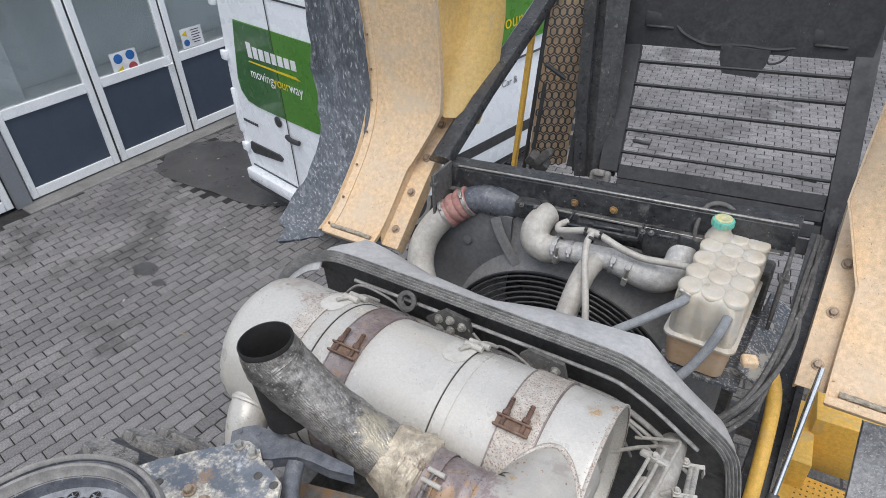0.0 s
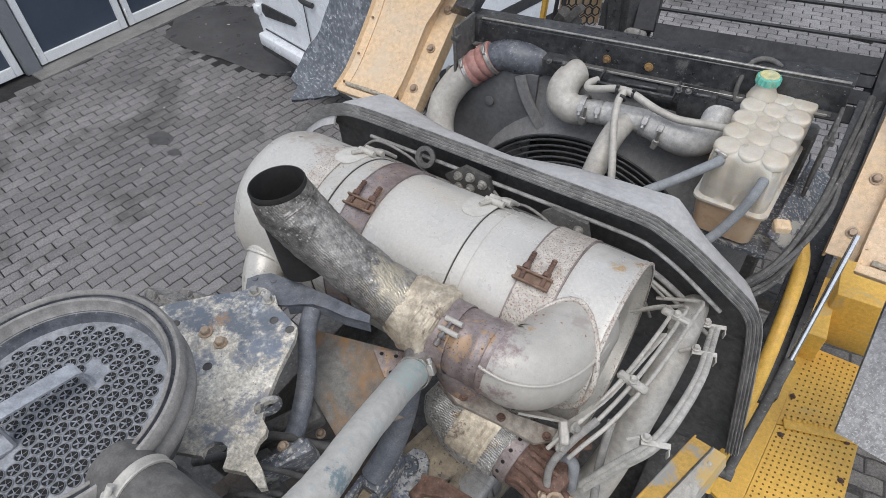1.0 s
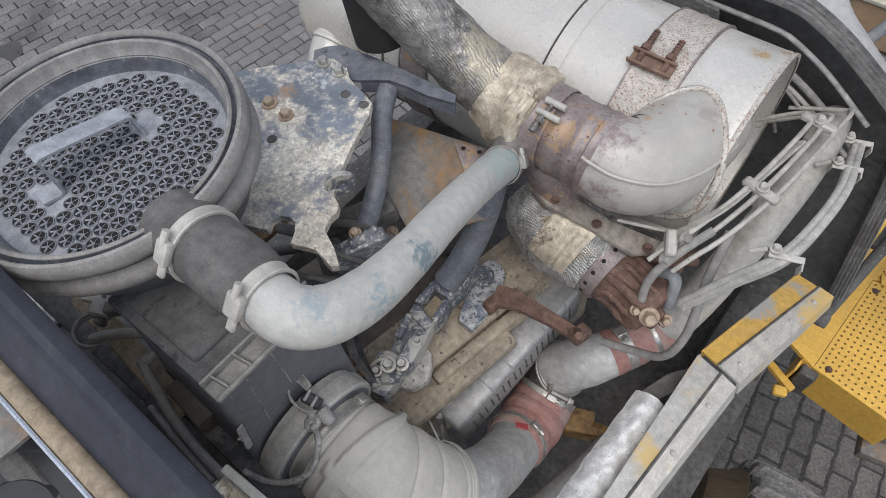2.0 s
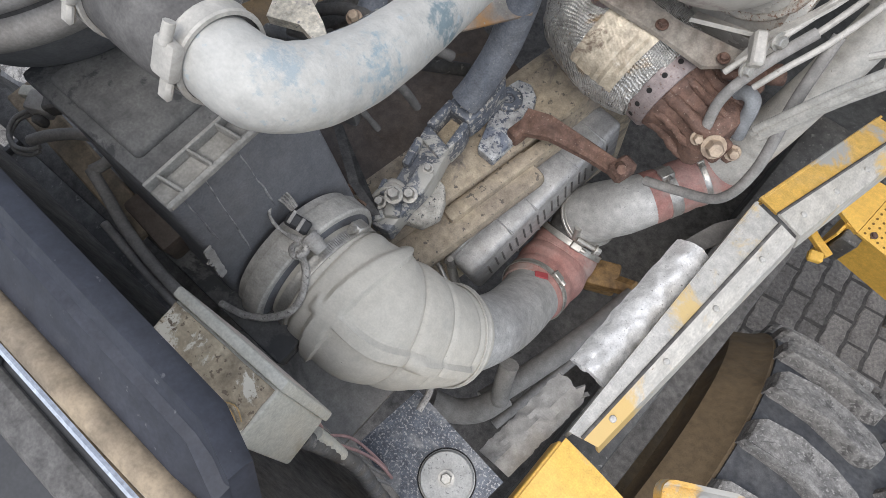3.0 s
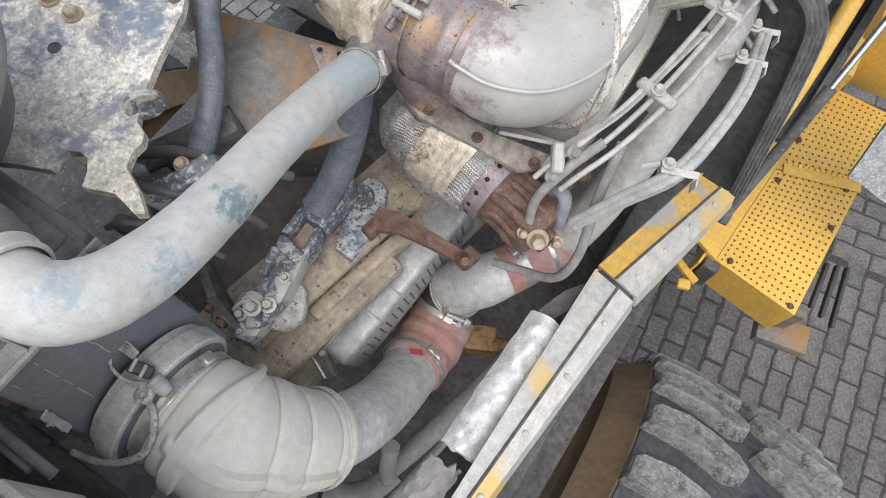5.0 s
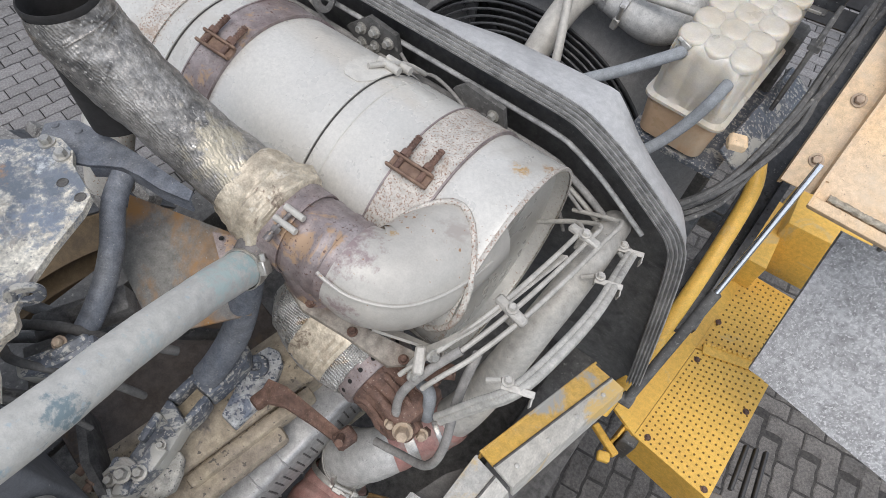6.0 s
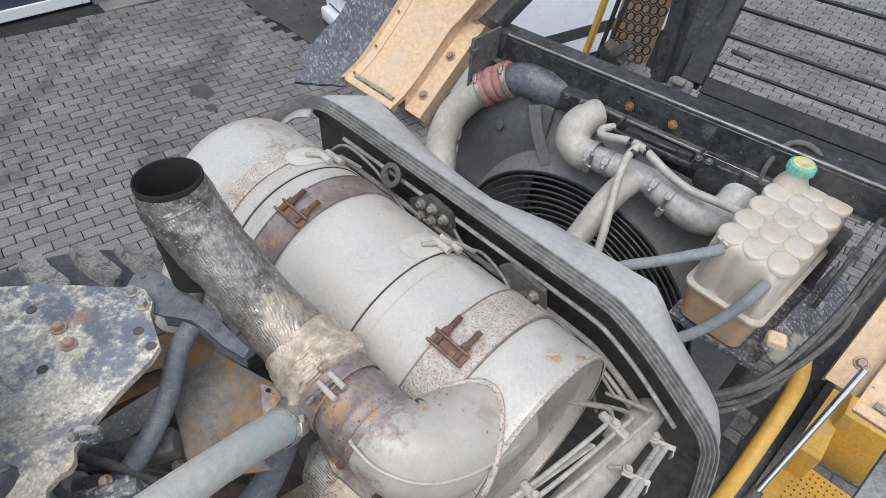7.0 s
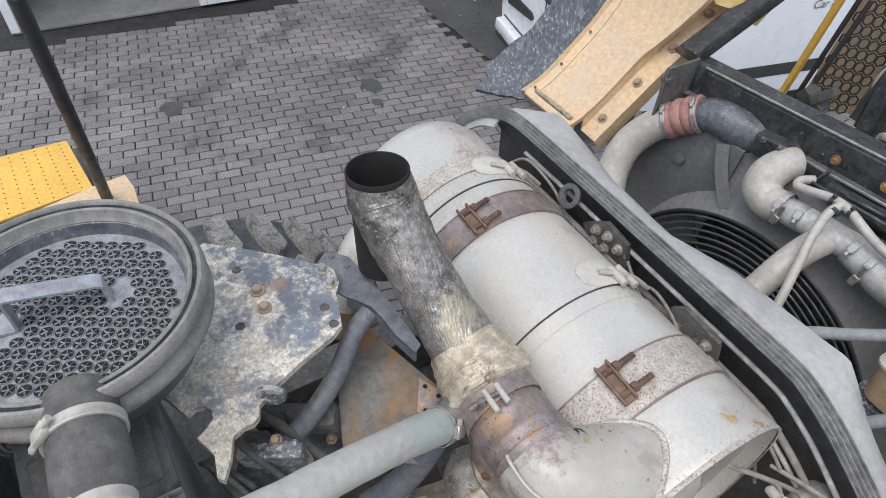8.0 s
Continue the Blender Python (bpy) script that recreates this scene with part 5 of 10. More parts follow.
# ======== engine bay ========
def mount_plate():
    t = thing("mounting_plate", (-0.8, 0.45, 2.58), "thick mottled cream and blue-black steel mounting plate with bolts", "bracket")
    z = 2.612
    outline = [(-1.09, 0.455), (-1.038, 0.521), (-0.982, 0.582), (-0.928, 0.634), (-0.918, 0.653), (-0.895, 0.662), (-0.86, 0.659), (-0.835, 0.641), (-0.791, 0.629), (-0.76, 0.62), (-0.743, 0.593), (-0.718, 0.521), (-0.693, 0.465), (-0.672, 0.432), (-0.652, 0.424), (-0.644, 0.412), (-0.645, 0.396), (-0.637, 0.376), (-0.603, 0.362), (-0.573, 0.343), (-0.582, 0.335), (-0.622, 0.342),
               (-0.662, 0.326), (-0.672, 0.345), (-0.685, 0.358), (-0.7, 0.36), (-0.714, 0.352), (-0.718, 0.338), (-0.71, 0.322), (-0.76, 0.3), (-0.85, 0.25), (-1.0, 0.28)]
    bm = mesh_of()
    prism(bm, [(x, y, z - 0.014) for x, y in outline], (0, 0, 0.014))
    pl = part("plate", bm, M["plate"], t)
    for x, y in ((-0.911, 0.51), (-0.865, 0.508)):
        bm = mesh_of()
        bolt(bm, (x, y, z), Z, 0.010, 0.011)
        part("bolt", bm, M["bolt_dust"], t, "rusty hex bolt")
    for x, y in ((-0.769, 0.608), (-0.814, 0.608), (-0.845, 0.455), (-0.984, 0.492)):
        bm = mesh_of()
        lathe(bm, (x, y, z + 0.0004), Z, [(0.0095, 0.0), (0.0085, 0.0014), (0.0072, 0.0012), (0.0072, 0.0002), (0.0001, 0.0002)], 16, cap=(False, False))
        part("bolt_hole", bm, M["dark"], pl, "dark bolt hole")
    # lifting eyes cut from the plate edge
    for c, d in ((Vector((-0.678, 0.455, z + 0.004)), Vector((0.5, 0.85, 0.2))),):
        bm = mesh_of()
        d = d.normalized()
        n = d.cross(Z).normalized()
        lathe(bm, c - n * 0.005, n, [(0.012, 0), (0.024, 0), (0.026, 0.002), (0.026, 0.008), (0.024, 0.01), (0.012, 0.01), (0.011, 0.005), (0.012, 0)], 24, cap=(False, False))
        part("lifting_eye", bm, M["bracket"], t, "flat ring-shaped lifting eye")
    return t


mount_plate()


def clip_bracket():
    """The dark folded bracket that bridges plate and tail pipe."""
    t = thing("saddle_bracket", (-0.8, 0.69, 2.45), "dark blue-grey folded saddle bracket beside the mounting plate", "bracket")
    lower = [(-0.65, 0.716), (-0.705, 0.702), (-0.75, 0.699), (-0.786, 0.692), (-0.81, 0.676), (-0.83, 0.66)]
    upper = [(-0.88, 0.635), (-0.935, 0.637), (-0.962, 0.669), (-0.95, 0.69), (-0.927, 0.71), (-0.846, 0.722), (-0.771, 0.729), (-0.66, 0.733)]
    bm = mesh_of()
    prism(bm, [(x, y, 2.59) for x, y in lower + upper], (0, 0, 0.006))
    for (x0, y0), (x1, y1) in zip(lower, lower[1:]):
        prism(bm, [(x0, y0, 2.5935), (x1, y1, 2.5935), (x1, y1, 2.565), (x0, y0, 2.565)], (-0.002, 0.005, 0))
    for x, y in ((-0.945, 0.678), (-0.905, 0.695)):
        lathe(bm, (x, y, 2.596), Z, [(0.007, 0.0), (0.006, 0.003), (0.0, 0.0035)], 12, cap=(False, False))
    part("folded_strap", bm, M["saddle"], t)
    bm = mesh_of()
    tube(bm, [(-0.79, 0.69, 2.575), (-0.77, 0.645, 2.555), (-0.74, 0.6, 2.51), (-0.715, 0.55, 2.475), (-0.69, 0.49, 2.45), (-0.675, 0.43, 2.435)], 0.02, 18, 6)
    part("arm", bm, M["saddle"], t, "dark curved support arm")
    for q in ((-0.904, 0.642, 2.612), (-0.862, 0.641, 2.612)):
        bm = mesh_of()
        bolt(bm, q, Z, 0.0095, 0.011)
        part("bolt", bm, M["steel"], t, "dull bolt")
    return t


clip_bracket()


def guard_sheet():
    t = thing("guard_sheet", (-0.7, 0.7, 2.2), "rust-streaked grey guard sheet below the tail pipe", "panel")
    p = [Vector((-0.85, 0.70, 2.455)), Vector((-0.60, 0.80, 2.405)), Vector((-0.54, 0.69, 2.36)), Vector((-0.645, 0.553, 2.352)), Vector((-0.77, 0.60, 2.415))]
    bm = mesh_of()
    prism(bm, p, (0, 0, 0.004))
    part("sheet", bm, M["rust_plate"], t)
    bm = mesh_of()
    prism(bm, [(-0.69, 0.75, 2.425), (-0.635, 0.782, 2.418), (-0.6, 0.745, 2.396), (-0.635, 0.715, 2.4)], (0, 0, 0.005))
    tri_p = part("gusset", bm, M["band_brown"], t, "small brown gusset plate")
    # holes are flat black discs, their inner shade put into the colour
    for q in ((-0.667, 0.751, 2.4285), (-0.637, 0.766, 2.4225), (-0.628, 0.731, 2.4085)):
        bm = mesh_of()
        lathe(bm, q, Z, [(0.005, 0.0004), (0.0001, 0.0004)], 12, cap=(False, False))
        part("hole", bm, M["soot"], tri_p)
    return t


guard_sheet()


def turbo():
    t = thing("turbocharger", (-0.36, 0.75, 2.1), "rusty turbocharger with foil-wrapped turbine housing", "turbocharger")
    ax = Vector((0.975, -0.17, -0.12)).normalized()
    c = Vector((-0.318, 0.782, 2.272))
    a, s, u = basis(ax, (0, -0.6, 0.8))

    def crush(f, q):
        return 0.006 * noise.noise((f * 6, math.cos(q) * 2.0, math.sin(q) * 2.0)) + 0.0025 * noise.noise((f * 22, math.cos(q) * 6, math.sin(q) * 6)) - 0.003 * abs(noise.noise((f * 9 + 3, math.cos(q) * 4, math.sin(q) * 4)))
    bm = mesh_of()
    tube(bm, [c - ax * 0.235 + Z * 0.03, c - ax * 0.2 + Z * 0.02, c - ax * 0.14 + Z * 0.004, c - ax * 0.08, c - ax * 0.03, c - ax * 0.008], [0.055, 0.095, 0.112, 0.108, 0.092, 0.08], 72, 14, wave=crush)
    wrap = part("foil_wrap", bm, M["foil"], t, "embossed silver and tan foil wrap")
    # folded collar of the foil beside the flange, and a ribbed tan patch
    bm = mesh_of()
    tube(bm, [c - ax * 0.05, c - ax * 0.032, c - ax * 0.012], [0.098, 0.093, 0.084], 72, 10, cap=False, wave=lambda f, q: 0.003 * math.sin(q * 30 + 4 * noise.noise((f * 3, q, 0))) * 0.6)
    part("foil_fold", bm, M["foil"], wrap, "gathered foil edge")
    bm = mesh_of()
    rows = []
    for k in range(13):
        h = -0.13 + 0.088 * k / 12
        rr = 0.115 - 0.16 * max(0.0, h + 0.1) + 0.0012 * (1 if k % 2 else -1)
        rows.append([c + ax * h + (s * math.cos(b) + u * math.sin(b)) * (rr + 0.002 * noise.noise((k * 0.8, b * 3, 2))) for b in [radians(50 + 6 * j) for j in range(12)]])
    rings(bm, rows, close=False)
    thicken(bm, 0.003)
    part("foil_patch", bm, M["wrap"], wrap, "tan ribbed foil patch")
    bm = mesh_of()
    lathe(bm, c, ax, [(0.06, -0.016), (0.077, -0.016), (0.0805, -0.012), (0.0805, 0.016), (0.077, 0.021), (0.06, 0.021)], 56)
    fl = part("flange_band", bm, M["band_brown"], t, "dark drilled flange band")
    # black discs on the band paint the shade of drilled holes
    for k in range(16):
        b = 2 * math.pi * k / 16 + 0.12
        d = s * math.cos(b) + u * math.sin(b)
        bm = mesh_of()
        cyl(bm, c + d * 0.079, c + d * 0.0812, 0.0046, seg=12)
        part("drilled_hole", bm, M["soot"], fl, "drilled hole, its shade a black disc")
    # bearing housing with cast webs
    bm = mesh_of()
    lathe(bm, c + ax * 0.018, ax, [(0.072, 0), (0.07, 0.012), (0.063, 0.02), (0.058, 0.045), (0.06, 0.07), (0.067, 0.08), (0.068, 0.1), (0.06, 0.112), (0.035, 0.118)], 48)
    core = part("bearing_housing", bm, M["rust"], t, "rusty cast bearing housing")
    for b, r0 in ((20, 0.009), (52, 0.007), (84, 0.012), (118, 0.008), (150, 0.01), (190, 0.01), (250, 0.01), (320, 0.01)):
        d = s * math.cos(radians(b)) + u * math.sin(radians(b))
        bm = mesh_of()
        tube(bm, [c + ax * 0.022 + d * 0.064, c + ax * 0.06 + d * 0.06, c + ax * 0.095 + d * 0.063, c + ax * 0.125 + d * 0.055], [r0, r0 * 0.85, r0, r0 * 0.8], 14, 5, wave=lambda f, q: 0.003 * noise.noise((f * 14, math.cos(q) * 2, math.sin(q) * 2 + b)))
        part("cast_lug", bm, M["rust"], core)
    bm = mesh_of()
    q0 = Vector((-0.197, 0.724, 2.285))
    cyl(bm, q0, q0 + (u * 0.8 + ax * 0.4).normalized() * 0.012, 0.02, seg=20)
    box(bm, q0 - u * 0.012, (0.05, 0.045, 0.03), Matrix((a, s, u)).transposed(), 0.008, 2)
    part("bolt_boss", bm, M["rust"], core, "rusty bolt boss")
    for q, rb in ((q0 + u * 0.014 + ax * 0.004, 0.0135), (q0 - u * 0.012 - s * 0.012 + ax * 0.03, 0.009), (c + ax * 0.105 + u * 0.062 + s * 0.02, 0.008)):
        bm = mesh_of()
        bolt(bm, q, u * 0.85 + ax * 0.35, rb, rb * 1.5)
        part("bolt", bm, M["bolt_dust"], core, "brassy hex bolt")
    bm = mesh_of()
    cyl(bm, q0 - s * 0.004 + ax * 0.012 - u * 0.01, q0 + ax * 0.03 - u * 0.045, 0.0085, seg=10)
    lathe(bm, q0 + ax * 0.03 - u * 0.05, -u, [(0.011, 0), (0.011, 0.012), (0.008, 0.014)], 6)
    part("drain_fitting", bm, M["rust"], core, "rusty drain fitting")
    # outlet towards the muffler
    bm = mesh_of()
    tube(bm, [c - ax * 0.14 + Z * 0.06, c + Vector((-0.16, 0.03, 0.14)), c + Vector((-0.19, 0.035, 0.2))], 0.058, 24, 6)
    part("riser", bm, M["band_brown"], t, "scorched exhaust riser")
    bm = mesh_of()
    tube(bm, [(-0.215, 0.795, 2.33), (-0.2, 0.79, 2.345), (-0.186, 0.782, 2.342), (-0.18, 0.772, 2.31), (-0.176, 0.765, 2.28)], 0.012, 14, 5)
    part("oil_fitting", bm, M["hose_grey"], t, "grey angled fitting")
    bm = mesh_of()
    for q, w in (((-0.205, 0.815, 2.345), 0.02), ((-0.188, 0.835, 2.355), 0.016)):
        lathe(bm, q, (0.7, 0.3, 0.3), [(w * 0.8, -0.012), (w, -0.008), (w, 0.008), (w * 0.7, 0.014)], 8)
    tube(bm, [(-0.25, 0.81, 2.335), (-0.21, 0.82, 2.35), (-0.175, 0.842, 2.35)], 0.012, 12, 4)
    part("oil_line_boss", bm, M["rust"], t, "rusty oil line union")
    return t


turbo()


def shield_strip():
    t = thing("shield_strip", (-0.36, 0.76, 2.38), "scorched grey heat-shield strip above the turbocharger", "heat shield")
    bm = mesh_of()
    prism(bm, [(-0.517, 0.761, 2.41), (-0.452, 0.742, 2.405), (-0.366, 0.758, 2.385), (-0.277, 0.769, 2.362), (-0.236, 0.806, 2.36), (-0.232, 0.823, 2.37), (-0.343, 0.791, 2.392), (-0.432, 0.787, 2.407)], (0, 0.002, 0.006))
    part("strip", bm, M["strip"], t)
    bm = mesh_of()
    prism(bm, [(-0.33, 0.79, 2.41), (-0.24, 0.82, 2.415), (-0.222, 0.826, 2.405), (-0.235, 0.835, 2.4), (-0.33, 0.81, 2.405)], (0, 0.003, 0.006))
    part("upper_tab", bm, M["pipe"], t, "pale upper tab")
    for q in ((-0.45, 0.762, 2.414), (-0.36, 0.772, 2.396), (-0.26, 0.796, 2.374)):
        bm = mesh_of()
        bolt(bm, q, Z, 0.007, 0.007)
        part("bolt", bm, M["rust"], t, "rusty bolt")
    return t


shield_strip()


def rusty_arm():
    bm = mesh_of()
    p = [(-0.50, 0.61, 2.13), (-0.505, 0.655, 2.15), (-0.46, 0.665, 2.16), (-0.36, 0.665, 2.165), (-0.31, 0.665, 2.165), (-0.31, 0.645, 2.15), (-0.36, 0.642, 2.15), (-0.44, 0.635, 2.14)]
    prism(bm, p, (0, 0.0, 0.014))
    box(bm, (-0.498, 0.625, 2.125), (0.05, 0.028, 0.04), turn(0, 0, 80), 0.008, 2)
    box(bm, (-0.297, 0.662, 2.165), (0.034, 0.045, 0.032), turn(0, 0, -15), 0.006)
    cyl(bm, (-0.30, 0.655, 2.185), (-0.29, 0.64, 2.205), 0.009, seg=8)
    solid("turbo_support_arm", bm, M["rust"], "rust-red cast support arm bolted to the turbocharger", "bracket")


rusty_arm()


def shield_box():
    t = thing("heat_shield", (-0.44, 0.6, 1.75), "bare aluminium box-shaped heat shield with folded seams", "heat shield")
    d = Vector((0.055, 0.62, 0.1)).normalized()
    rot = axes(d)
    c = Vector((-0.442, 0.612, 1.925))
    bm = mesh_of()
    box(bm, c, (0.45, 0.098, 0.16), rot, 0.014, 3)
    part("body", bm, M["shield"], t)
    for k in (-0.1, -0.03, 0.09, 0.17):
        bm = mesh_of()
        box(bm, c + d * k, (0.005, 0.101, 0.163), rot, 0.0024)
        part("seam", bm, M["shield"], t, "pressed seam")
    bm = mesh_of()
    s = d.cross(Z).normalized()
    for k in range(18):
        box(bm, c + d * (-0.18 + k * 0.021) + s * 0.0495 + Z * 0.012 * (k % 2), (0.004, 0.004, 0.07), rot, 0.001)
    part("crimped_edge", bm, M["dark"], t, "crimped lower edge")
    bm = mesh_of()
    cyl(bm, c - s * 0.045 + Z * 0.093 - d * 0.2, c - s * 0.05 + Z * 0.095 + d * 0.22, 0.005, seg=14)
    part("rod", bm, M["steel"], t, "bright thin rod")
    bm = mesh_of()
    e = c - d * 0.225
    lathe(bm, e - s * 0.02 + Z * 0.02, d, [(0.03, 0), (0.032, 0.006), (0.02, 0.012), (0.02, 0.03)], 20)
    box(bm, e - s * 0.045 + Z * 0.06, (0.03, 0.025, 0.03), rot, 0.005)
    tube(bm, [e - s * 0.03 + Z * 0.06, e - s * 0.0 + Z * 0.04 - d * 0.02, e + s * 0.02 - d * 0.03], 0.01, 10, 4)
    tube(bm, [e - s * 0.05 + Z * 0.075, e - s * 0.02 + Z * 0.085 + d * 0.02, e + s * 0.01 + Z * 0.06 + d * 0.01], 0.007, 10, 4)
    for k in (0, 1):
        box(bm, e + d * 0.02 - s * (0.03 - 0.022 * k) + Z * (0.098 - 0.008 * k), (0.1, 0.009, 0.014), rot, 0.003)
        cyl(bm, e - d * 0.02 - s * 0.05 + s * 0.05 * k + Z * 0.07, e - d * 0.02 - s * 0.05 + s * 0.05 * k + Z * 0.112, 0.007, seg=10)
    box(bm, e + d * 0.035 - s * 0.055 + Z * 0.1, (0.035, 0.03, 0.025), rot, 0.005)
    bolt(bm, e + d * 0.035 - s * 0.055 + Z * 0.112, Z, 0.009, 0.01)
    cyl(bm, e - d * 0.035 - s * 0.03 + Z * 0.08, e - d * 0.055 + s * 0.03 + Z * 0.07, 0.005, seg=10)
    part("wastegate_linkage", bm, M["steel"], t, "small steel actuator linkage")
    return t


shield_box()


def plate(bm, pts, z, h, bevel=0.004):
    """A thick flat casting with softened edges from its outline."""
    sub = bmesh.new()
    prism(sub, [(x, y, z - h) for x, y in pts], (0, 0, h))
    bmesh.ops.recalc_face_normals(sub, faces=sub.faces[:])
    bmesh.ops.bevel(sub, geom=sub.edges[:], offset=bevel, segments=2, affect="EDGES", profile=0.5, clamp_overlap=True)
    me = bpy.data.meshes.new("outline")
    sub.to_mesh(me)
    sub.free()
    bm.from_mesh(me)
    bpy.data.meshes.remove(me)
    return bm


def engine():
    t = thing("engine", (-0.6, 0.6, 1.4), "grimy cream diesel engine block with dark cast brackets on top", "engine")
    d = Vector((0.13, 0.62, 0.03)).normalized()
    rot = axes(d)
    bm = mesh_of()
    box(bm, (-0.56, 0.62, 1.83), (0.75, 0.16, 0.5), rot, 0.02, 2)
    part("block", bm, M["engine"], t)
    for nm, q, size, bev in (("head_cover", (-0.555, 0.55, 2.085), (0.5, 0.12, 0.03), 0.01), ("side_cover", (-0.5, 0.42, 2.05), (0.4, 0.1, 0.04), 0.012), ("cast_rib", (-0.47, 0.56, 2.07), (0.3, 0.03, 0.05), 0.008)):
        bm = mesh_of()
        box(bm, q, size, rot, bev, 2)
        part(nm, bm, M["engine"], t)
    # rocker bracket: a long cast plate whose square pocket shows the cream floor
    bm = mesh_of()
    plate(bm, [(-0.568, 0.291), (-0.594, 0.387), (-0.62, 0.497), (-0.555, 0.486), (-0.533, 0.411), (-0.535, 0.367), (-0.531, 0.299)], 2.178, 0.05, 0.006)
    br = part("rocker_bracket", bm, M["bracket"], t, "flaking blue-black cast bracket")
    for q, h in (([(-0.62, 0.497), (-0.621, 0.566), (-0.606, 0.56), (-0.605, 0.503)], 2.194), ([(-0.606, 0.549), (-0.619, 0.566), (-0.628, 0.66), (-0.579, 0.677), (-0.557, 0.651), (-0.556, 0.575), (-0.56, 0.55)], 2.19),
                 ([(-0.574, 0.548), (-0.56, 0.55), (-0.552, 0.52), (-0.553, 0.486), (-0.566, 0.489)], 2.186), ([(-0.606, 0.5), (-0.62, 0.497), (-0.612, 0.47), (-0.556, 0.462), (-0.553, 0.488)], 2.188)):
        bm = mesh_of()
        plate(bm, q, h, 0.06, 0.005)
        part("cast_wall", bm, M["bracket"], br, "flaking pocket wall")
    bm = mesh_of()
    plate(bm, [(-0.608, 0.5), (-0.608, 0.552), (-0.568, 0.552), (-0.562, 0.49)], 2.155, 0.02, 0.002)
    part("pocket_floor", bm, M["pocket"], br, "tan dusty pocket floor")
    rd = random.Random(5)
    for q, size, ang in (((-0.575, 0.36, 2.185), (0.05, 0.03, 0.03), 20), ((-0.55, 0.405, 2.186), (0.035, 0.05, 0.02), 10), ((-0.6, 0.44, 2.185), (0.016, 0.06, 0.025), 14), ((-0.552, 0.335, 2.18), (0.03, 0.03, 0.016), 35), ((-0.59, 0.6, 2.197), (0.03, 0.05, 0.016), 8), ((-0.565, 0.31, 2.178), (0.024, 0.02, 0.02), 60)):
        bm = mesh_of()
        box(bm, q, size, turn(rd.uniform(-6, 6), rd.uniform(-6, 6), ang), 0.006, 2)
        part("cast_block", bm, M["bracket"], br)
    for q, r in (((-0.562, 0.352, 2.2), 0.0115), ((-0.545, 0.372, 2.19), 0.0105), ((-0.58, 0.33, 2.182), 0.009), ((-0.552, 0.43, 2.196), 0.007), ((-0.6, 0.645, 2.192), 0.009)):
        bm = mesh_of()
        bolt(bm, q, (0.1, -0.1, 1), r, r * 1.4)
        part("bolt", bm, M["steel"], br, "dull steel bolt")
    bm = mesh_of()
    for k in range(3):
        tube(bm, [(-0.598, 0.325 + 0.012 * k, 2.18), (-0.585, 0.35 + 0.01 * k, 2.2), (-0.565, 0.368 + 0.004 * k, 2.196), (-0.548, 0.365, 2.186)], 0.0045, 8, 5)
    part("wire_bunch", bm, M["pipe"], br, "dusty bunch of wires")
    bm = mesh_of()
    plate(bm, [(-0.587, 0.301), (-0.549, 0.306), (-0.547, 0.339), (-0.508, 0.353), (-0.494, 0.389), (-0.507, 0.418), (-0.528, 0.442), (-0.544, 0.445), (-0.551, 0.375)], 2.142, 0.03, 0.005)
    foot = part("cast_foot", bm, M["foot"], t, "pale speckled cast foot")
    bm = mesh_of()
    plate(bm, [(-0.575, 0.302), (-0.55, 0.305), (-0.548, 0.335), (-0.556, 0.36)], 2.156, 0.02, 0.004)
    part("raised_step", bm, M["foot"], foot)
    # lug with a bush
    bm = mesh_of()
    plate(bm, [(-0.539, 0.545), (-0.498, 0.543), (-0.495, 0.609), (-0.504, 0.668), (-0.522, 0.706), (-0.548, 0.722), (-0.576, 0.715), (-0.585, 0.68), (-0.567, 0.62)], 2.126, 0.028, 0.005)
    lug = part("lug", bm, M["lug"], t, "dust-speckled cast lug")
    bm = mesh_of()
    lathe(bm, (-0.558, 0.664, 2.124), Z, [(0.027, 0), (0.027, 0.01), (0.023, 0.014), (0.014, 0.015), (0.011, 0.012), (0.0105, -0.004), (0.0, -0.004)], 28, cap=(False, False))
    part("bush", bm, M["bracket"], lug, "round bush")
    # dusty cast and folded brackets in the gap below the mounting plate
    for q, size, ang, mat, lab in (((-0.655, 0.43, 2.45), (0.03, 0.12, 0.09), -30, "bracket", "flaking dark bracket"), ((-0.70, 0.40, 2.40), (0.09, 0.05, 0.06), -30, "black_dust", "dusty block"),
                                   ((-0.66, 0.345, 2.42), (0.12, 0.025, 0.07), 20, "black_dust", "dusty folded sheet"), ((-0.74, 0.5, 2.4), (0.05, 0.16, 0.05), -30, "dark", "dark rail")):
        bm = mesh_of()
        box(bm, q, size, turn(6, 8, ang), 0.006, 2)
        box(bm, Vector(q) + Vector((0.01, 0.015, size[2] / 2)), (size[0] * 0.6, size[1] * 0.5, 0.02), turn(0, 12, ang + 15), 0.005)
        part("gap_bracket", bm, M[mat], t, lab)
    for q in ((-0.66, 0.44, 2.5), (-0.7, 0.55, 2.335)):
        bm = mesh_of()
        bolt(bm, q, (0.2, -0.2, 1), 0.008, 0.012)
        part("bolt", bm, M["bolt_dust"], t, "dusty bolt")
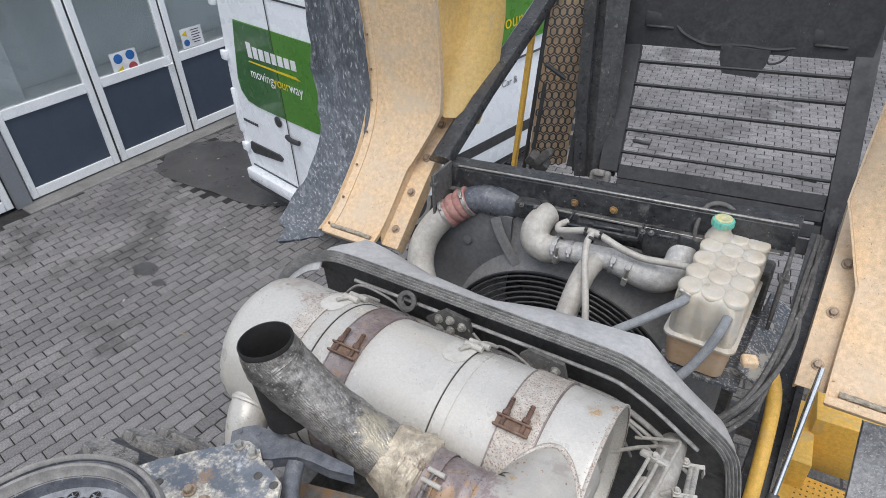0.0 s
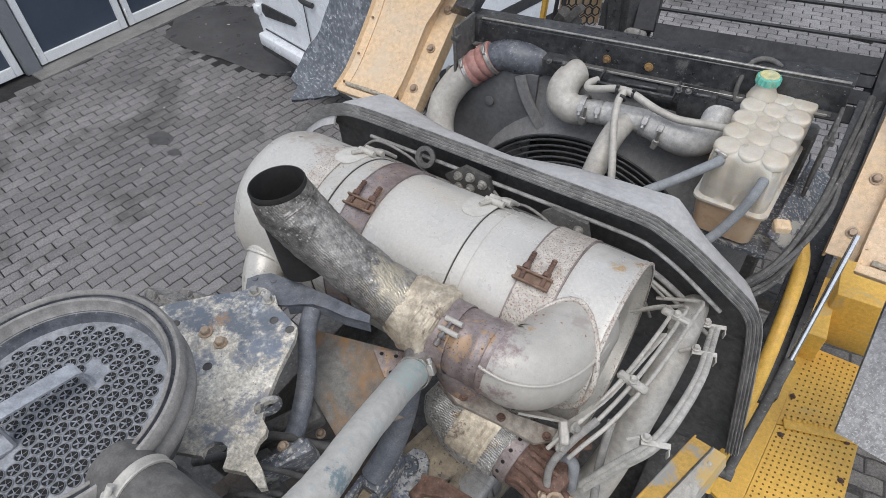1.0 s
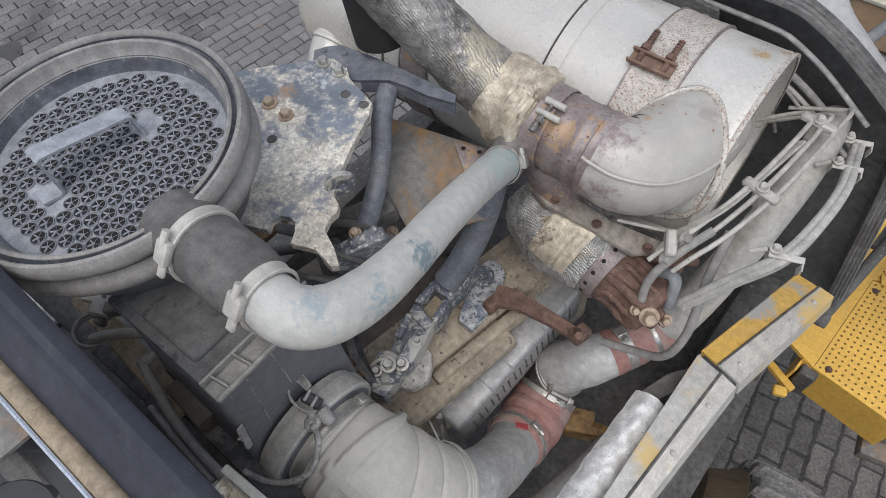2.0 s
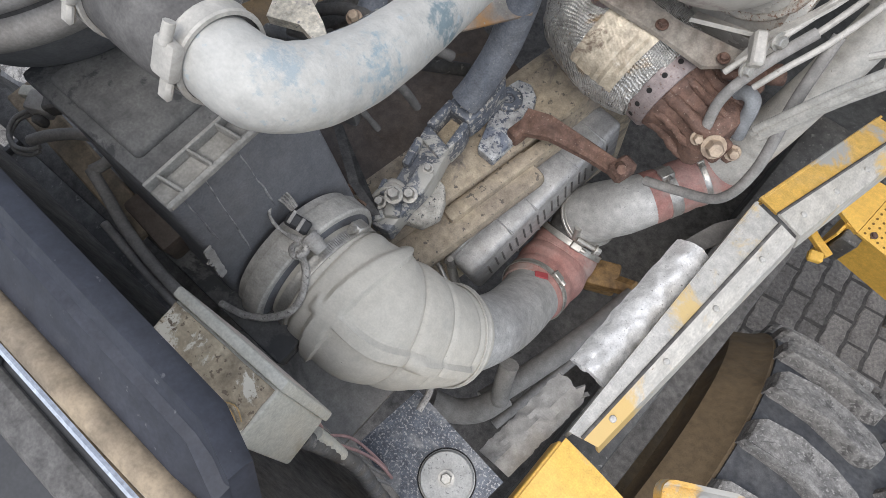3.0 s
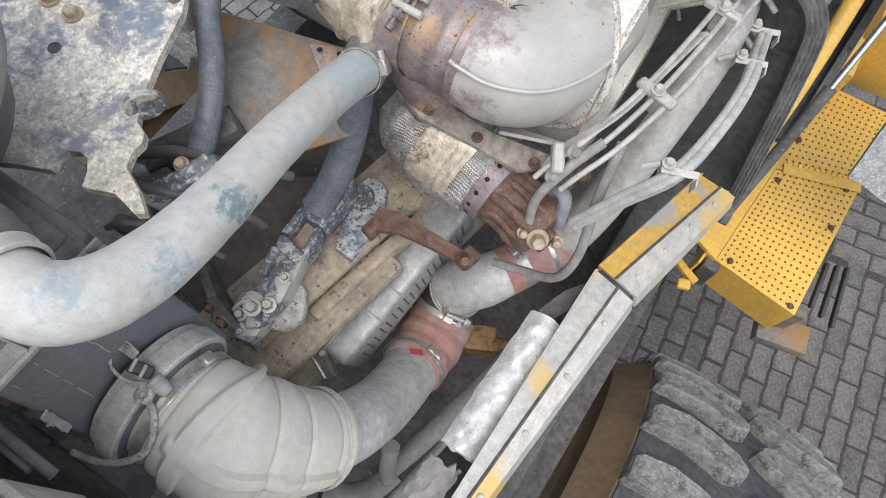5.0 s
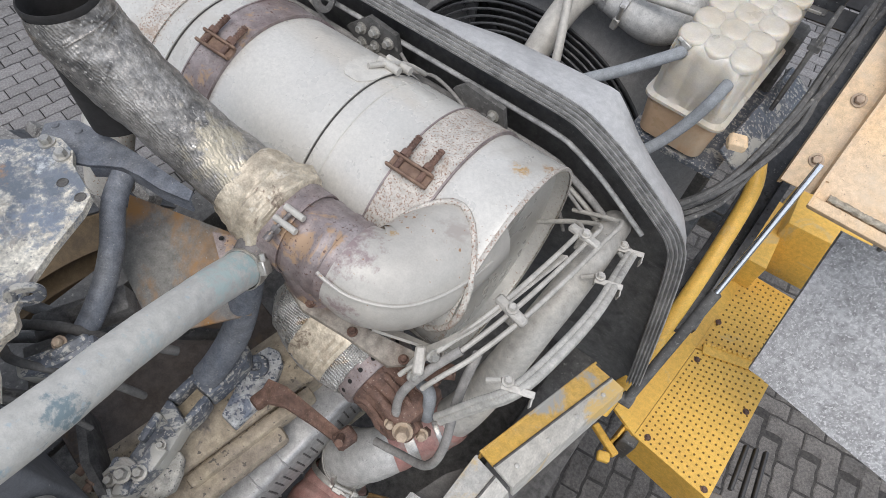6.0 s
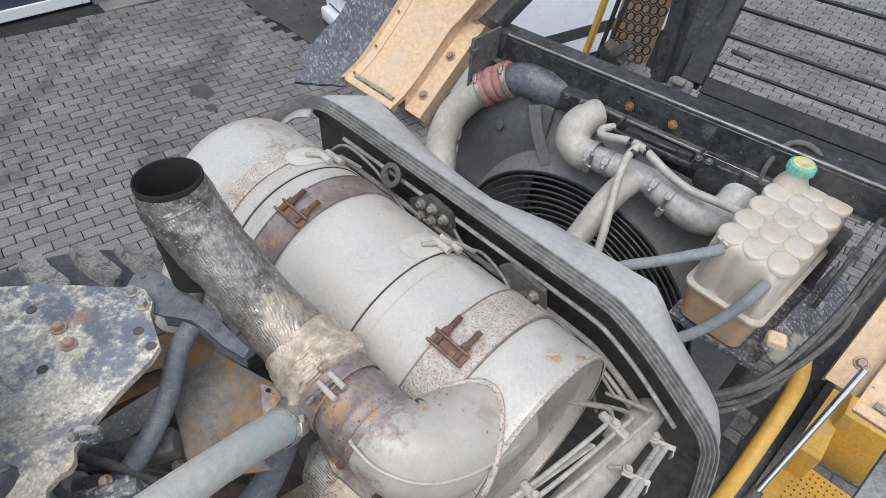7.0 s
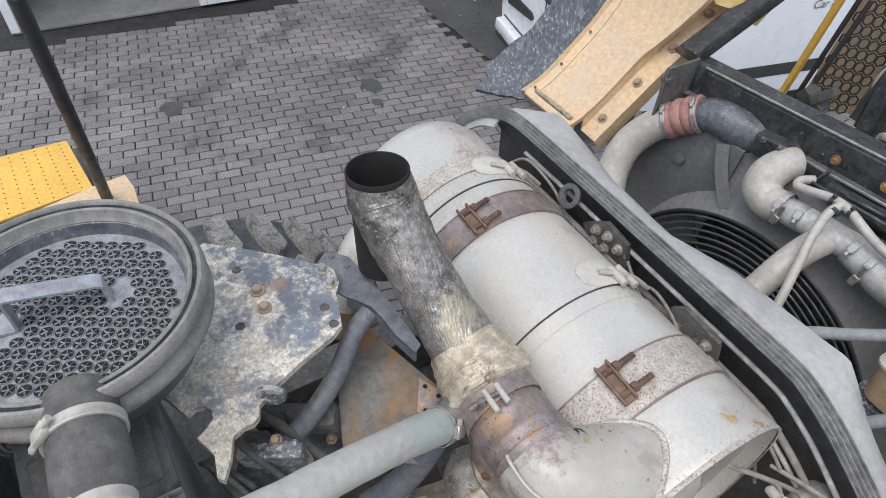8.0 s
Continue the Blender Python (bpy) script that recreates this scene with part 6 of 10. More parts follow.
    for k, pts in enumerate(([(-0.78, 0.42, 2.44), (-0.7, 0.46, 2.47), (-0.65, 0.5, 2.42), (-0.6, 0.56, 2.34)], [(-0.74, 0.38, 2.47), (-0.69, 0.38, 2.5), (-0.64, 0.41, 2.47), (-0.61, 0.45, 2.38), (-0.6, 0.47, 2.3)], [(-0.7, 0.31, 2.47), (-0.66, 0.33, 2.5), (-0.62, 0.36, 2.46), (-0.59, 0.38, 2.36)])):
        bm = mesh_of()
        tube(bm, pts, 0.009 - 0.002 * k, 10, 6, wave=lambda u, q: 0.0008 * math.sin(u * 160))
        part("gap_cable", bm, M["rubber"], t, "dusty black corrugated cable")
    # dark plate beside the filter
    bm = mesh_of()
    prism(bm, [(-0.74, 0.38, 2.21), (-0.64, 0.318, 2.2), (-0.572, 0.3, 2.19), (-0.575, 0.298, 2.1), (-0.74, 0.37, 2.1)], (0.012, 0.012, 0.0))
    side = part("side_plate", bm, M["dark"], t, "dark side plate")
    for q in ((-0.635, 0.318, 2.185), (-0.61, 0.311, 2.15), (-0.6, 0.308, 2.185)):
        bm = mesh_of()
        bolt(bm, q, (0.2, -1, 0.1), 0.009, 0.014)
        part("bolt", bm, M["bolt_rust"], side, "rusty bolt")
    # deeper hoses and harness on the far side
    for k, pts in enumerate(([(-1.0, 0.45, 2.2), (-0.85, 0.5, 2.22), (-0.74, 0.6, 2.16), (-0.68, 0.68, 2.1)], [(-0.95, 0.36, 2.25), (-0.82, 0.44, 2.3), (-0.74, 0.52, 2.26), (-0.7, 0.62, 2.2)])):
        bm = mesh_of()
        tube(bm, pts, 0.014 - 0.003 * k, 10, 5)
        part("harness", bm, M["black_dust"], t, "dusty dark harness")
    return t


engine()


def valve_tray():
    """Dark brown pan seen in the gaps beside the engine."""
    t = thing("belly_pan", (-0.65, 0.8, 1.35), "oily brown belly pan below the engine", "panel")
    bm = mesh_of()
    box(bm, (-0.62, 0.85, 1.4), (1.5, 2.6, 0.02), None, 0.004)
    part("pan", bm, M["dark"], t)
    bm = mesh_of()
    box(bm, (-0.77, 0.56, 2.04), (0.34, 0.5, 0.01), turn(0, 4, -12), 0.002)
    part("tray", bm, M["tray_brown"], t, "brown inner tray")
    for x in (-1.35, -0.01):
        bm = mesh_of()
        box(bm, (x, 0.9, 1.5), (0.12, 2.8, 0.28), None, 0.015, 2)
        part("frame_beam", bm, M["black_dust"], t, "dusty dark frame beam")
    return t


valve_tray()


def pipe_bundle():
    t = thing("steel_pipe_bundle", (-0.15, 0.9, 2.3), "three dusty cream steel pipes held by clamp blocks", "pipe")
    base = [(-0.222, 0.765, 2.385), (-0.205, 0.79, 2.415), (-0.175, 0.845, 2.45), (-0.145, 0.95, 2.475), (-0.128, 1.08, 2.465), (-0.12, 1.19, 2.445), (-0.118, 1.245, 2.43), (-0.15, 1.27, 2.39), (-0.22, 1.27, 2.33)]
    off = [(-0.022, 0.0, 0.004), (0.0, 0.0, 0.0), (0.024, 0.005, 0.002)]
    for k, o in enumerate(off):
        bm = mesh_of()
        pts = [Vector(p) + Vector(o) for p in base]
        if k == 2:
            pts[-3:] = [Vector((-0.09, 1.28, 2.425)), Vector((-0.11, 1.305, 2.40)), Vector((-0.2, 1.31, 2.35))]
        if k == 0:
            pts[-3:] = [Vector((-0.145, 1.21, 2.44)), Vector((-0.17, 1.23, 2.42)), Vector((-0.24, 1.225, 2.36))]
        tube(bm, pts, 0.0049, 12, 7)
        part("pipe", bm, M["pipe_thin"], t)
    for c, d in ((Vector((-0.146, 0.947, 2.482)), Vector((0.2, 0.97, 0.1))), (Vector((-0.13, 1.188, 2.452)), Vector((0.1, 0.97, -0.15)))):
        bm = mesh_of()
        box(bm, c, (0.02, 0.07, 0.014), axes(d), 0.004)
        bolt(bm, c + Z * 0.007, Z, 0.008, 0.009)
        box(bm, c - Z * 0.02, (0.012, 0.02, 0.05), axes(d), 0.003)
        part("clamp_block", bm, M["pipe_thin"], t, "pale clamp block")
    # flat support bracket from the muffler side
    bm = mesh_of()
    strip(bm, smooth_path([(-0.135, 1.12, 2.455), (-0.155, 1.0, 2.47), (-0.175, 0.90, 2.47), (-0.20, 0.845, 2.452), (-0.225, 0.81, 2.43), (-0.235, 0.78, 2.40)], 3), [(-0.008, 0), (0.008, 0), (0.008, 0.005), (-0.008, 0.005)], up=(-0.6, 0, 0.8))
    box(bm, (-0.225, 0.795, 2.425), (0.02, 0.05, 0.03), turn(20, 0, 30), 0.004)
    br = part("support_strap", bm, M["pipe_thin"], t, "flat cream support strap")
    for q in ((-0.21, 0.812, 2.44), (-0.222, 0.775, 2.405)):
        bm = mesh_of()
        bolt(bm, q, (0.8, -0.3, 0.5), 0.009, 0.01)
        part("bolt", bm, M["steel"], br)
    # braided lines that drop to the turbocharger
    for pts, r in (([(-0.175, 0.845, 2.452), (-0.205, 0.79, 2.415), (-0.225, 0.745, 2.36), (-0.215, 0.72, 2.29)], 0.0085), ([(-0.15, 0.86, 2.45), (-0.14, 0.80, 2.37), (-0.12, 0.745, 2.26), (-0.135, 0.72, 2.17), (-0.20, 0.715, 2.12), (-0.26, 0.71, 2.09)], 0.009)):
        bm = mesh_of()
        tube(bm, pts, r, 12, 8)
        part("braided_line", bm, M["rubber_dust"], t, "grey braided oil line")
    return t


pipe_bundle()


def harness_run():
    t = thing("wiring_harness", (-0.06, 1.0, 2.3), "dusty grey wiring harness on small brackets", "cable")
    for k in range(4):
        o = Vector((0.011 * (k % 2), 0.0, 0.011 * (k // 2)))
        bm = mesh_of()
        tube(bm, [Vector(p) + o for p in ((-0.16, 0.77, 2.3), (-0.11, 0.79, 2.42), (-0.065, 0.83, 2.49), (-0.045, 0.95, 2.47), (-0.038, 1.08, 2.43), (-0.045, 1.2, 2.38), (-0.05, 1.3, 2.335))], 0.0065 + 0.0015 * (k % 2), 10, 6)
        part("loom", bm, M["collar"], t)
    for c in ((-0.056, 0.825, 2.50), (-0.043, 1.15, 2.41), (-0.046, 1.291, 2.35)):
        bm = mesh_of()
        box(bm, Vector(c) + Vector((0.0, 0, 0.006)), (0.055, 0.012, 0.003), turn(15, 0, 20), 0.001)
        box(bm, Vector(c) + Vector((0.026, 0, -0.008)), (0.003, 0.014, 0.03), turn(15, 0, 20), 0.001)
        box(bm, Vector(c) + Vector((-0.026, 0, -0.008)), (0.003, 0.014, 0.03), turn(15, 0, 20), 0.001)
        cyl(bm, Vector(c) + Vector((-0.03, 0.0, 0.004)), Vector(c) + Vector((-0.05, -0.01, -0.01)), 0.005, seg=8)
        bolt(bm, Vector(c) + Vector((-0.02, 0, 0.011)), Z, 0.007, 0.008)
        part("clip", bm, M["pipe_thin"], t, "cream metal clip")
    return t


harness_run()


def relay_box():
    t = thing("relay_box", (-0.4, 0.02, 2.48), "dirt-caked off-white plastic relay box with a lid", "box")
    k3, k4, k1 = Vector((-0.472, -0.016, 2.622)), Vector((-0.469, 0.042, 2.626)), Vector((-0.324, 0.051, 2.64))
    dx = (k1 - k4).normalized()
    dy = k4 - k3
    dy = (dy - dx * dy.dot(dx)).normalized()
    dz = Vector((-0.015, 0.009, 0.147)).normalized()
    rot = Matrix((dx, dy, dz)).transposed()
    mid = (k3 + k1) / 2
    w, h = 0.152, 0.142
    bm = mesh_of()
    box(bm, mid - dz * (h / 2 + 0.001) - dy * 0.0065, (w - 0.004, 0.061, h), rot, 0.005, 2)
    part("case", bm, M["relay"], t)
    bm = mesh_of()
    box(bm, mid - dz * (h / 2 - 0.002) + dy * 0.029, (w + 0.003, 0.012, h + 0.006), rot, 0.003, 2)
    lid = part("lid", bm, M["relay"], t, "whitish lid with a proud rim")
    bm = mesh_of()
    box(bm, mid - dz * (h / 2) + dy * 0.0345, (w - 0.03, 0.002, h - 0.03), rot, 0.0005)
    part("label_panel", bm, M["relay_label"], lid, "faded pinkish label")
    bm = mesh_of()
    n1, n2 = 36, 14
    grid = [[bm.verts.new(mid + dx * ((i / n1 - 0.5) * (w - 0.012)) + dy * (-0.035 + j / n2 * 0.055) + dz * (0.0012 + 0.0028 * max(0, noise.noise((i * 0.22, j * 0.3, 3.1)) + 0.25))) for j in range(n2 + 1)] for i in range(n1 + 1)]
    for i in range(n1):
        for j in range(n2):
            bm.faces.new((grid[i][j], grid[i + 1][j], grid[i + 1][j + 1], grid[i][j + 1]))
    thicken(bm, 0.0015)
    part("dirt_layer", bm, M["relay_dirt"], t, "caked brown dirt on top")
    bm = mesh_of()
    box(bm, (-0.41, -0.05, 2.452), (0.06, 0.075, 0.09), None, 0.004)
    part("bracket", bm, M["dark"], t, "dark mounting bracket")
    for q in ((0.026, -0.024, 0.05, -0.012, 0.066, -0.018), (0.028, -0.029, 0.048, -0.018, 0.062, -0.022)):
        bm = mesh_of()
        tube(bm, [mid + dx * q[i] + dy * q[i + 1] + dz * 0.0045 for i in (0, 2, 4)], 0.0007, 6, 5)
        part("straw", bm, M["straw"], t, "dry straw")
    return t


relay_box()


def pad_bracket():
    t = thing("mount_pad", (-0.2, 0.07, 2.05), "blue-black bracket plate with a round pale mount pad", "bracket")
    z = 2.112
    poly = [(-0.115, 0.118, z), (-0.13, -0.02, z), (-0.335, 0.0, z), (-0.318, 0.135, z)]
    bm = mesh_of()
    prism(bm, poly, (0, 0, -0.012))
    part("plate", bm, M["pad_plate"], t)
    o = Vector((-0.187, 0.061, z))
    bm = mesh_of()
    lathe(bm, o, Z, [(0.045, 0), (0.046, 0.002), (0.0445, 0.003), (0.044, 0.0005), (0.0435, 0.009), (0.0415, 0.013), (0.0, 0.014)], 48, cap=(False, False))
    pad = part("pad", bm, M["foot_dust"], t, "round pale mount pad")
    bm = mesh_of()
    bolt(bm, o + Z * 0.013, Z, 0.0095, 0.009)
    part("bolt", bm, M["steel"], pad)
    bm = mesh_of()
    lathe(bm, o, Z, [(0.0485, 0.0006), (0.0445, 0.0006)], 48, cap=(False, False))
    part("rubber_ring", bm, M["soot"], t, "black rubber ring")
    # long dusty ledge behind it
    bm = mesh_of()
    prism(bm, [(-0.35, 0.2, z - 0.02), (-0.355, -0.015, z - 0.02), (-0.64, -0.03, z - 0.015), (-0.64, 0.2, z - 0.015)], (0, 0, -0.01))
    part("ledge", bm, M["dust_grey"], t, "dusty grey ledge")
    return t


pad_bracket()


def small_wires():
    for k, pts in enumerate(([(-0.345, 0.02, 2.5), (-0.355, 0.0, 2.36), (-0.36, -0.02, 2.26), (-0.33, -0.005, 2.2), (-0.285, -0.004, 2.15), (-0.262, 0.0, 2.114)], [(-0.345, 0.02, 2.5), (-0.36, 0.01, 2.36), (-0.372, -0.02, 2.24), (-0.34, 0.008, 2.19), (-0.3, 0.012, 2.16), (-0.27, 0.006, 2.114)],
                             [(-0.345, 0.02, 2.5), (-0.35, 0.0, 2.35), (-0.355, -0.03, 2.25), (-0.32, -0.016, 2.19), (-0.28, -0.014, 2.15), (-0.25, -0.008, 2.114)], [(-0.345, 0.02, 2.5), (-0.35, 0.01, 2.34), (-0.35, -0.01, 2.25), (-0.31, 0.005, 2.2), (-0.28, 0.01, 2.17), (-0.255, 0.002, 2.114)])):
        bm = mesh_of()
        tube(bm, pts, 0.0026, 8, 6)
        solid("wire", bm, M["wire_pink" if k % 2 else "rubber_dust"], "thin faded wire looping from the relay box", "cable")
    bm = mesh_of()
    tube(bm, [(-0.325, 0.012, 2.43), (-0.312, 0.008, 2.38), (-0.3, 0.004, 2.345)], 0.0085, 12, 5)
    solid("cable_collar", bm, M["relay"], "short ivory sleeve on the cable", "cable")
    bm = mesh_of()
    tube(bm, [(-0.33, 0.0, 2.45), (-0.29, 0.0, 2.3), (-0.25, -0.015, 2.22), (-0.2, -0.03, 2.15), (-0.15, -0.04, 2.1)], 0.0105, 16, 24, wave=lambda u, q: 0.0012 * math.sin(u * 260))
    solid("cable_sleeve", bm, M["black_dust"], "dusty dark corrugated cable sleeve below the relay box", "cable")
    bm = mesh_of()
    tube(bm, [(-0.345, 0.15, 2.115), (-0.33, 0.16, 2.13), (-0.30, 0.15, 2.14), (-0.29, 0.11, 2.14)], 0.006, 10, 5)
    solid("cord_end", bm, M["braid"], "frayed cord end lying on the ledge", "cord")
    # lower right pipe work between filter elbow and rail
    for pts, r, nm in (([(-0.33, 0.14, 1.8), (-0.28, 0.16, 1.78), (-0.24, 0.2, 1.78), (-0.22, 0.26, 1.78)], 0.028, "dusty grey drain hose"), ([(-0.25, 0.22, 1.72), (-0.21, 0.35, 1.70), (-0.17, 0.5, 1.70), (-0.14, 0.65, 1.7)], 0.026, "dusty grey return pipe"),
                       ([(-0.22, 0.24, 1.80), (-0.235, 0.27, 1.86), (-0.245, 0.3, 1.9)], 0.02, "short grey branch pipe"), ([(-0.2, 0.2, 1.66), (-0.17, 0.36, 1.66), (-0.14, 0.52, 1.68)], 0.012, "thin dark cable")):
        bm = mesh_of()
        tube(bm, pts, r, 14, 6)
        solid("service_pipe", bm, M["rubber_dust"], nm + " beside the engine", "pipe")
    bm = mesh_of()
    box(bm, (-0.235, 0.655, 1.65), (0.09, 0.07, 0.07), turn(0, 0, 25), 0.008, 2)
    cyl(bm, (-0.2, 0.66, 1.66), (-0.15, 0.67, 1.68), 0.024, seg=8)
    solid("fuel_block", bm, M["amber"], "ochre painted fuel block beside the intake pipe", "fitting")


small_wires()

# ======== hood frame, radiator, expansion tank ========
ARCH = [(-1.54, 2.26), (-1.53, 2.33), (-1.5, 2.385), (-1.44, 2.45), (-1.36, 2.515), (-1.27, 2.557), (-1.18, 2.572), (-0.95, 2.572), (-0.69, 2.57), (-0.4, 2.568), (-0.29, 2.565), (-0.24, 2.553), (-0.155, 2.512), (-0.03, 2.43), (0.02, 2.385), (0.048, 2.32), (0.082, 2.15), (0.115, 1.96), (0.145, 1.78)]


def hood_frame():
    t = thing("hood_arch", (-0.7, 1.4, 1.7), "dusty grey arched bulkhead with a ribbed rubber seal behind the muffler", "bulkhead")
    path = smooth_path([Vector((x, 1.35, z)) for x, z in ARCH], 4)
    n = len(path)
    bm = mesh_of()
    strip(bm, path, [(-0.014, -0.014), (0.02, -0.014), (0.023, 0.0), (0.021, 0.007), (0.0175, -0.003), (0.0135, 0.01), (0.0085, -0.002), (0.0045, 0.011), (-0.0005, -0.002), (-0.0045, 0.01), (-0.009, -0.003), (-0.0125, 0.007), (-0.016, -0.002)], up=(0, -0.55, 0.83))
    part("rubber_seal", bm, M["seal"], t, "ribbed grey rubber seal")

    def fall(x):
        tab = ((-1.6, 0.05), (-1.28, 0.05), (-1.2, 0.02), (-1.1, 0.045), (-0.95, 0.09), (-0.72, 0.13), (-0.66, 0.125), (-0.6, 0.06), (-0.5, 0.05), (-0.3, 0.035), (-0.24, 0.02), (-0.15, 0.06), (-0.08, 0.075), (0.3, 0.085))
        for (a, b), (c, d) in zip(tab, tab[1:]):
            if x <= c:
                return b + (d - b) * (x - a) / (c - a)
        return 0.085
    # dusty ridge behind the seal, falling to the fan side
    bm = mesh_of()
    sect = []
    for i, p in enumerate(path):
        if p.x < -1.3:
            continue
        tang = (path[min(i + 1, n - 1)] - path[max(i - 1, 0)]).normalized()
        inn = Vector((tang.z, 0, -tang.x))
        f = fall(p.x)
        up = [p + Vector((0, 0.012, 0)) - inn * 0.001, p + Vector((0, 0.05, 0)) + inn * f * 0.06, p + Vector((0, 0.1, 0)) + inn * f * 0.4, p + Vector((0, 0.14, 0)) + inn * f * 0.85, p + Vector((0, 0.152, 0)) + inn * (f + 0.02), p + Vector((0, 0.155, 0)) + inn * (f + 0.05),
              p + Vector((0, 0.155, 0)) + inn * (f + 0.16)]
        low = [q + inn * 0.006 - Y * (0.006 if k > 3 else 0.0) for k, q in enumerate(up)]
        sect.append(up + low[::-1])
    rings(bm, sect)
    part("ridge", bm, M["seal_panel"], t)
    bm = mesh_of()
    left = [p for p in path if p.x < -1.27]
    strip(bm, left, [(-0.01, -0.016), (0.05, -0.016), (0.05, -0.01), (-0.01, -0.01)], up=(0, -0.55, 0.83))
    part("end_curl", bm, M["seal_panel"], t, "grey curled end of the frame")
    # dark inner wall below the seal
    bm = mesh_of()
    sect = [[p + Vector((0, 0.01, -0.006)), Vector((p.x * 0.97 - 0.02, 1.40, max(p.z - 0.07, 1.62))), Vector((p.x * 0.95 - 0.03, 1.42, 1.6))] for p in path if p.x > -1.37]
    rings(bm, sect, close=False)
    thicken(bm, 0.004)
    part("inner_wall", bm, M["wall_dark"], t, "dusty black inner wall")
    return t


hood_frame()


def wall_clutter():
    t = thing("sensor_bracket", (-0.85, 1.3, 2.35), "black bracket plate with bolted sensors behind the muffler", "bracket")
    bm = mesh_of()
    prism(bm, [(-0.87, 1.34, 2.47), (-0.80, 1.34, 2.53), (-0.72, 1.34, 2.52), (-0.70, 1.34, 2.43), (-0.80, 1.34, 2.40)], (0, -0.012, 0))
    part("plate", bm, M["black_dust"], t)
    bm = mesh_of()
    prism(bm, [(-0.55, 1.33, 2.48), (-0.52, 1.33, 2.51), (-0.42, 1.33, 2.50), (-0.40, 1.33, 2.42), (-0.5, 1.33, 2.40)], (0, -0.012, 0))
    part("plate", bm, M["black_dust"], t)
    for q in ((-0.82, 1.328, 2.49), (-0.78, 1.328, 2.5), (-0.82, 1.328, 2.45), (-0.78, 1.328, 2.46), (-0.74, 1.328, 2.49), (-0.44, 1.318, 2.47), (-0.42, 1.318, 2.44)):
        bm = mesh_of()
        bolt(bm, q, (0, -1, 0.2), 0.01, 0.014)
        part("bolt", bm, M["steel"], t, "dull bolt")
    bm = mesh_of()
    for x, z in ((-0.49, 2.455), (-0.93, 2.515)):
        bm = mesh_of()
        lathe(bm, (x, 1.325, z), (0, -1, 0.6), [(0.032, 0), (0.033, 0.008), (0.027, 0.01), (0.019, 0.009), (0.017, -0.004)], 28, cap=(False, False))
        part("grommet", bm, M["black_dust"], t, "round grey ring bracket")
    for pts in ([(-1.16, 1.3, 2.47), (-1.1, 1.31, 2.52), (-1.0, 1.32, 2.5), (-0.93, 1.32, 2.46), (-0.86, 1.32, 2.42)], [(-0.7, 1.32, 2.49), (-0.66, 1.32, 2.46), (-0.6, 1.32, 2.48), (-0.52, 1.31, 2.46), (-0.46, 1.3, 2.4)],
                [(-0.42, 1.3, 2.47), (-0.34, 1.31, 2.45), (-0.27, 1.31, 2.42), (-0.18, 1.31, 2.36)], [(-0.36, 1.29, 2.46), (-0.3, 1.31, 2.40), (-0.24, 1.31, 2.34), (-0.2, 1.3, 2.28)]):
        bm = mesh_of()
        tube(bm, pts, 0.0042, 10, 5)
        part("thin_pipe", bm, M["rubber_dust"], t, "thin dusty pipe")
    # stepped sheet edge and pipes that run along the wall
    for off, zz, r, mat, nm in ((1.345, -0.075, 0.006, "seal", "sheet_edge"), (1.33, -0.13, 0.008, "rubber_dust", "wall_pipe"), (1.325, -0.155, 0.006, "pipe", "wall_pipe")):
        bm = mesh_of()
        pts = [Vector((x * 0.96 - 0.02, off, z + zz)) for x, z in ARCH if -1.25 < x < 0.02]
        tube(bm, pts, r, 10, 4)
        part(nm, bm, M[mat], t, "dusty line along the wall")
    for x in (-1.05, -0.66, -0.34):
        bm = mesh_of()
        box(bm, (x, 1.335, 2.4), (0.05, 0.014, 0.07), turn(0, 8, 0), 0.004)
        box(bm, (x + 0.01, 1.322, 2.41), (0.022, 0.016, 0.03), None, 0.003)
        part("clip_block", bm, M["black_dust"], t, "dusty clip block")
    return t


wall_clutter()

FAN = Vector((-0.684, 2.0, 1.708))


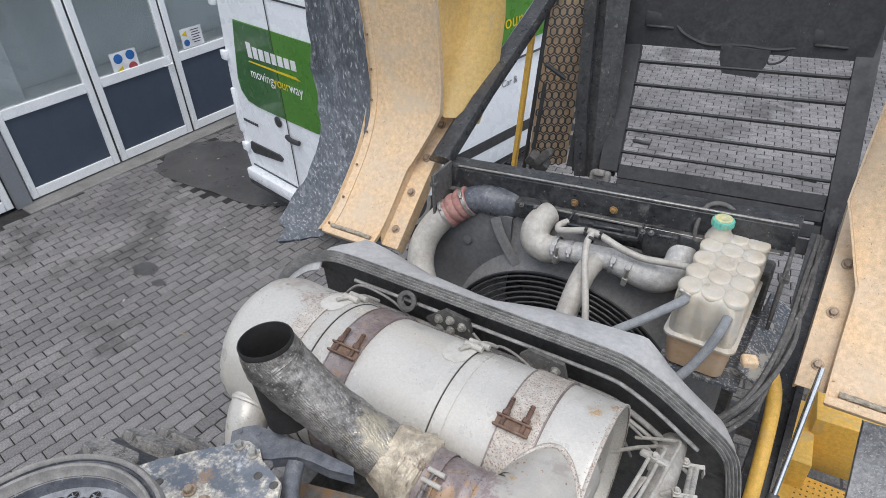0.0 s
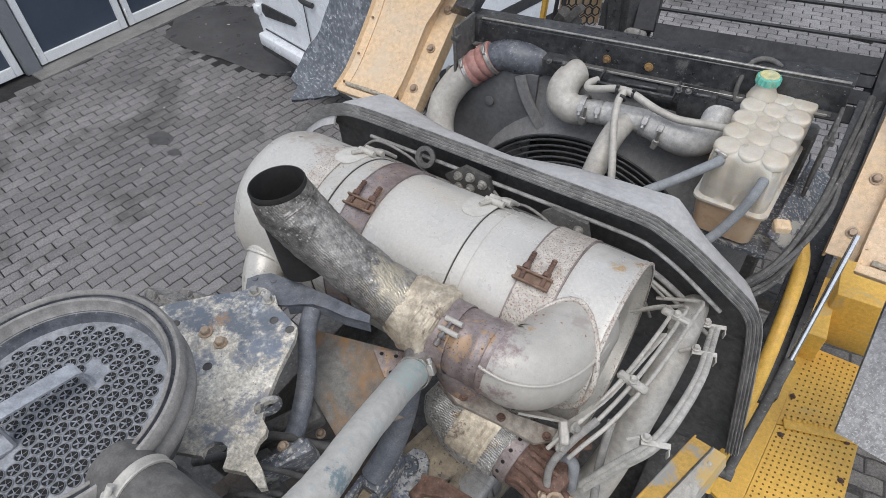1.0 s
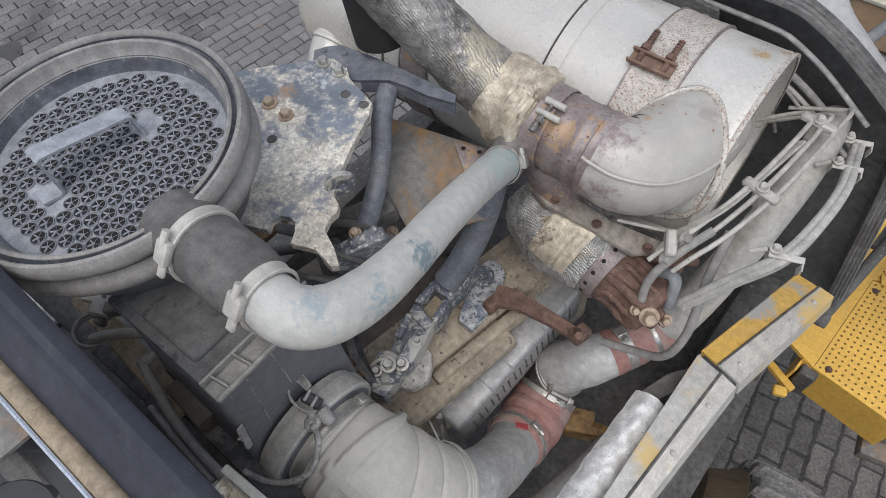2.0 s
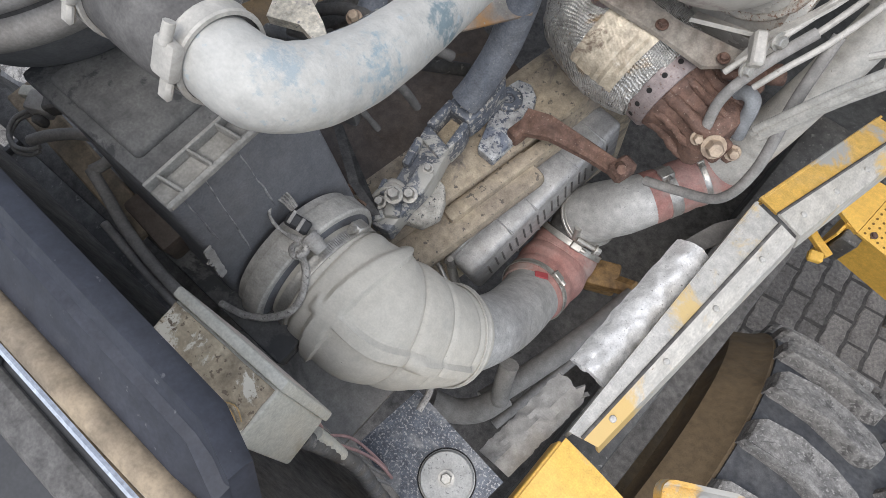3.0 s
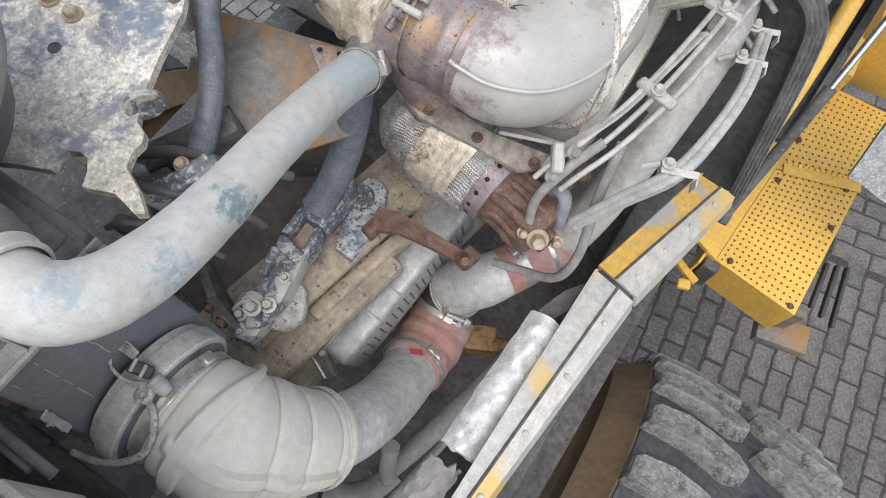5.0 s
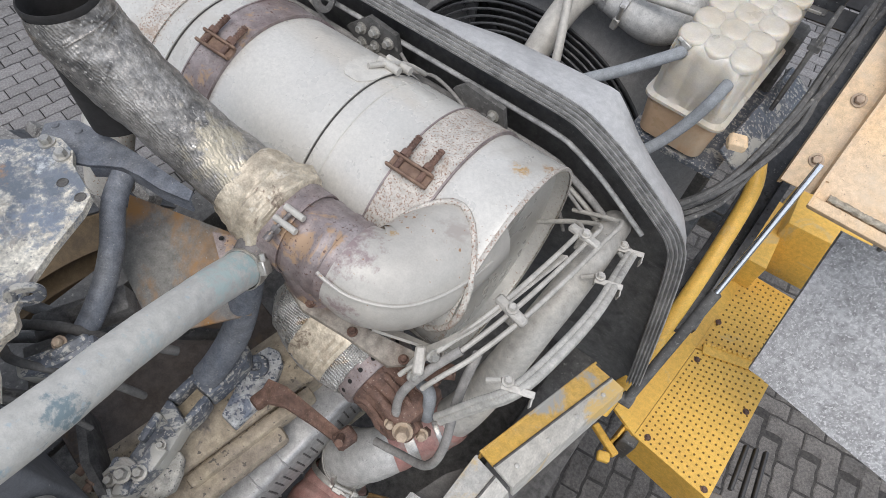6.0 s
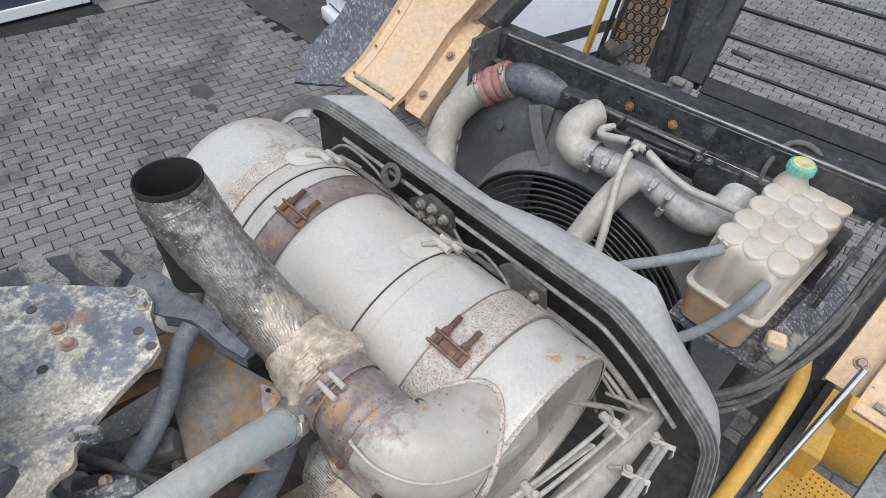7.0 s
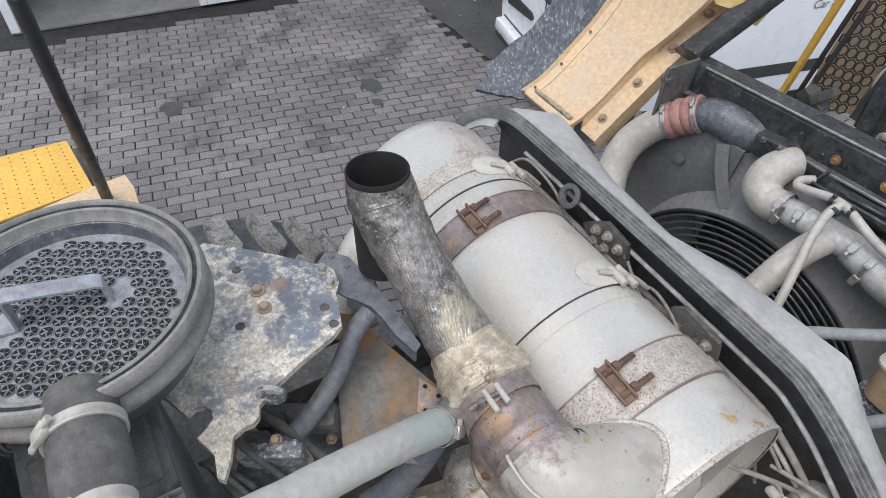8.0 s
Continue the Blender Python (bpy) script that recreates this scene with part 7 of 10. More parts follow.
def radiator():
    t = thing("radiator_assembly", (-0.6, 2.0, 1.4), "black dusty radiator pack with fan shroud and wire fan guard", "radiator")
    # cross rail: folded channel, a little lower on the far side
    tilt = turn(0, -4.1, 0)

    def on_rail(x, y, dz):
        return Vector((x, y, 2.553 + 0.0717 * (x + 0.63) + dz))
    bm = mesh_of()
    box(bm, on_rail(-0.63, 2.13, -0.035), (1.33, 0.012, 0.09), tilt, 0.003)
    rail = part("cross_rail", bm, M["black"], t, "black painted cross rail")
    bm = mesh_of()
    box(bm, on_rail(-0.63, 2.17, 0.012), (1.33, 0.085, 0.01), tilt, 0.003)
    part("top_flange", bm, M["black"], rail)
    bm = mesh_of()
    box(bm, on_rail(-0.64, 2.115, -0.082), (1.3, 0.03, 0.007), tilt, 0.002)
    part("lower_lip", bm, M["black_dust"], rail)
    bm = mesh_of()
    box(bm, on_rail(-0.6, 2.13, 0.02), (1.25, 0.009, 0.005), tilt, 0.001)
    part("worn_edge", bm, M["steel"], rail, "worn bright edge strip")
    bm = mesh_of()
    box(bm, on_rail(-0.6, 2.1, -0.08), (1.2, 0.004, 0.008), tilt, 0.001)
    part("worn_edge", bm, M["steel"], rail, "worn bright edge strip")
    for x in (-0.71, -0.56):
        bm = mesh_of()
        bolt(bm, on_rail(x, 2.122, -0.045), (0, -1, 0), 0.0105, 0.012)
        part("bolt", bm, M["amber"], rail, "rusty yellow bolt")
    for x in (-1.26, 0.03):
        bm = mesh_of()
        box(bm, (x, 2.06, 2.42), (0.012, 0.15, 0.25), None, 0.003)
        box(bm, (x, 2.0, 2.5), (0.03, 0.03, 0.02), None, 0.003)
        part("side_bracket", bm, M["black_dust"], t, "dusty side bracket")
    # radiator core behind the rail
    bm = mesh_of()
    box(bm, (-0.62, 2.2, 1.85), (1.24, 0.1, 1.1), None, 0.01)
    part("core", bm, M["black_dust"], t)
    # shroud: sloping face with a rounded collar round the fan
    bm = mesh_of()
    n = 64
    outer, edge, inner, lip, back = [], [], [], [], []
    for k in range(n):
        b = 2 * math.pi * k / n
        cx, cz = math.cos(b), math.sin(b)
        m = max(abs(cx), abs(cz))
        outer.append(Vector((-0.65 + cx / m * 0.6, 2.11 if cz < 0.5 else 2.1, 1.78 + cz / m * 0.61)))
        edge.append(FAN + Vector((cx * 0.6, 0.045, cz * 0.6 if cz < 0 else cz * 0.585)))
        inner.append(FAN + Vector((cx * 0.55, 0.015, cz * 0.55)))
        lip.append(FAN + Vector((cx * 0.535, 0.0, cz * 0.535)))
        back.append(FAN + Vector((cx * 0.53, 0.06, cz * 0.53)))
    rings(bm, [outer, edge, inner, lip, back], cap=(False, False))
    thicken(bm, 0.005)
    sh = part("shroud", bm, M["shroud"], t, "dusty grey fan shroud")
    bm = mesh_of()
    strip(bm, smooth_path([(-1.01, 2.054, 2.385), (-0.985, 2.044, 2.33), (-0.945, 2.035, 2.27), (-0.89, 2.02, 2.215)], 4), [(-0.022, 0), (-0.016, 0.014), (0.016, 0.014), (0.022, 0)], up=(0, -1, 0.3))
    part("shroud_rib", bm, M["shroud"], sh, "moulded stiffening rib")
    bm = mesh_of()
    prism(bm, [(x, 2.04 + 0.14 * (z - 2.23), z) for x, z in ((-0.94, 2.395), (-1.14, 2.385), (-1.24, 2.3), (-1.3, 2.2), (-1.3, 1.9), (-0.94, 1.9))], (0, 0.01, 0))
    lathe(bm, (-1.13, 2.032, 2.25), (0, -1, 0.1), [(0.02, 0), (0.019, 0.005), (0.008, 0.007), (0.0, 0.007)], 16, cap=(False, False))
    part("left_panel", bm, M["drum_low"], t, "dark dusty shroud panel")
    # wire guard: concentric rings on spokes
    bm = mesh_of()
    tube(bm, [FAN + Vector((0.53 * math.cos(2 * math.pi * j / 64), -0.01, 0.53 * math.sin(2 * math.pi * j / 64))) for j in range(65)], 0.006, 6, 1)
    guard = part("fan_guard", bm, M["plastic"], t, "black concentric wire fan guard")
    for k in range(14):
        r = 0.512 - k * 0.0255
        bm = mesh_of()
        tube(bm, [FAN + Vector((r * math.cos(2 * math.pi * j / 64), -0.012, r * math.sin(2 * math.pi * j / 64))) for j in range(65)], 0.0045, 6, 1)
        part("guard_ring", bm, M["guard"], guard)
    for j in range(10):
        b = 2 * math.pi * j / 10 + 0.3
        bm = mesh_of()
        cyl(bm, FAN + Vector((0.12 * math.cos(b), -0.006, 0.12 * math.sin(b))), FAN + Vector((0.528 * math.cos(b), -0.006, 0.528 * math.sin(b))), 0.005, seg=6)
        part("spoke", bm, M["plastic"], guard)
    bm = mesh_of()
    cyl(bm, FAN + Y * 0.04, FAN + Y * 0.14, 0.12, seg=24)
    fan = part("fan_hub", bm, M["plastic"], t, "black fan hub at rest")
    for j in range(8):
        b = 2 * math.pi * j / 8
        d = Vector((math.cos(b), 0, math.sin(b)))
        q = Vector((-math.sin(b), 0, math.cos(b)))
        bm = mesh_of()
        prism(bm, [FAN + d * 0.1 + q * 0.04 + Y * 0.05, FAN + d * 0.5 + q * 0.09 + Y * 0.05, FAN + d * 0.5 - q * 0.06 + Y * 0.12, FAN + d * 0.1 - q * 0.04 + Y * 0.1], (0, 0.006, 0))
        part("blade", bm, M["plastic"], fan)
    # latch frame and dark boxes under the rail
    bm = mesh_of()
    strip(bm, [(-0.70, 2.1, 2.475), (-0.70, 2.035, 2.455), (-0.44, 2.035, 2.475), (-0.44, 2.1, 2.5)], [(-0.004, -0.008), (0.004, -0.008), (0.004, 0.008), (-0.004, 0.008)], up=(0, -0.4, 1))
    part("latch_frame", bm, M["black"], t, "thin black latch frame")
    for c, size in (((-0.57, 2.1, 2.44), (0.22, 0.05, 0.05)), ((-0.87, 2.1, 2.44), (0.13, 0.06, 0.07)), ((-0.37, 2.095, 2.45), (0.12, 0.06, 0.09))):
        bm = mesh_of()
        box(bm, c, size, turn(0, -4, 3), 0.008, 2)
        box(bm, Vector(c) + Vector((0.01, -0.02, size[2] / 2)), (size[0] * 0.5, 0.03, 0.012), turn(0, -4, 3), 0.004)
        part("latch_box", bm, M["black"], t, "dusty black latch box")
    for c in ((-0.9, 2.06, 2.47), (-0.84, 2.06, 2.475), (-0.43, 2.05, 2.5), (-0.4, 2.05, 2.505)):
        bm = mesh_of()
        bolt(bm, c, (0, -0.6, 0.8), 0.007, 0.01)
        part("bolt", bm, M["black_dust"], t, "dusty dark bolt")
    return t


radiator()


def top_hoses():
    t = thing("radiator_hose", (-1.3, 1.95, 2.2), "curved dusty pipe with faded red silicone sleeve", "hose")
    bm = mesh_of()
    tube(bm, [(-1.16, 2.068, 2.405), (-1.215, 2.045, 2.36), (-1.27, 2.01, 2.30), (-1.3, 1.96, 2.23), (-1.285, 1.9, 2.16), (-1.23, 1.84, 2.1), (-1.17, 1.78, 2.05)], 0.057, 36, 7)
    part("pipe", bm, M["pipe"], t)
    bm = mesh_of()
    tube(bm, [(-1.135, 2.076, 2.417), (-1.18, 2.06, 2.388), (-1.23, 2.036, 2.344)], 0.059, 36, 10, wave=lambda u, q: 0.006 * abs(math.sin(u * math.pi * 4)))
    part("red_sleeve", bm, M["red"], t, "faded red silicone sleeve")
    for p in ((-1.222, 2.04, 2.352), (-1.143, 2.073, 2.412)):
        hose_clamp("hose_clamp", p, (0.78, 0.32, 0.55), 0.063, t, (-0.3, -0.6, 0.7), 0.014, M["steel"])
    bm = mesh_of()
    tube(bm, [(-1.14, 2.075, 2.415), (-1.09, 2.09, 2.43), (-1.03, 2.105, 2.425), (-0.92, 2.175, 2.395)], [0.055, 0.057, 0.062, 0.066], 36, 6)
    part("inlet_neck", bm, M["rim_slate"], t, "dark inlet neck")

    t = thing("coolant_pipe", (-0.6, 1.9, 2.2), "fat dusty grey coolant pipe with a T-branch", "pipe")
    bm = mesh_of()
    tube(bm, [(-0.795, 2.1, 2.44), (-0.808, 2.07, 2.435), (-0.822, 2.035, 2.405), (-0.81, 2.005, 2.37), (-0.765, 1.99, 2.355), (-0.715, 1.987, 2.368)], [0.047, 0.051, 0.056, 0.057, 0.054, 0.05], 32, 8)
    part("elbow_hose", bm, M["pipe"], t, "dusty cream rubber elbow")
    bm = mesh_of()
    tube(bm, [(-0.73, 1.987, 2.365), (-0.66, 1.988, 2.376), (-0.57, 1.993, 2.384), (-0.5, 2.0, 2.384), (-0.45, 2.002, 2.372)], 0.0405, 32, 6)
    steel = part("steel_pipe", bm, M["alu_cast"], t)
    bm = mesh_of()
    tube(bm, [(-0.5, 2.0, 2.384), (-0.45, 2.002, 2.373), (-0.4, 2.005, 2.362), (-0.35, 2.012, 2.358), (-0.31, 2.03, 2.372), (-0.293, 2.06, 2.405), (-0.298, 2.1, 2.44)], [0.046, 0.05, 0.056, 0.058, 0.055, 0.05, 0.048], 32, 8)
    part("elbow_hose", bm, M["alu_cast"], t, "grey rubber elbow")
    bm = mesh_of()
    tube(bm, [(-0.56, 1.993, 2.38), (-0.575, 1.93, 2.36), (-0.583, 1.86, 2.318), (-0.585, 1.78, 2.262), (-0.59, 1.7, 2.19), (-0.595, 1.62, 2.1)], [0.041, 0.041, 0.04, 0.038, 0.037, 0.036], 28, 7)
    part("branch", bm, M["pipe"], steel, "pale branch pipe")
    for x, y, z, r in ((-0.715, 1.987, 2.368, 0.0505), (-0.655, 1.988, 2.377, 0.0415), (-0.5, 2.0, 2.384, 0.047), (-0.445, 2.002, 2.372, 0.0515)):
        hose_clamp("hose_clamp", (x, y, z), (0.97, 0.05, 0.1 if x < -0.6 else -0.15), r, t, (0, -0.8, 0.6), 0.018, M["shield"])
    for x, z in ((-0.7, 2.36), (-0.44, 2.355)):
        bm = mesh_of()
        cyl(bm, (x, 1.94, z - 0.02), (x + 0.008, 1.93, z + 0.06), 0.006, seg=10)
        box(bm, (x, 1.935, z), (0.02, 0.014, 0.035), turn(0, 10, 0), 0.003)
        part("clamp_spring", bm, M["steel"], t, "spring clamp screw")

    t = thing("vent_hose", (-0.5, 1.85, 2.3), "slim pale grey vent hoses joined by a tee", "hose")
    for pts in ([(-0.705, 2.05, 2.46), (-0.725, 2.02, 2.455), (-0.715, 1.995, 2.452), (-0.67, 1.985, 2.468), (-0.62, 1.978, 2.488), (-0.575, 1.97, 2.497), (-0.54, 1.968, 2.49), (-0.47, 1.97, 2.462), (-0.4, 1.975, 2.445), (-0.33, 1.975, 2.452), (-0.255, 1.965, 2.468), (-0.22, 1.95, 2.47)],
                [(-0.58, 1.97, 2.497), (-0.585, 1.93, 2.475), (-0.57, 1.88, 2.43), (-0.54, 1.82, 2.37), (-0.505, 1.75, 2.3), (-0.48, 1.68, 2.22), (-0.46, 1.6, 2.1)]):
        bm = mesh_of()
        tube(bm, pts, 0.0125, 16, 7)
        part("hose", bm, M["pipe"], t)
    for x, z in ((-0.605, 2.492), (-0.55, 2.492), (-0.58, 2.482)):
        bm = mesh_of()
        band(bm, (x, 1.97 if x != -0.58 else 1.945, z), (0.95, 0, 0.1) if x != -0.58 else (0, 0.8, 0.4), 0.0125, 0.01, 0.003, 20)
        box(bm, (x, 1.965, z + 0.017), (0.01, 0.012, 0.012), None, 0.002)
        part("clip", bm, M["plastic"], t, "small black clip")


top_hoses()


def expansion_tank():
    t = thing("expansion_tank", (-0.14, 1.96, 2.1), "yellowed translucent coolant expansion tank with a teal cap", "tank")
    o = Vector((-0.138, 1.953, 2.395))
    rot = turn(0, 0, -2)
    L_, W_ = 0.43, 0.21
    cells = [((i - 1) * 0.066, (j - 2) * 0.082) for i in range(3) for j in range(5)]

    def outline(grow, scallop):
        lx, ly, rad = W_ / 2 + grow, L_ / 2 + grow, 0.03
        pts = []
        for cx, cy, a0 in ((1, 1, 0), (-1, 1, 90), (-1, -1, 180), (1, -1, 270)):
            for k in range(7):
                b = radians(a0 + k * 15)
                pts.append(Vector((cx * (lx - rad) + rad * math.cos(b), cy * (ly - rad) + rad * math.sin(b), 0)))
        dense = []
        for i, p in enumerate(pts):
            q = pts[(i + 1) % len(pts)]
            m = max(1, int((q - p).length / 0.006))
            dense += [p.lerp(q, k / m) for k in range(m)]
        out = []
        for p in dense:
            sx = scallop * (1 - abs(math.cos(math.pi * p.x / 0.066))) if abs(p.y) > ly - 0.02 else 0
            sy = scallop * (1 - abs(math.cos(math.pi * p.y / 0.082))) if abs(p.x) > lx - 0.02 else 0
            out.append(Vector((p.x - math.copysign(sy, p.x), p.y - math.copysign(sx, p.y), 0)))
        return out

    base = outline(0, 0)
    full = len(base)

    def level(grow, scallop, z):
        ring = outline(grow, scallop)
        k = len(ring)
        return [o + rot @ (ring[int(i * k / full) % k] + Vector((0, 0, z))) for i in range(full)]

    def pad(x, y):
        d = min(math.hypot(x - a, y - b) for a, b in cells)
        return 0.003 * max(0.0, min(1.0, (0.04 - d) / 0.012))
    bm = mesh_of()
    secs = [level(-0.03, 0, -0.17), level(-0.016, 0, -0.16), level(-0.01, 0, -0.09), level(-0.006, 0, -0.045), level(0.004, 0, -0.04), level(0.004, 0, -0.032), level(-0.007, 0, -0.026), level(-0.006, 0.003, -0.01), level(-0.004, 0.009, 0.03),
            level(-0.004, 0.01, 0.09), level(-0.007, 0.01, 0.115), level(-0.014, 0.009, 0.131)]
    top = outline(-0.014, 0.009)
    k = len(top)
    for f in (0.93, 0.85, 0.77, 0.69, 0.61, 0.53, 0.45, 0.37, 0.29, 0.21, 0.13, 0.06):
        row = []
        for i in range(full):
            p = top[int(i * k / full) % k]
            x, y = p.x * f, p.y * f
            row.append(o + rot @ Vector((x, y, 0.134 + pad(x, y))))
        secs.append(row)
    rings(bm, secs)
    body = part("body", bm, M["tank"], t, angle=60)
    bm = mesh_of()
    secs = [[q + (o + Vector((0, 0, q.z - o.z)) - q).normalized() * -0.0015 for q in sec] for sec in (level(-0.03, 0, -0.169), level(-0.016, 0, -0.159), level(-0.01, 0, -0.09), level(-0.007, 0, -0.048))]
    rings(bm, secs, cap=(True, False))
    part("lower_half", bm, M["tank_low"], body, "orange-stained lower half")
    for x, y in cells:
        if (x, y) == (cells[0][0], cells[4][1]):
            continue
        bm = mesh_of()
        q = o + rot @ Vector((x * 0.97, y * 0.98, 0.124))
        loops = []
        for r, h in ((0.0385, 0.0), (0.0382, 0.008), (0.0365, 0.0125), (0.033, 0.0148), (0.024, 0.016), (0.006, 0.0165)):
            loops.append([q + Vector((r * 0.96 * math.cos(math.pi * k / 16), r * 1.12 * math.sin(math.pi * k / 16), h)) for k in range(32)])
        rings(bm, loops)
        part("moulded_bubble", bm, M["tank"], body, angle=60)
    cap_o = Vector((-0.19, 2.1, 2.54))
    bm = mesh_of()
    lathe(bm, cap_o - Z * 0.02, Z, [(0.046, 0), (0.04, 0.02), (0.031, 0.035), (0.03, 0.06)], 32)
    part("filler_neck", bm, M["tank"], t)
    bm = mesh_of()
    rows = []
    for r, h in ((0.033, 0), (0.0355, 0.002), (0.036, 0.018), (0.034, 0.023), (0.0295, 0.025)):
        rows.append([cap_o + Vector((r * (1 + 0.03 * (1 if (k // 2) % 2 else -1)) * math.cos(math.pi * k / 36), r * (1 + 0.03 * (1 if (k // 2) % 2 else -1)) * math.sin(math.pi * k / 36), 0.034 + h)) for k in range(72)])
    rings(bm, rows)
    cap_part = part("cap", bm, M["teal"], t, "teal screw cap with a yellowed top")
    bm = mesh_of()
    lathe(bm, cap_o + Z * 0.0585, Z, [(0.029, 0.0), (0.0285, 0.003), (0.024, 0.005), (0.02, 0.0038), (0.0, 0.0042)], 32, cap=(False, False))
    part("cap_top", bm, M["cap_top"], cap_part, "yellowed cap top")
    for p, pts in ((Vector((-0.212, 1.77, 2.495)), [(-0.21, 1.77, 2.498), (-0.214, 1.735, 2.505), (-0.255, 1.70, 2.48), (-0.31, 1.65, 2.45), (-0.37, 1.60, 2.42), (-0.42, 1.55, 2.38)]),
                   (Vector((-0.087, 1.77, 2.475)), [(-0.085, 1.78, 2.478), (-0.083, 1.745, 2.485), (-0.095, 1.705, 2.44), (-0.12, 1.68, 2.37), (-0.16, 1.63, 2.31), (-0.22, 1.58, 2.26)])):
        bm = mesh_of()
        tube(bm, pts, 0.0145, 16, 7)
        part("hose", bm, M["hose_grey"], t, "grey rubber hose")
        hose_clamp("clip", Vector(pts[1]) * 0.6 + Vector(pts[0]) * 0.4, Vector(pts[1]) - Vector(pts[0]), 0.0155, t, (0.2, 0, 1), 0.012, M["steel"])
    bm = mesh_of()
    tube(bm, [(-0.235, 2.1, 2.5), (-0.262, 2.1, 2.49), (-0.27, 2.12, 2.54), (-0.255, 2.15, 2.6), (-0.215, 2.17, 2.612), (-0.17, 2.17, 2.595), (-0.16, 2.18, 2.55)], 0.008, 10, 7)
    part("overflow_tube", bm, M["rubber"], t, "black overflow tube")
    # shelf
    bm = mesh_of()
    prism(bm, [(-0.25, 1.75, 2.205), (0.0, 1.75, 2.205), (0.02, 2.18, 2.205), (-0.25, 2.18, 2.205)], (0, 0, 0.015))
    box(bm, (0.035, 1.98, 2.27), (0.09, 0.44, 0.012), turn(0, 30, -4), 0.003)
    part("shelf", bm, M["bracket"], t, "flaking blue-black tank shelf")
    bm = mesh_of()
    box(bm, (0.006, 1.725, 2.37), (0.045, 0.04, 0.03), turn(0, 0, 20), 0.006)
    part("yellow_clip", bm, M["fender"], t, "pale yellow plastic clip")
    return t


expansion_tank()


def side_cables():
    t = thing("side_cables", (0.09, 1.9, 2.0), "bundle of dusty black cables along the hood side", "cable")
    for k in range(7):
        o = Vector((0.013 * (k % 3), 0.02 * (k % 2), 0.012 * (k // 3)))
        w = 0.02 * math.sin(k * 2.1)
        bm = mesh_of()
        tube(bm, [Vector(p) + o for p in ((-0.2 - w, 1.52, 2.1), (-0.08, 1.56 + w, 2.16), (0.03, 1.66, 2.26 + w), (0.075 + w, 1.85, 2.36), (0.085, 2.05 + w, 2.42), (0.095 + w, 2.3, 2.48))], 0.0075, 8, 6)
        part("cable", bm, M["black_dust"], t)
    bm = mesh_of()
    tube(bm, [(0.13, 1.36, 1.48), (0.138, 1.5, 1.64), (0.14, 1.64, 1.79), (0.133, 1.8, 1.94), (0.118, 1.94, 2.06), (0.085, 2.0, 2.12)], 0.024, 14, 6)
    part("yellow_pipe", bm, M["yellow"], t, "yellow painted pipe")
    return t


side_cables()


def gas_strut():
    t = thing("gas_strut", (0.19, 1.6, 1.6), "hood gas strut with a bright rod and dusty black cylinder", "strut")
    a, b, c = Vector((0.165, 1.38, 1.62)), Vector((0.185, 1.62, 1.98)), Vector((0.2, 1.86, 2.32))
    bm = mesh_of()
    cyl(bm, a, b, 0.016, seg=18)
    part("cylinder", bm, M["black_dust"], t)
    bm = mesh_of()
    cyl(bm, b, c, 0.009, seg=16)
    part("rod", bm, M["chrome"], t, "bright steel rod")
    bm = mesh_of()
    lathe(bm, a - Z * 0.01, X, [(0.014, -0.05), (0.014, -0.02), (0.022, -0.018), (0.02, 0.02)], 16)
    part("lower_joint", bm, M["black_dust"], t)
    return t


gas_strut()


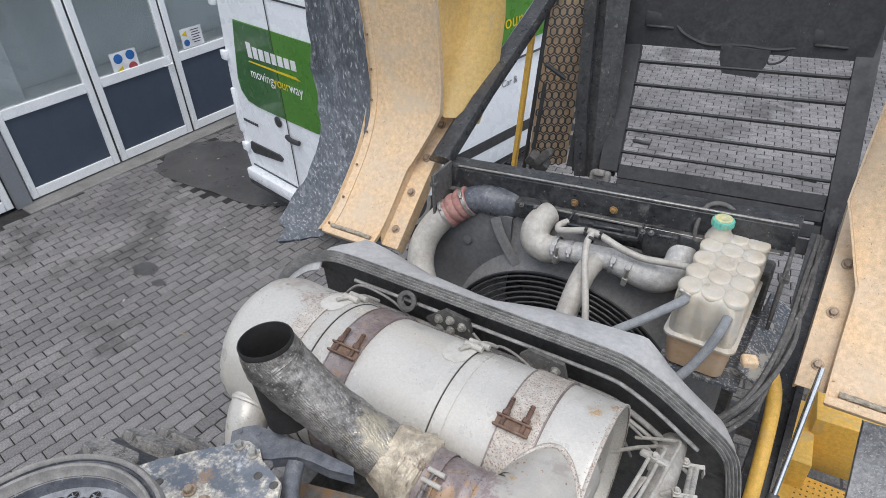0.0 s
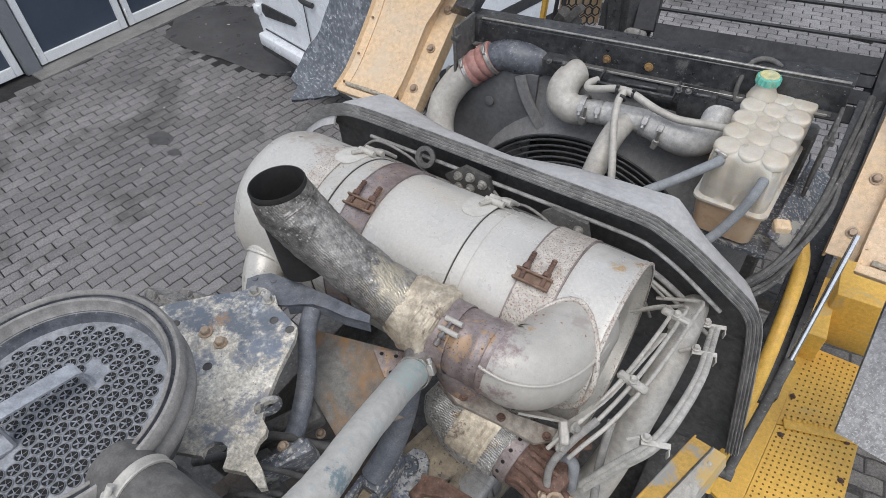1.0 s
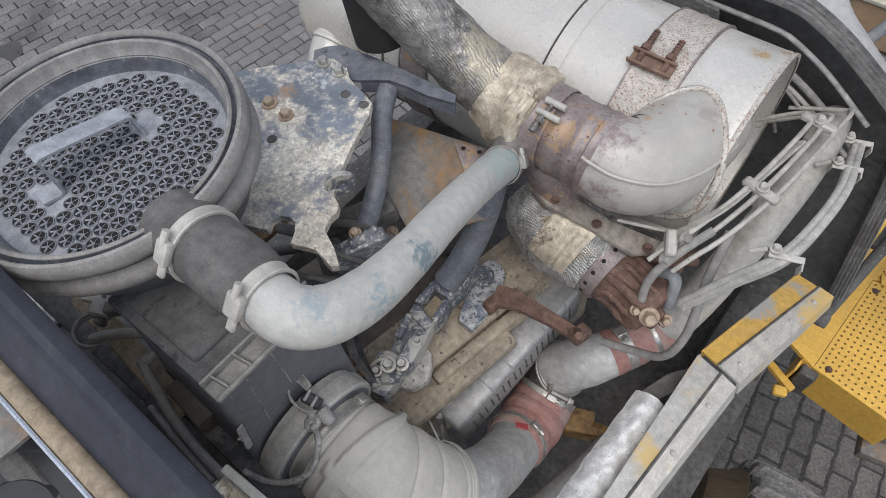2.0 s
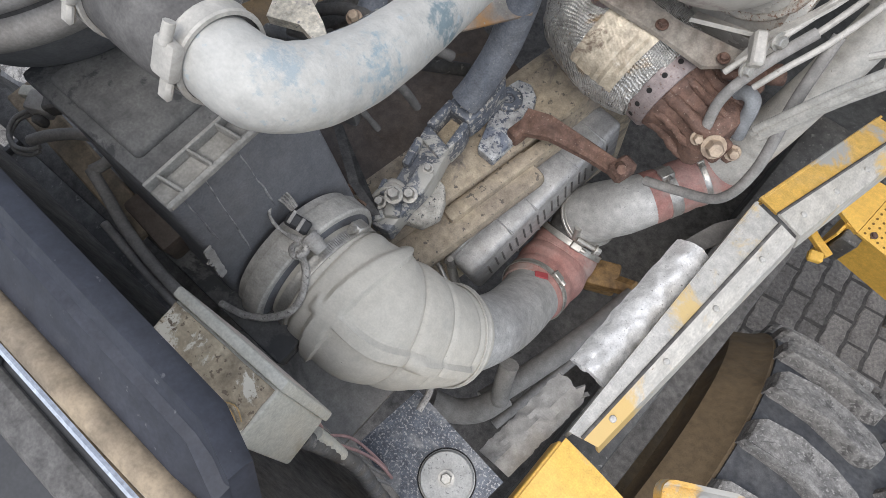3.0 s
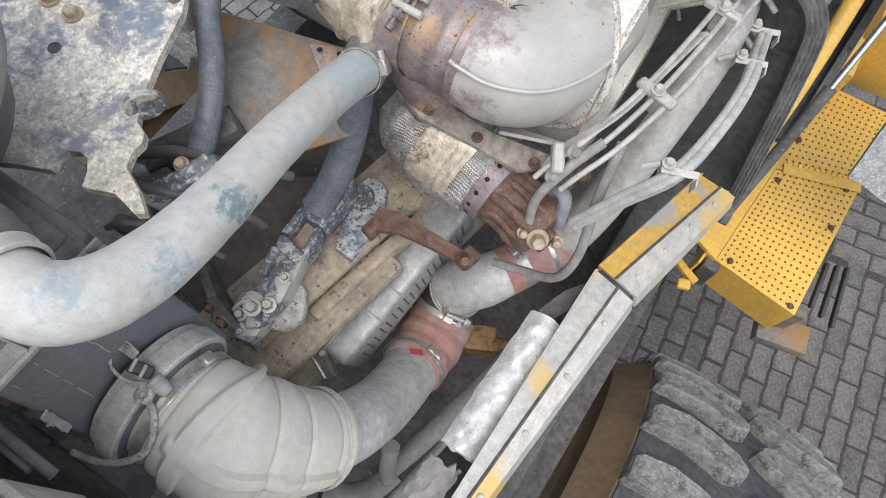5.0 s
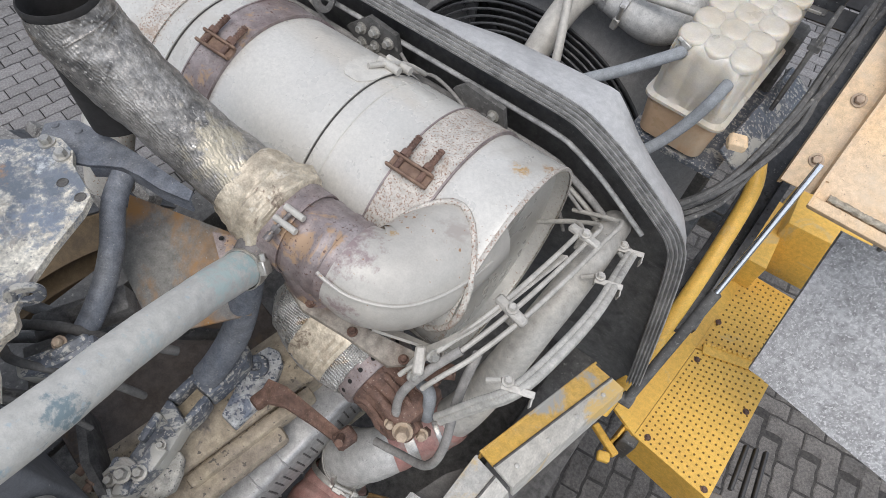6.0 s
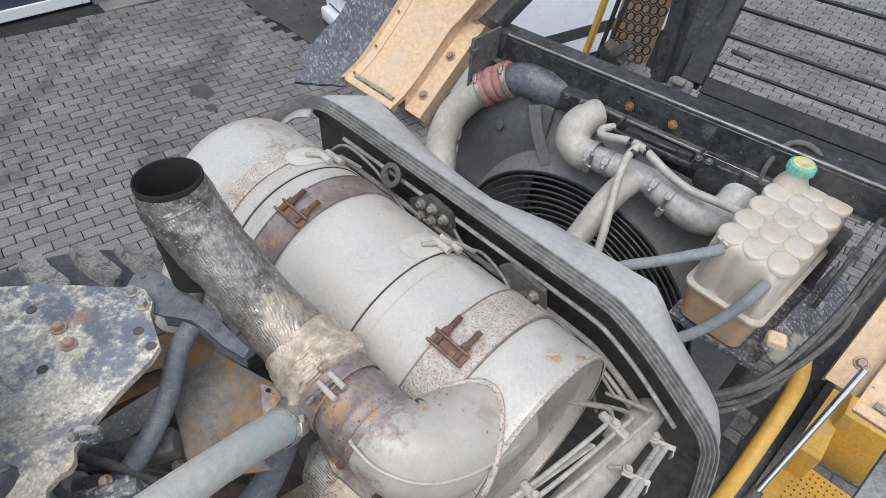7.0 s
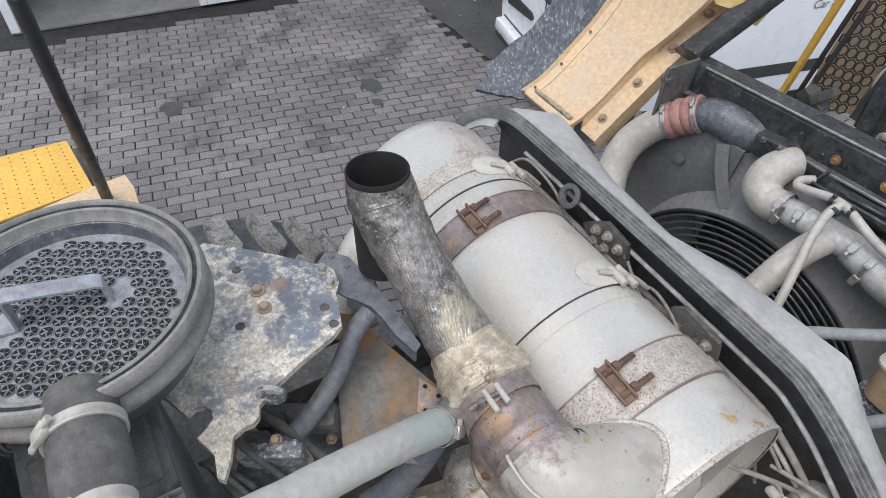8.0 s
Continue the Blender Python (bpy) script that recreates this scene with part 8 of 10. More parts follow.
# ======== tilted hood ========
def hood():
    t = thing("hood", (-0.6, 3.0, 1.3), "yellow truck hood tipped forward, black inside, with slatted grille and fenders", "hood")
    # grille frame and slats
    bl, br_ = Vector((-0.80, 3.0, 2.235)), Vector((0.115, 3.0, 2.30))
    tl, tr = Vector((-0.87, 3.3, 2.71)), Vector((0.053, 3.3, 2.765))
    up_l, up_r = tl - bl, tr - br_
    nrm = (br_ - bl).cross(up_l).normalized()
    if nrm.y > 0:
        nrm = -nrm

    def bar(bm, p, q, w, d):
        dx = (q - p).normalized()
        box(bm, (p + q) / 2, ((q - p).length, w, d), Matrix((dx, nrm.cross(dx), nrm)).transposed(), 0.004)
    for k in range(1, 6):
        w = k / 5.0 - 0.085
        bm = mesh_of()
        bar(bm, bl + up_l * w, br_ + up_r * w, 0.013, 0.03)
        part("grille_slat", bm, M["plastic"], t, "black grille slat")
    bm = mesh_of()
    bar(bm, bl - up_l * 0.06, br_ - up_r * 0.06, 0.07, 0.03)
    bar(bm, bl - up_l * 0.17, br_ - up_r * 0.17, 0.05, 0.03)
    bar(bm, bl - up_l * 0.29, br_ - up_r * 0.29, 0.06, 0.03)
    bar(bm, bl - up_l * 0.42, br_ - up_r * 0.42, 0.07, 0.03)
    bar(bm, bl - up_l * 0.08 - X * 0.05, tl + up_l * 0.05 - X * 0.03, 0.1, 0.04)
    bar(bm, br_ - up_r * 0.45 + X * 0.045, tr + up_r * 0.4 + X * 0.045, 0.09, 0.05)
    fr = part("grille_frame", bm, M["hood_in"], t, "black grille surround")
    bm = mesh_of()
    hx = Vector((-0.38, 3.305, 2.745))
    prism(bm, [hx + Vector((-0.105, -0.03, 0.05)), hx + Vector((0.105, -0.03, 0.05)), hx + Vector((0.1, -0.035, -0.01)), hx + Vector((0.075, -0.045, -0.07)), hx + Vector((-0.075, -0.045, -0.07)), hx + Vector((-0.1, -0.035, -0.01))], (0, 0.04, 0))
    part("latch_block", bm, M["hood_in"], fr, "black latch block")
    for s, x in ((0.22, 0.1), (0.11, 0.9)):
        bm = mesh_of()
        q = bl + up_l * s + (br_ - bl) * x
        box(bm, q, (0.09, 0.02, 0.02), Matrix((X, nrm.cross(X), nrm)).transposed(), 0.008, 2)
        part("slat_clip", bm, M["plastic"], fr, "black clip")
    # inner skin above the grille, and side walls
    bm = mesh_of()
    prism(bm, [tl - X * 0.06 + Z * 0.03, tr + X * 0.06 + Z * 0.03, Vector((0.12, 3.36, 3.5)), Vector((-1.0, 3.36, 3.5))], (0, 0.03, 0))
    inner = part("inner_skin", bm, M["hood_in"], t, "dark inner skin")
    bm = mesh_of()
    tube(bm, [(-0.8, 3.32, 2.88), (-0.72, 3.32, 2.86), (-0.66, 3.3, 2.82), (-0.55, 3.3, 2.785), (-0.4, 3.3, 2.80), (-0.25, 3.3, 2.80), (-0.12, 3.32, 2.83), (0.0, 3.32, 2.85)], 0.008, 8, 6)
    tube(bm, [(-0.3, 3.29, 2.79), (-0.27, 3.28, 2.74), (-0.22, 3.28, 2.76), (-0.2, 3.29, 2.80)], 0.005, 8, 6)
    part("cable", bm, M["plastic"], inner, "black cable run")
    for x in (-0.78, -0.05):
        bm = mesh_of()
        box(bm, (x, 3.325, 2.87), (0.16, 0.03, 0.07), turn(-6, 0, 4), 0.008, 2)
        box(bm, (x, 3.305, 2.84), (0.13, 0.03, 0.012), turn(-6, 0, 4), 0.004)
        part("lamp_back", bm, M["plastic"], inner, "lamp housing back")
    # left inner structure: ribbed pillar, mesh vent, diagonal rail
    bm = mesh_of()
    prism(bm, [(-0.92, 2.95, 2.15), (-0.86, 3.02, 2.15), (-0.95, 3.35, 3.5), (-1.05, 3.25, 3.5)], (-0.12, 0.03, 0))
    strip(bm, [(-0.98, 2.95, 2.15), (-1.03, 3.02, 2.5), (-1.06, 3.1, 2.9), (-1.08, 3.16, 3.4)], [(-0.03, -0.015), (0.03, -0.015), (0.03, 0.015), (-0.03, 0.015)], up=(0, -1, 0))
    part("inner_pillar", bm, M["black"], t, "dusty ribbed inner pillar")
    bm = mesh_of()
    box(bm, (-0.86, 2.9, 2.2), (0.1, 0.07, 0.06), turn(-20, 0, 5), 0.018, 3)
    box(bm, (-0.86, 2.87, 2.235), (0.06, 0.05, 0.03), turn(-20, 0, 5), 0.01, 2)
    part("latch_cover", bm, M["rubber_dust"], t, "dusty blue-grey latch cover")
    bm = mesh_of()
    prism(bm, [(-0.82, 3.0, 2.16), (-1.08, 3.0, 2.16), (-1.12, 3.42, 2.9), (-0.9, 3.42, 2.9)], (0, 0.02, 0))
    part("inner_side_wall", bm, M["hood_in"], t, "dark inner side wall")
    bm = mesh_of()
    prism(bm, [(0.1, 1.6, 1.74), (0.2, 1.62, 1.74), (0.2, 3.0, 2.2), (0.1, 3.0, 2.2)], (0, 0, -0.02))
    strip(bm, [(0.2, 1.62, 1.76), (0.2, 2.3, 1.99), (0.2, 3.0, 2.22)], [(-0.012, -0.02), (0.012, -0.02), (0.012, 0.03), (-0.012, 0.03)])
    part("side_channel", bm, M["black"], t, "black side channel with a folded lip")
    bm = mesh_of()
    strip(bm, [(-1.325, 2.14, 2.53), (-1.31, 2.5, 2.72), (-1.28, 2.9, 2.92), (-1.25, 3.15, 3.07), (-1.2, 3.3, 3.3)], [(-0.06, -0.02), (-0.03, 0.012), (-0.012, 0.012), (-0.006, 0.026), (0.05, 0.026), (0.056, 0.01), (0.05, -0.03), (-0.05, -0.03)], up=(0, 0, 1))
    part("diagonal_rail", bm, M["black"], t, "black folded diagonal hood rail")
    bm = mesh_of()
    box(bm, (-1.33, 2.985, 2.56), (0.026, 0.03, 0.9), turn(-7, 3, 0), 0.004)
    part("yellow_edge", bm, M["yellow"], t, "yellow painted edge")
    # hexagon mesh vent
    bm = mesh_of()
    o, ux, uz = Vector((-1.28, 2.97, 2.13)), Vector((0.17, 0.09, 0.0)), Vector((0.03, 0.1, 0.9))
    nx, nz = 5, 20
    for i in range(nx):
        for j in range(nz):
            c = o + ux * ((i + 0.5 + 0.5 * (j % 2)) / (nx + 0.5)) + uz * ((j + 0.5) / nz)
            hexa = [c + ux.normalized() * 0.0215 * math.cos(radians(60 * k + 30)) + uz.normalized() * 0.026 * math.sin(radians(60 * k + 30)) for k in range(6)]
            inn = [c + Vector(((h - c).x * 0.66, (h - c).y * 0.66, (h - c).z * 0.78)) for h in hexa]
            va = [bm.verts.new(h) for h in hexa]
            vb = [bm.verts.new(h) for h in inn]
            for k in range(6):
                m = (k + 1) % 6
                bm.faces.new((va[k], va[m], vb[m], vb[k]))
    thicken(bm, 0.004)
    vent = part("mesh_vent", bm, M["plastic"], t, "hexagonal mesh vent")
    back = ux.cross(uz).normalized()
    if back.y < 0:
        back = -back
    bm = mesh_of()
    prism(bm, [o + back * 0.07 - uz * 0.02, o + ux * 1.08 + back * 0.07 - uz * 0.02, o + ux * 1.08 + uz * 1.02 + back * 0.07, o + uz * 1.02 + back * 0.07], back * 0.006)
    part("outer_skin", bm, M["fender"], t, "bleached yellow outer skin behind the vent")
    for p, q in (((-1.3, 2.95, 2.12), (-1.24, 3.03, 2.98)), ((-1.26, 2.94, 2.12), (-1.215, 2.97, 2.6)), ((-1.215, 2.96, 2.7), (-1.13, 3.02, 2.62))):
        bm = mesh_of()
        cyl(bm, p, q, 0.011, seg=8)
        part("brace", bm, M["plastic"], vent, "thin black brace")
    bm = mesh_of()
    box(bm, (-1.2, 2.9, 2.2), (0.12, 0.06, 0.07), turn(20, 30, 10), 0.01, 2)
    box(bm, (-1.16, 2.88, 2.25), (0.04, 0.05, 0.1), turn(-10, 40, 0), 0.008, 2)
    part("latch", bm, M["black_dust"], vent, "grimy hood latch")
    # outer yellow flank beyond the rail
    bm = mesh_of()
    sect = []
    for y, z in ((2.33, 2.62), (2.42, 2.71), (2.52, 2.84), (2.57, 3.02), (2.58, 3.3), (2.56, 3.5)):
        sect.append([Vector((-1.30, y + 0.1, z - 0.04)), Vector((-1.325, y + 0.02, z)), Vector((-1.355, y, z + 0.015)), Vector((-1.39, y - 0.03, z + 0.02)), Vector((-1.43, y - 0.02, z + 0.04)), Vector((-1.46, y + 0.0, z + 0.07)), Vector((-1.56, y + 0.06, z + 0.1)), Vector((-1.66, y + 0.14, z + 0.13))])
    rings(bm, sect, close=False)
    thicken(bm, 0.01)
    part("yellow_flank", bm, M["flank"], t, "rounded yellow hood edge")
    # fenders with bolted flange and rubber flap
    prof = [(1.835, 2.225), (1.93, 2.27), (2.05, 2.37), (2.16, 2.48), (2.24, 2.61), (2.275, 2.74), (2.28, 2.88), (2.27, 3.05), (2.24, 3.3), (2.2, 3.5)]
    for side, xin, xout in ((-1, -1.475, -1.75), (1, 0.235, 0.51)):
        bm = mesh_of()
        sect = []
        pp = smooth_path([(0, y, z) for y, z in prof], 4)
        for i, p in enumerate(pp):
            k = i / (len(pp) - 1)
            xin_ = xin - side * 0.1 * min(1.0, max(0.0, (k - 0.3) / 0.2))
            sect.append([Vector((xout - side * -0.012, p.y - 0.028, p.z + 0.012)), Vector((xout, p.y, p.z)), Vector((xin_ * 0.5 + xout * 0.5, p.y + 0.006, p.z - 0.004)), Vector((xin_, p.y, p.z)), Vector((xin_ - side * 0.004, p.y - 0.03, p.z + 0.012))])
        rings(bm, sect, close=False)
        thicken(bm, 0.006)
        f = part("fender", bm, M["fender"], t, "sun-bleached yellow fender inside")
        bm = mesh_of()
        edge = []
        for p in pp:
            s0, s1 = Vector((xout, p.y - 0.008, p.z + 0.004)), Vector((xout - side * 0.034, p.y - 0.004, p.z + 0.002))
            edge.append([s0, s1, s1 + Vector((0, -0.005, 0.003)), s0 + Vector((0, -0.006, 0.004))])
        rings(bm, edge)
        part("edge_strip", bm, M["fender"], f, "riveted edge strip")
        bm = mesh_of()
        tube(bm, [(xout + (xin - xout) * k / 9, 1.852 + 0.006 * noise.noise((k, side, 0)), 2.246 + 0.004 * noise.noise((k * 1.7, side, 4))) for k in range(1, 9)], 0.009, 10, 6, wave=lambda u, q: 0.004 * noise.noise((u * 22, math.cos(q) * 2, math.sin(q) * 2 + side)))
        part("mud_crust", bm, M["mud_crust"], f, "dried mud along the fold")
        bm = mesh_of()
        box(bm, ((xin + xout) / 2, 1.833, 2.225), (abs(xout - xin), 0.03, 0.035), turn(35, 0, 0), 0.006, 2)
        part("lower_fold", bm, M["fender"], f, "folded lower edge")
        # inner flange strip
        bm = mesh_of()
        xi0, xi1 = xin - side * 0.0, xin - side * 0.085
        fl = [(1.90, 2.185), (2.02, 2.285), (2.16, 2.40), (2.30, 2.50), (2.42, 2.60)]
        sect = []
        for y, z in fl:
            sect.append([Vector((xi0 + side * 0.012, y, z + 0.01)), Vector((xi0 + side * 0.012, y - 0.01, z + 0.075)), Vector((xi0, y - 0.012, z + 0.075)), Vector((xi0 - side * 0.005, y - 0.02, z + 0.022)), Vector((xi1, y - 0.02, z + 0.02)), Vector((xi1, y + 0.02, z - 0.03)), Vector((xi1 + side * 0.008, y + 0.022, z - 0.03)), Vector((xi1 + side * 0.008, y - 0.012, z + 0.01))])
        rings(bm, sect)
        fg = part("flange", bm, M["fender"], t, "bolted yellow flange")
        for y, z in ((1.955, 2.248), (2.09, 2.362), (2.225, 2.468), (2.36, 2.57)):
            bm = mesh_of()
            bolt(bm, (xin - side * 0.04, y - 0.012, z + 0.01), (0, -0.6, 0.75), 0.013, 0.013)
            part("bolt", bm, M["bolt_dust"], fg, "dusty hex bolt")
        bm = mesh_of()
        sect = []
        n = len(pp)
        for i, p in enumerate(pp):
            r = noise.noise((i * 0.37, side * 3.0, 1.0)) * 0.016
            wd = 0.16 + 0.022 * math.sin(i * 0.35) + r - (0.05 if i < 4 else 0)
            row = []
            for j in range(9):
                q = j / 8
                bumpy = 0.012 * noise.noise((i * 0.9, j * 1.3, side * 5.0))
                row.append(Vector((xout + side * wd * q, p.y - 0.02 - 0.16 * q + bumpy, p.z - 0.03 + 0.02 * q + bumpy)))
            sect.append(row)
        rings(bm, sect, close=False)
        thicken(bm, 0.012)
        part("rubber_flap", bm, M["flap"], t, "scuffed black rubber splash flap")
        for i in range(2, n, 4):
            p = pp[i]
            bm = mesh_of()
            bolt(bm, Vector((xout - side * 0.015, p.y - 0.018, p.z + 0.008)), (0, -0.8, 0.5), 0.006, 0.005, False)
            part("rivet", bm, M["bolt_rust"], f, "rusty rivet")
    return t


hood()

# ======== fender rail, tyres, steps, cab edge ========
def fender_rail():
    t = thing("fender_rail", (0.0, 0.8, 1.7), "chipped yellow and grey sheet-metal fender rail in folded sections", "fender")
    segs = [((-0.085, 0.25, 2.11), (-0.034, 0.262, 2.103), (-0.078, 0.832, 2.045), (0.022, 0.815, 2.04), "galv"), ((-0.076, 0.845, 2.045), (0.024, 0.827, 2.04), (0.02, 1.26, 1.91), (0.118, 1.24, 1.925), "rail")]
    for a, b, c, d, mat in segs:
        a, b, c, d = map(Vector, (a, b, c, d))
        m0, m1 = a + (b - a) * 0.45, c + (d - c) * 0.6
        bm = mesh_of()
        prism(bm, [a, m0 - (b - a) * 0.02, m1 - (d - c) * 0.02, c], (0, 0, -0.008))
        box(bm, (a + c) / 2 - Z * 0.03 + X * 0.004, ((c - a).length, 0.006, 0.06), axes(c - a), 0.001)
        part("inner_strip", bm, M[mat], t)
        bm = mesh_of()
        e = Vector((0.012, 0, -0.05))
        sect = [[m0 + Z * 0.004, b + Z * 0.0, b + e], [m1 + Z * 0.004, d, d + e]]
        rings(bm, sect, close=False)
        thicken(bm, 0.006)
        part("outer_strip", bm, M["rail_mix"], t, "scraped outer strip")
        bm = mesh_of()
        cyl(bm, m0 + Z * 0.002, m1 + Z * 0.002, 0.0035, seg=8)
        part("fold_line", bm, M["dark"], t, "dark fold line")
        for k in range(4):
            q = (m0 + (b - m0) * 0.5) * (1 - (k + 0.4) / 4) + (m1 + (d - m1) * 0.5) * ((k + 0.4) / 4)
            bm = mesh_of()
            lathe(bm, q + Z * 0.004, Z, [(0.0065, 0), (0.005, 0.003), (0.0, 0.004)], 12, cap=(False, False))
            part("rivet", bm, M["galv"], t)
    bm = mesh_of()
    prism(bm, [(-0.082, 0.24, 2.1), (-0.082, 0.0, 2.1), (-0.07, -0.3, 2.1), (0.16, -0.3, 2.1), (0.12, 0.22, 2.09), (-0.02, 0.235, 2.1)], (0, 0, -0.012))
    box(bm, (-0.084, -0.02, 2.03), (0.008, 0.5, 0.13), None, 0.002)
    part("yellow_panel", bm, M["yellow"], t, "yellow rear fender panel with rubbed rust")
    bm = mesh_of()
    prism(bm, [(-0.035, 0.05, 2.102), (0.03, 0.17, 2.102), (0.055, 0.2, 2.102), (0.06, 0.17, 2.102), (0.0, 0.06, 2.102), (-0.02, 0.02, 2.102)], (0, 0, 0.0015))
    part("rust_patch", bm, M["rust"], t, "rubbed rusty patch")
    bm = mesh_of()
    box(bm, (0.14, 0.28, 2.13), (0.14, 0.09, 0.01), turn(0, 10, 30), 0.02, 3)
    lathe(bm, (0.131, 0.298, 2.142), Z, [(0.012, 0.0), (0.006, 0.002)], 14, cap=(False, False))
    part("hinge_plate", bm, M["rail"], t, "rounded yellow hinge plate")
    # silver heat liner, crumpled
    bm = mesh_of()
    sect = []
    for k in range(41):
        s = k / 40
        p = Vector((-0.118 + 0.012 * s, 0.36 + 0.33 * s, 2.05 - 0.03 * s))
        row = []
        for j in range(15):
            q = j / 14 - 0.5
            crumple = 0.009 * noise.noise((s * 11, q * 4, 2)) + 0.006 * abs(noise.noise((s * 26, q * 9, 6)))
            row.append(p + Vector((q * (0.08 + 0.008 * noise.noise((s * 9, 1, 1))), 0.004 * noise.noise((s * 5, q * 6, 9)), 0.018 - 0.07 * q * q * 2 + crumple)))
        sect.append(row)
    rings(bm, sect, close=False)
    thicken(bm, 0.012)
    part("heat_liner", bm, M["liner"], t, "crinkled silver heat liner")
    bm = mesh_of()
    sect = []
    for k in range(25):
        s = k / 24
        p = Vector((-0.145 + 0.02 * s, 0.13 + 0.2 * s, 2.02 + 0.01 * s))
        row = []
        for j in range(9):
            q = j / 4 - 1
            end = 0.02 * noise.noise((j * 0.9, 3, 7)) if k > 20 else 0.0
            row.append(p + Vector((q * (0.034 + 0.006 * noise.noise((s * 13, q * 2, 1))), end, 0.015 - 0.02 * abs(q) + 0.009 * noise.noise((s * 9, q * 3, 5)) + 0.004 * abs(noise.noise((s * 24, q * 7, 8))))))
        sect.append(row)
    rings(bm, sect, close=False)
    thicken(bm, 0.008)
    part("torn_liner", bm, M["dust_grey"], t, "torn dusty grey liner")
    bm = mesh_of()
    prism(bm, [(-0.145, 0.67, 1.99), (-0.1, 0.7, 1.99), (-0.065, 0.77, 1.98), (-0.07, 0.83, 1.98), (-0.11, 0.77, 1.985)], (0, 0, 0.01))
    part("rubber_tab", bm, M["rubber"], t, "black rubber tab")
    return t


fender_rail()


def tyre(name, xin, out, cy, label):
    """A worn block-tread truck tyre; xin: its inner tread edge; out: the side that it faces."""
    R, W = 0.812, 0.62
    c = Vector((xin, cy, R - 0.005))
    t = thing(name, (xin + out * W / 2, cy, 0), label, "tyre", "front tyres")
    ax = Vector((out, 0, 0))
    bm = mesh_of()
    lathe(bm, c, ax, [(0.33, 0.10), (0.36, 0.0), (0.46, -0.075), (0.56, -0.1), (0.575, -0.112), (0.59, -0.1), (0.65, -0.092), (0.668, -0.1), (0.685, -0.08), (R - 0.09, -0.02), (R - 0.07, -0.004), (R - 0.065, 0.02), (R - 0.065, W - 0.02), (R - 0.09, W), (0.64, W + 0.04), (0.36, W - 0.02), (0.33, W - 0.1)], 96,
          cap=(False, False))
    part("carcass", bm, M["mud"], t, "muddy brown sidewall")
    bm = mesh_of()
    lathe(bm, c, ax, [(R - 0.09, 0.002), (R - 0.06, 0.004), (R - 0.055, 0.05), (R - 0.052, W / 2), (R - 0.055, W - 0.05), (R - 0.06, W - 0.004), (R - 0.09, W - 0.002)], 96, cap=(False, False))
    part("tread_base", bm, M["groove"], t, "dark tread grooves")
    bm = mesh_of()
    lathe(bm, c, ax, [(0.0, 0.2), (0.3, 0.2), (0.345, 0.06), (0.36, 0.03), (0.33, 0.12), (0.33, W - 0.1), (0.36, W - 0.03), (0.3, W - 0.12), (0.0, W - 0.12)], 48, cap=(False, False))
    part("rim", bm, M["yellow"], t, "dirty yellow wheel rim")
    # long slanted tread blocks in two interlocking rows
    n = 25
    shape = [(0.0, -3.4), (0.015, -4.1), (0.1, -4.8), (0.19, -4.0), (0.265, -2.2), (0.3, 0.2), (0.295, 1.8), (0.262, 3.8), (0.24, 4.0), (0.125, 2.2), (0.015, 2.6), (0.0, 2.0)]
    mx = sum(q[0] for q in shape) / len(shape)
    ma = sum(q[1] for q in shape) / len(shape)
    for row in (0, 1):
        bmk = bmesh.new()
        loops = []
        for rad, shrink in ((R - 0.07, -0.04), (R - 0.008, 0.02), (R, 0.06)):
            lp = []
            for xx, deg in shape:
                x2, d2 = xx + (mx - xx) * shrink, deg + (ma - deg) * shrink
                drop = 0.03 * max(0.0, 1 - x2 / 0.07) ** 2
                if row:
                    x2, d2 = W - x2, -d2
                b = radians(d2)
                lp.append(ax * x2 + Vector((0, math.cos(b), math.sin(b))) * (rad - drop))
            loops.append(lp)
        rings(bmk, loops, cap=(False, True))
        bmesh.ops.recalc_face_normals(bmk, faces=bmk.faces[:])
        me = bpy.data.meshes.new("tread_block")
        bmk.to_mesh(me)
        bmk.free()
        me.materials.append(M["tyre"])
        step = 2 * math.pi / n
        for k in range(n):
            ob = new("tread_block", me)
            ob.parent = t
            ob.matrix_basis = Matrix.Translation(c - ORG[t]) @ Matrix.Rotation(step * (k + 0.5 * row) + radians(57.0), 4, "X")
    return t


tyre("truck_tyre", 0.27, 1, 0.36, "big worn block-tread truck tyre with muddy brown sidewall")
tyre("truck_tyre", -1.74, -1, 0.47, "big dusty block-tread truck tyre beside the engine bay")


def perforated(name, parent, corners, z, mat, nx, ny, thick=0.012):
    """A tread plate with rows of raised punched holes."""
    a, b, c, d = [Vector((x, y, z)) for x, y in corners]
    bm = mesh_of()
    prism(bm, [a, b, c, d], (0, 0, -thick))
    pl = part(name, bm, M[mat], parent, "perforated yellow tread plate")
    bm = mesh_of()
    for i in range(nx):
        for j in range(ny):
            s, r = (i + 0.7) / (nx + 0.4), (j + 0.7) / (ny + 0.4)
            q = (a * (1 - s) + b * s) * (1 - r) + (d * (1 - s) + c * s) * r
            lathe(bm, q, Z, [(0.0048, 0.0), (0.0042, 0.0012), (0.0034, 0.0004), (0.0001, 0.0004)], 8, cap=(False, False))
    part("punched_grip", bm, M["punch"], pl, "small dark punched grip holes", kind="stuff")
    return pl


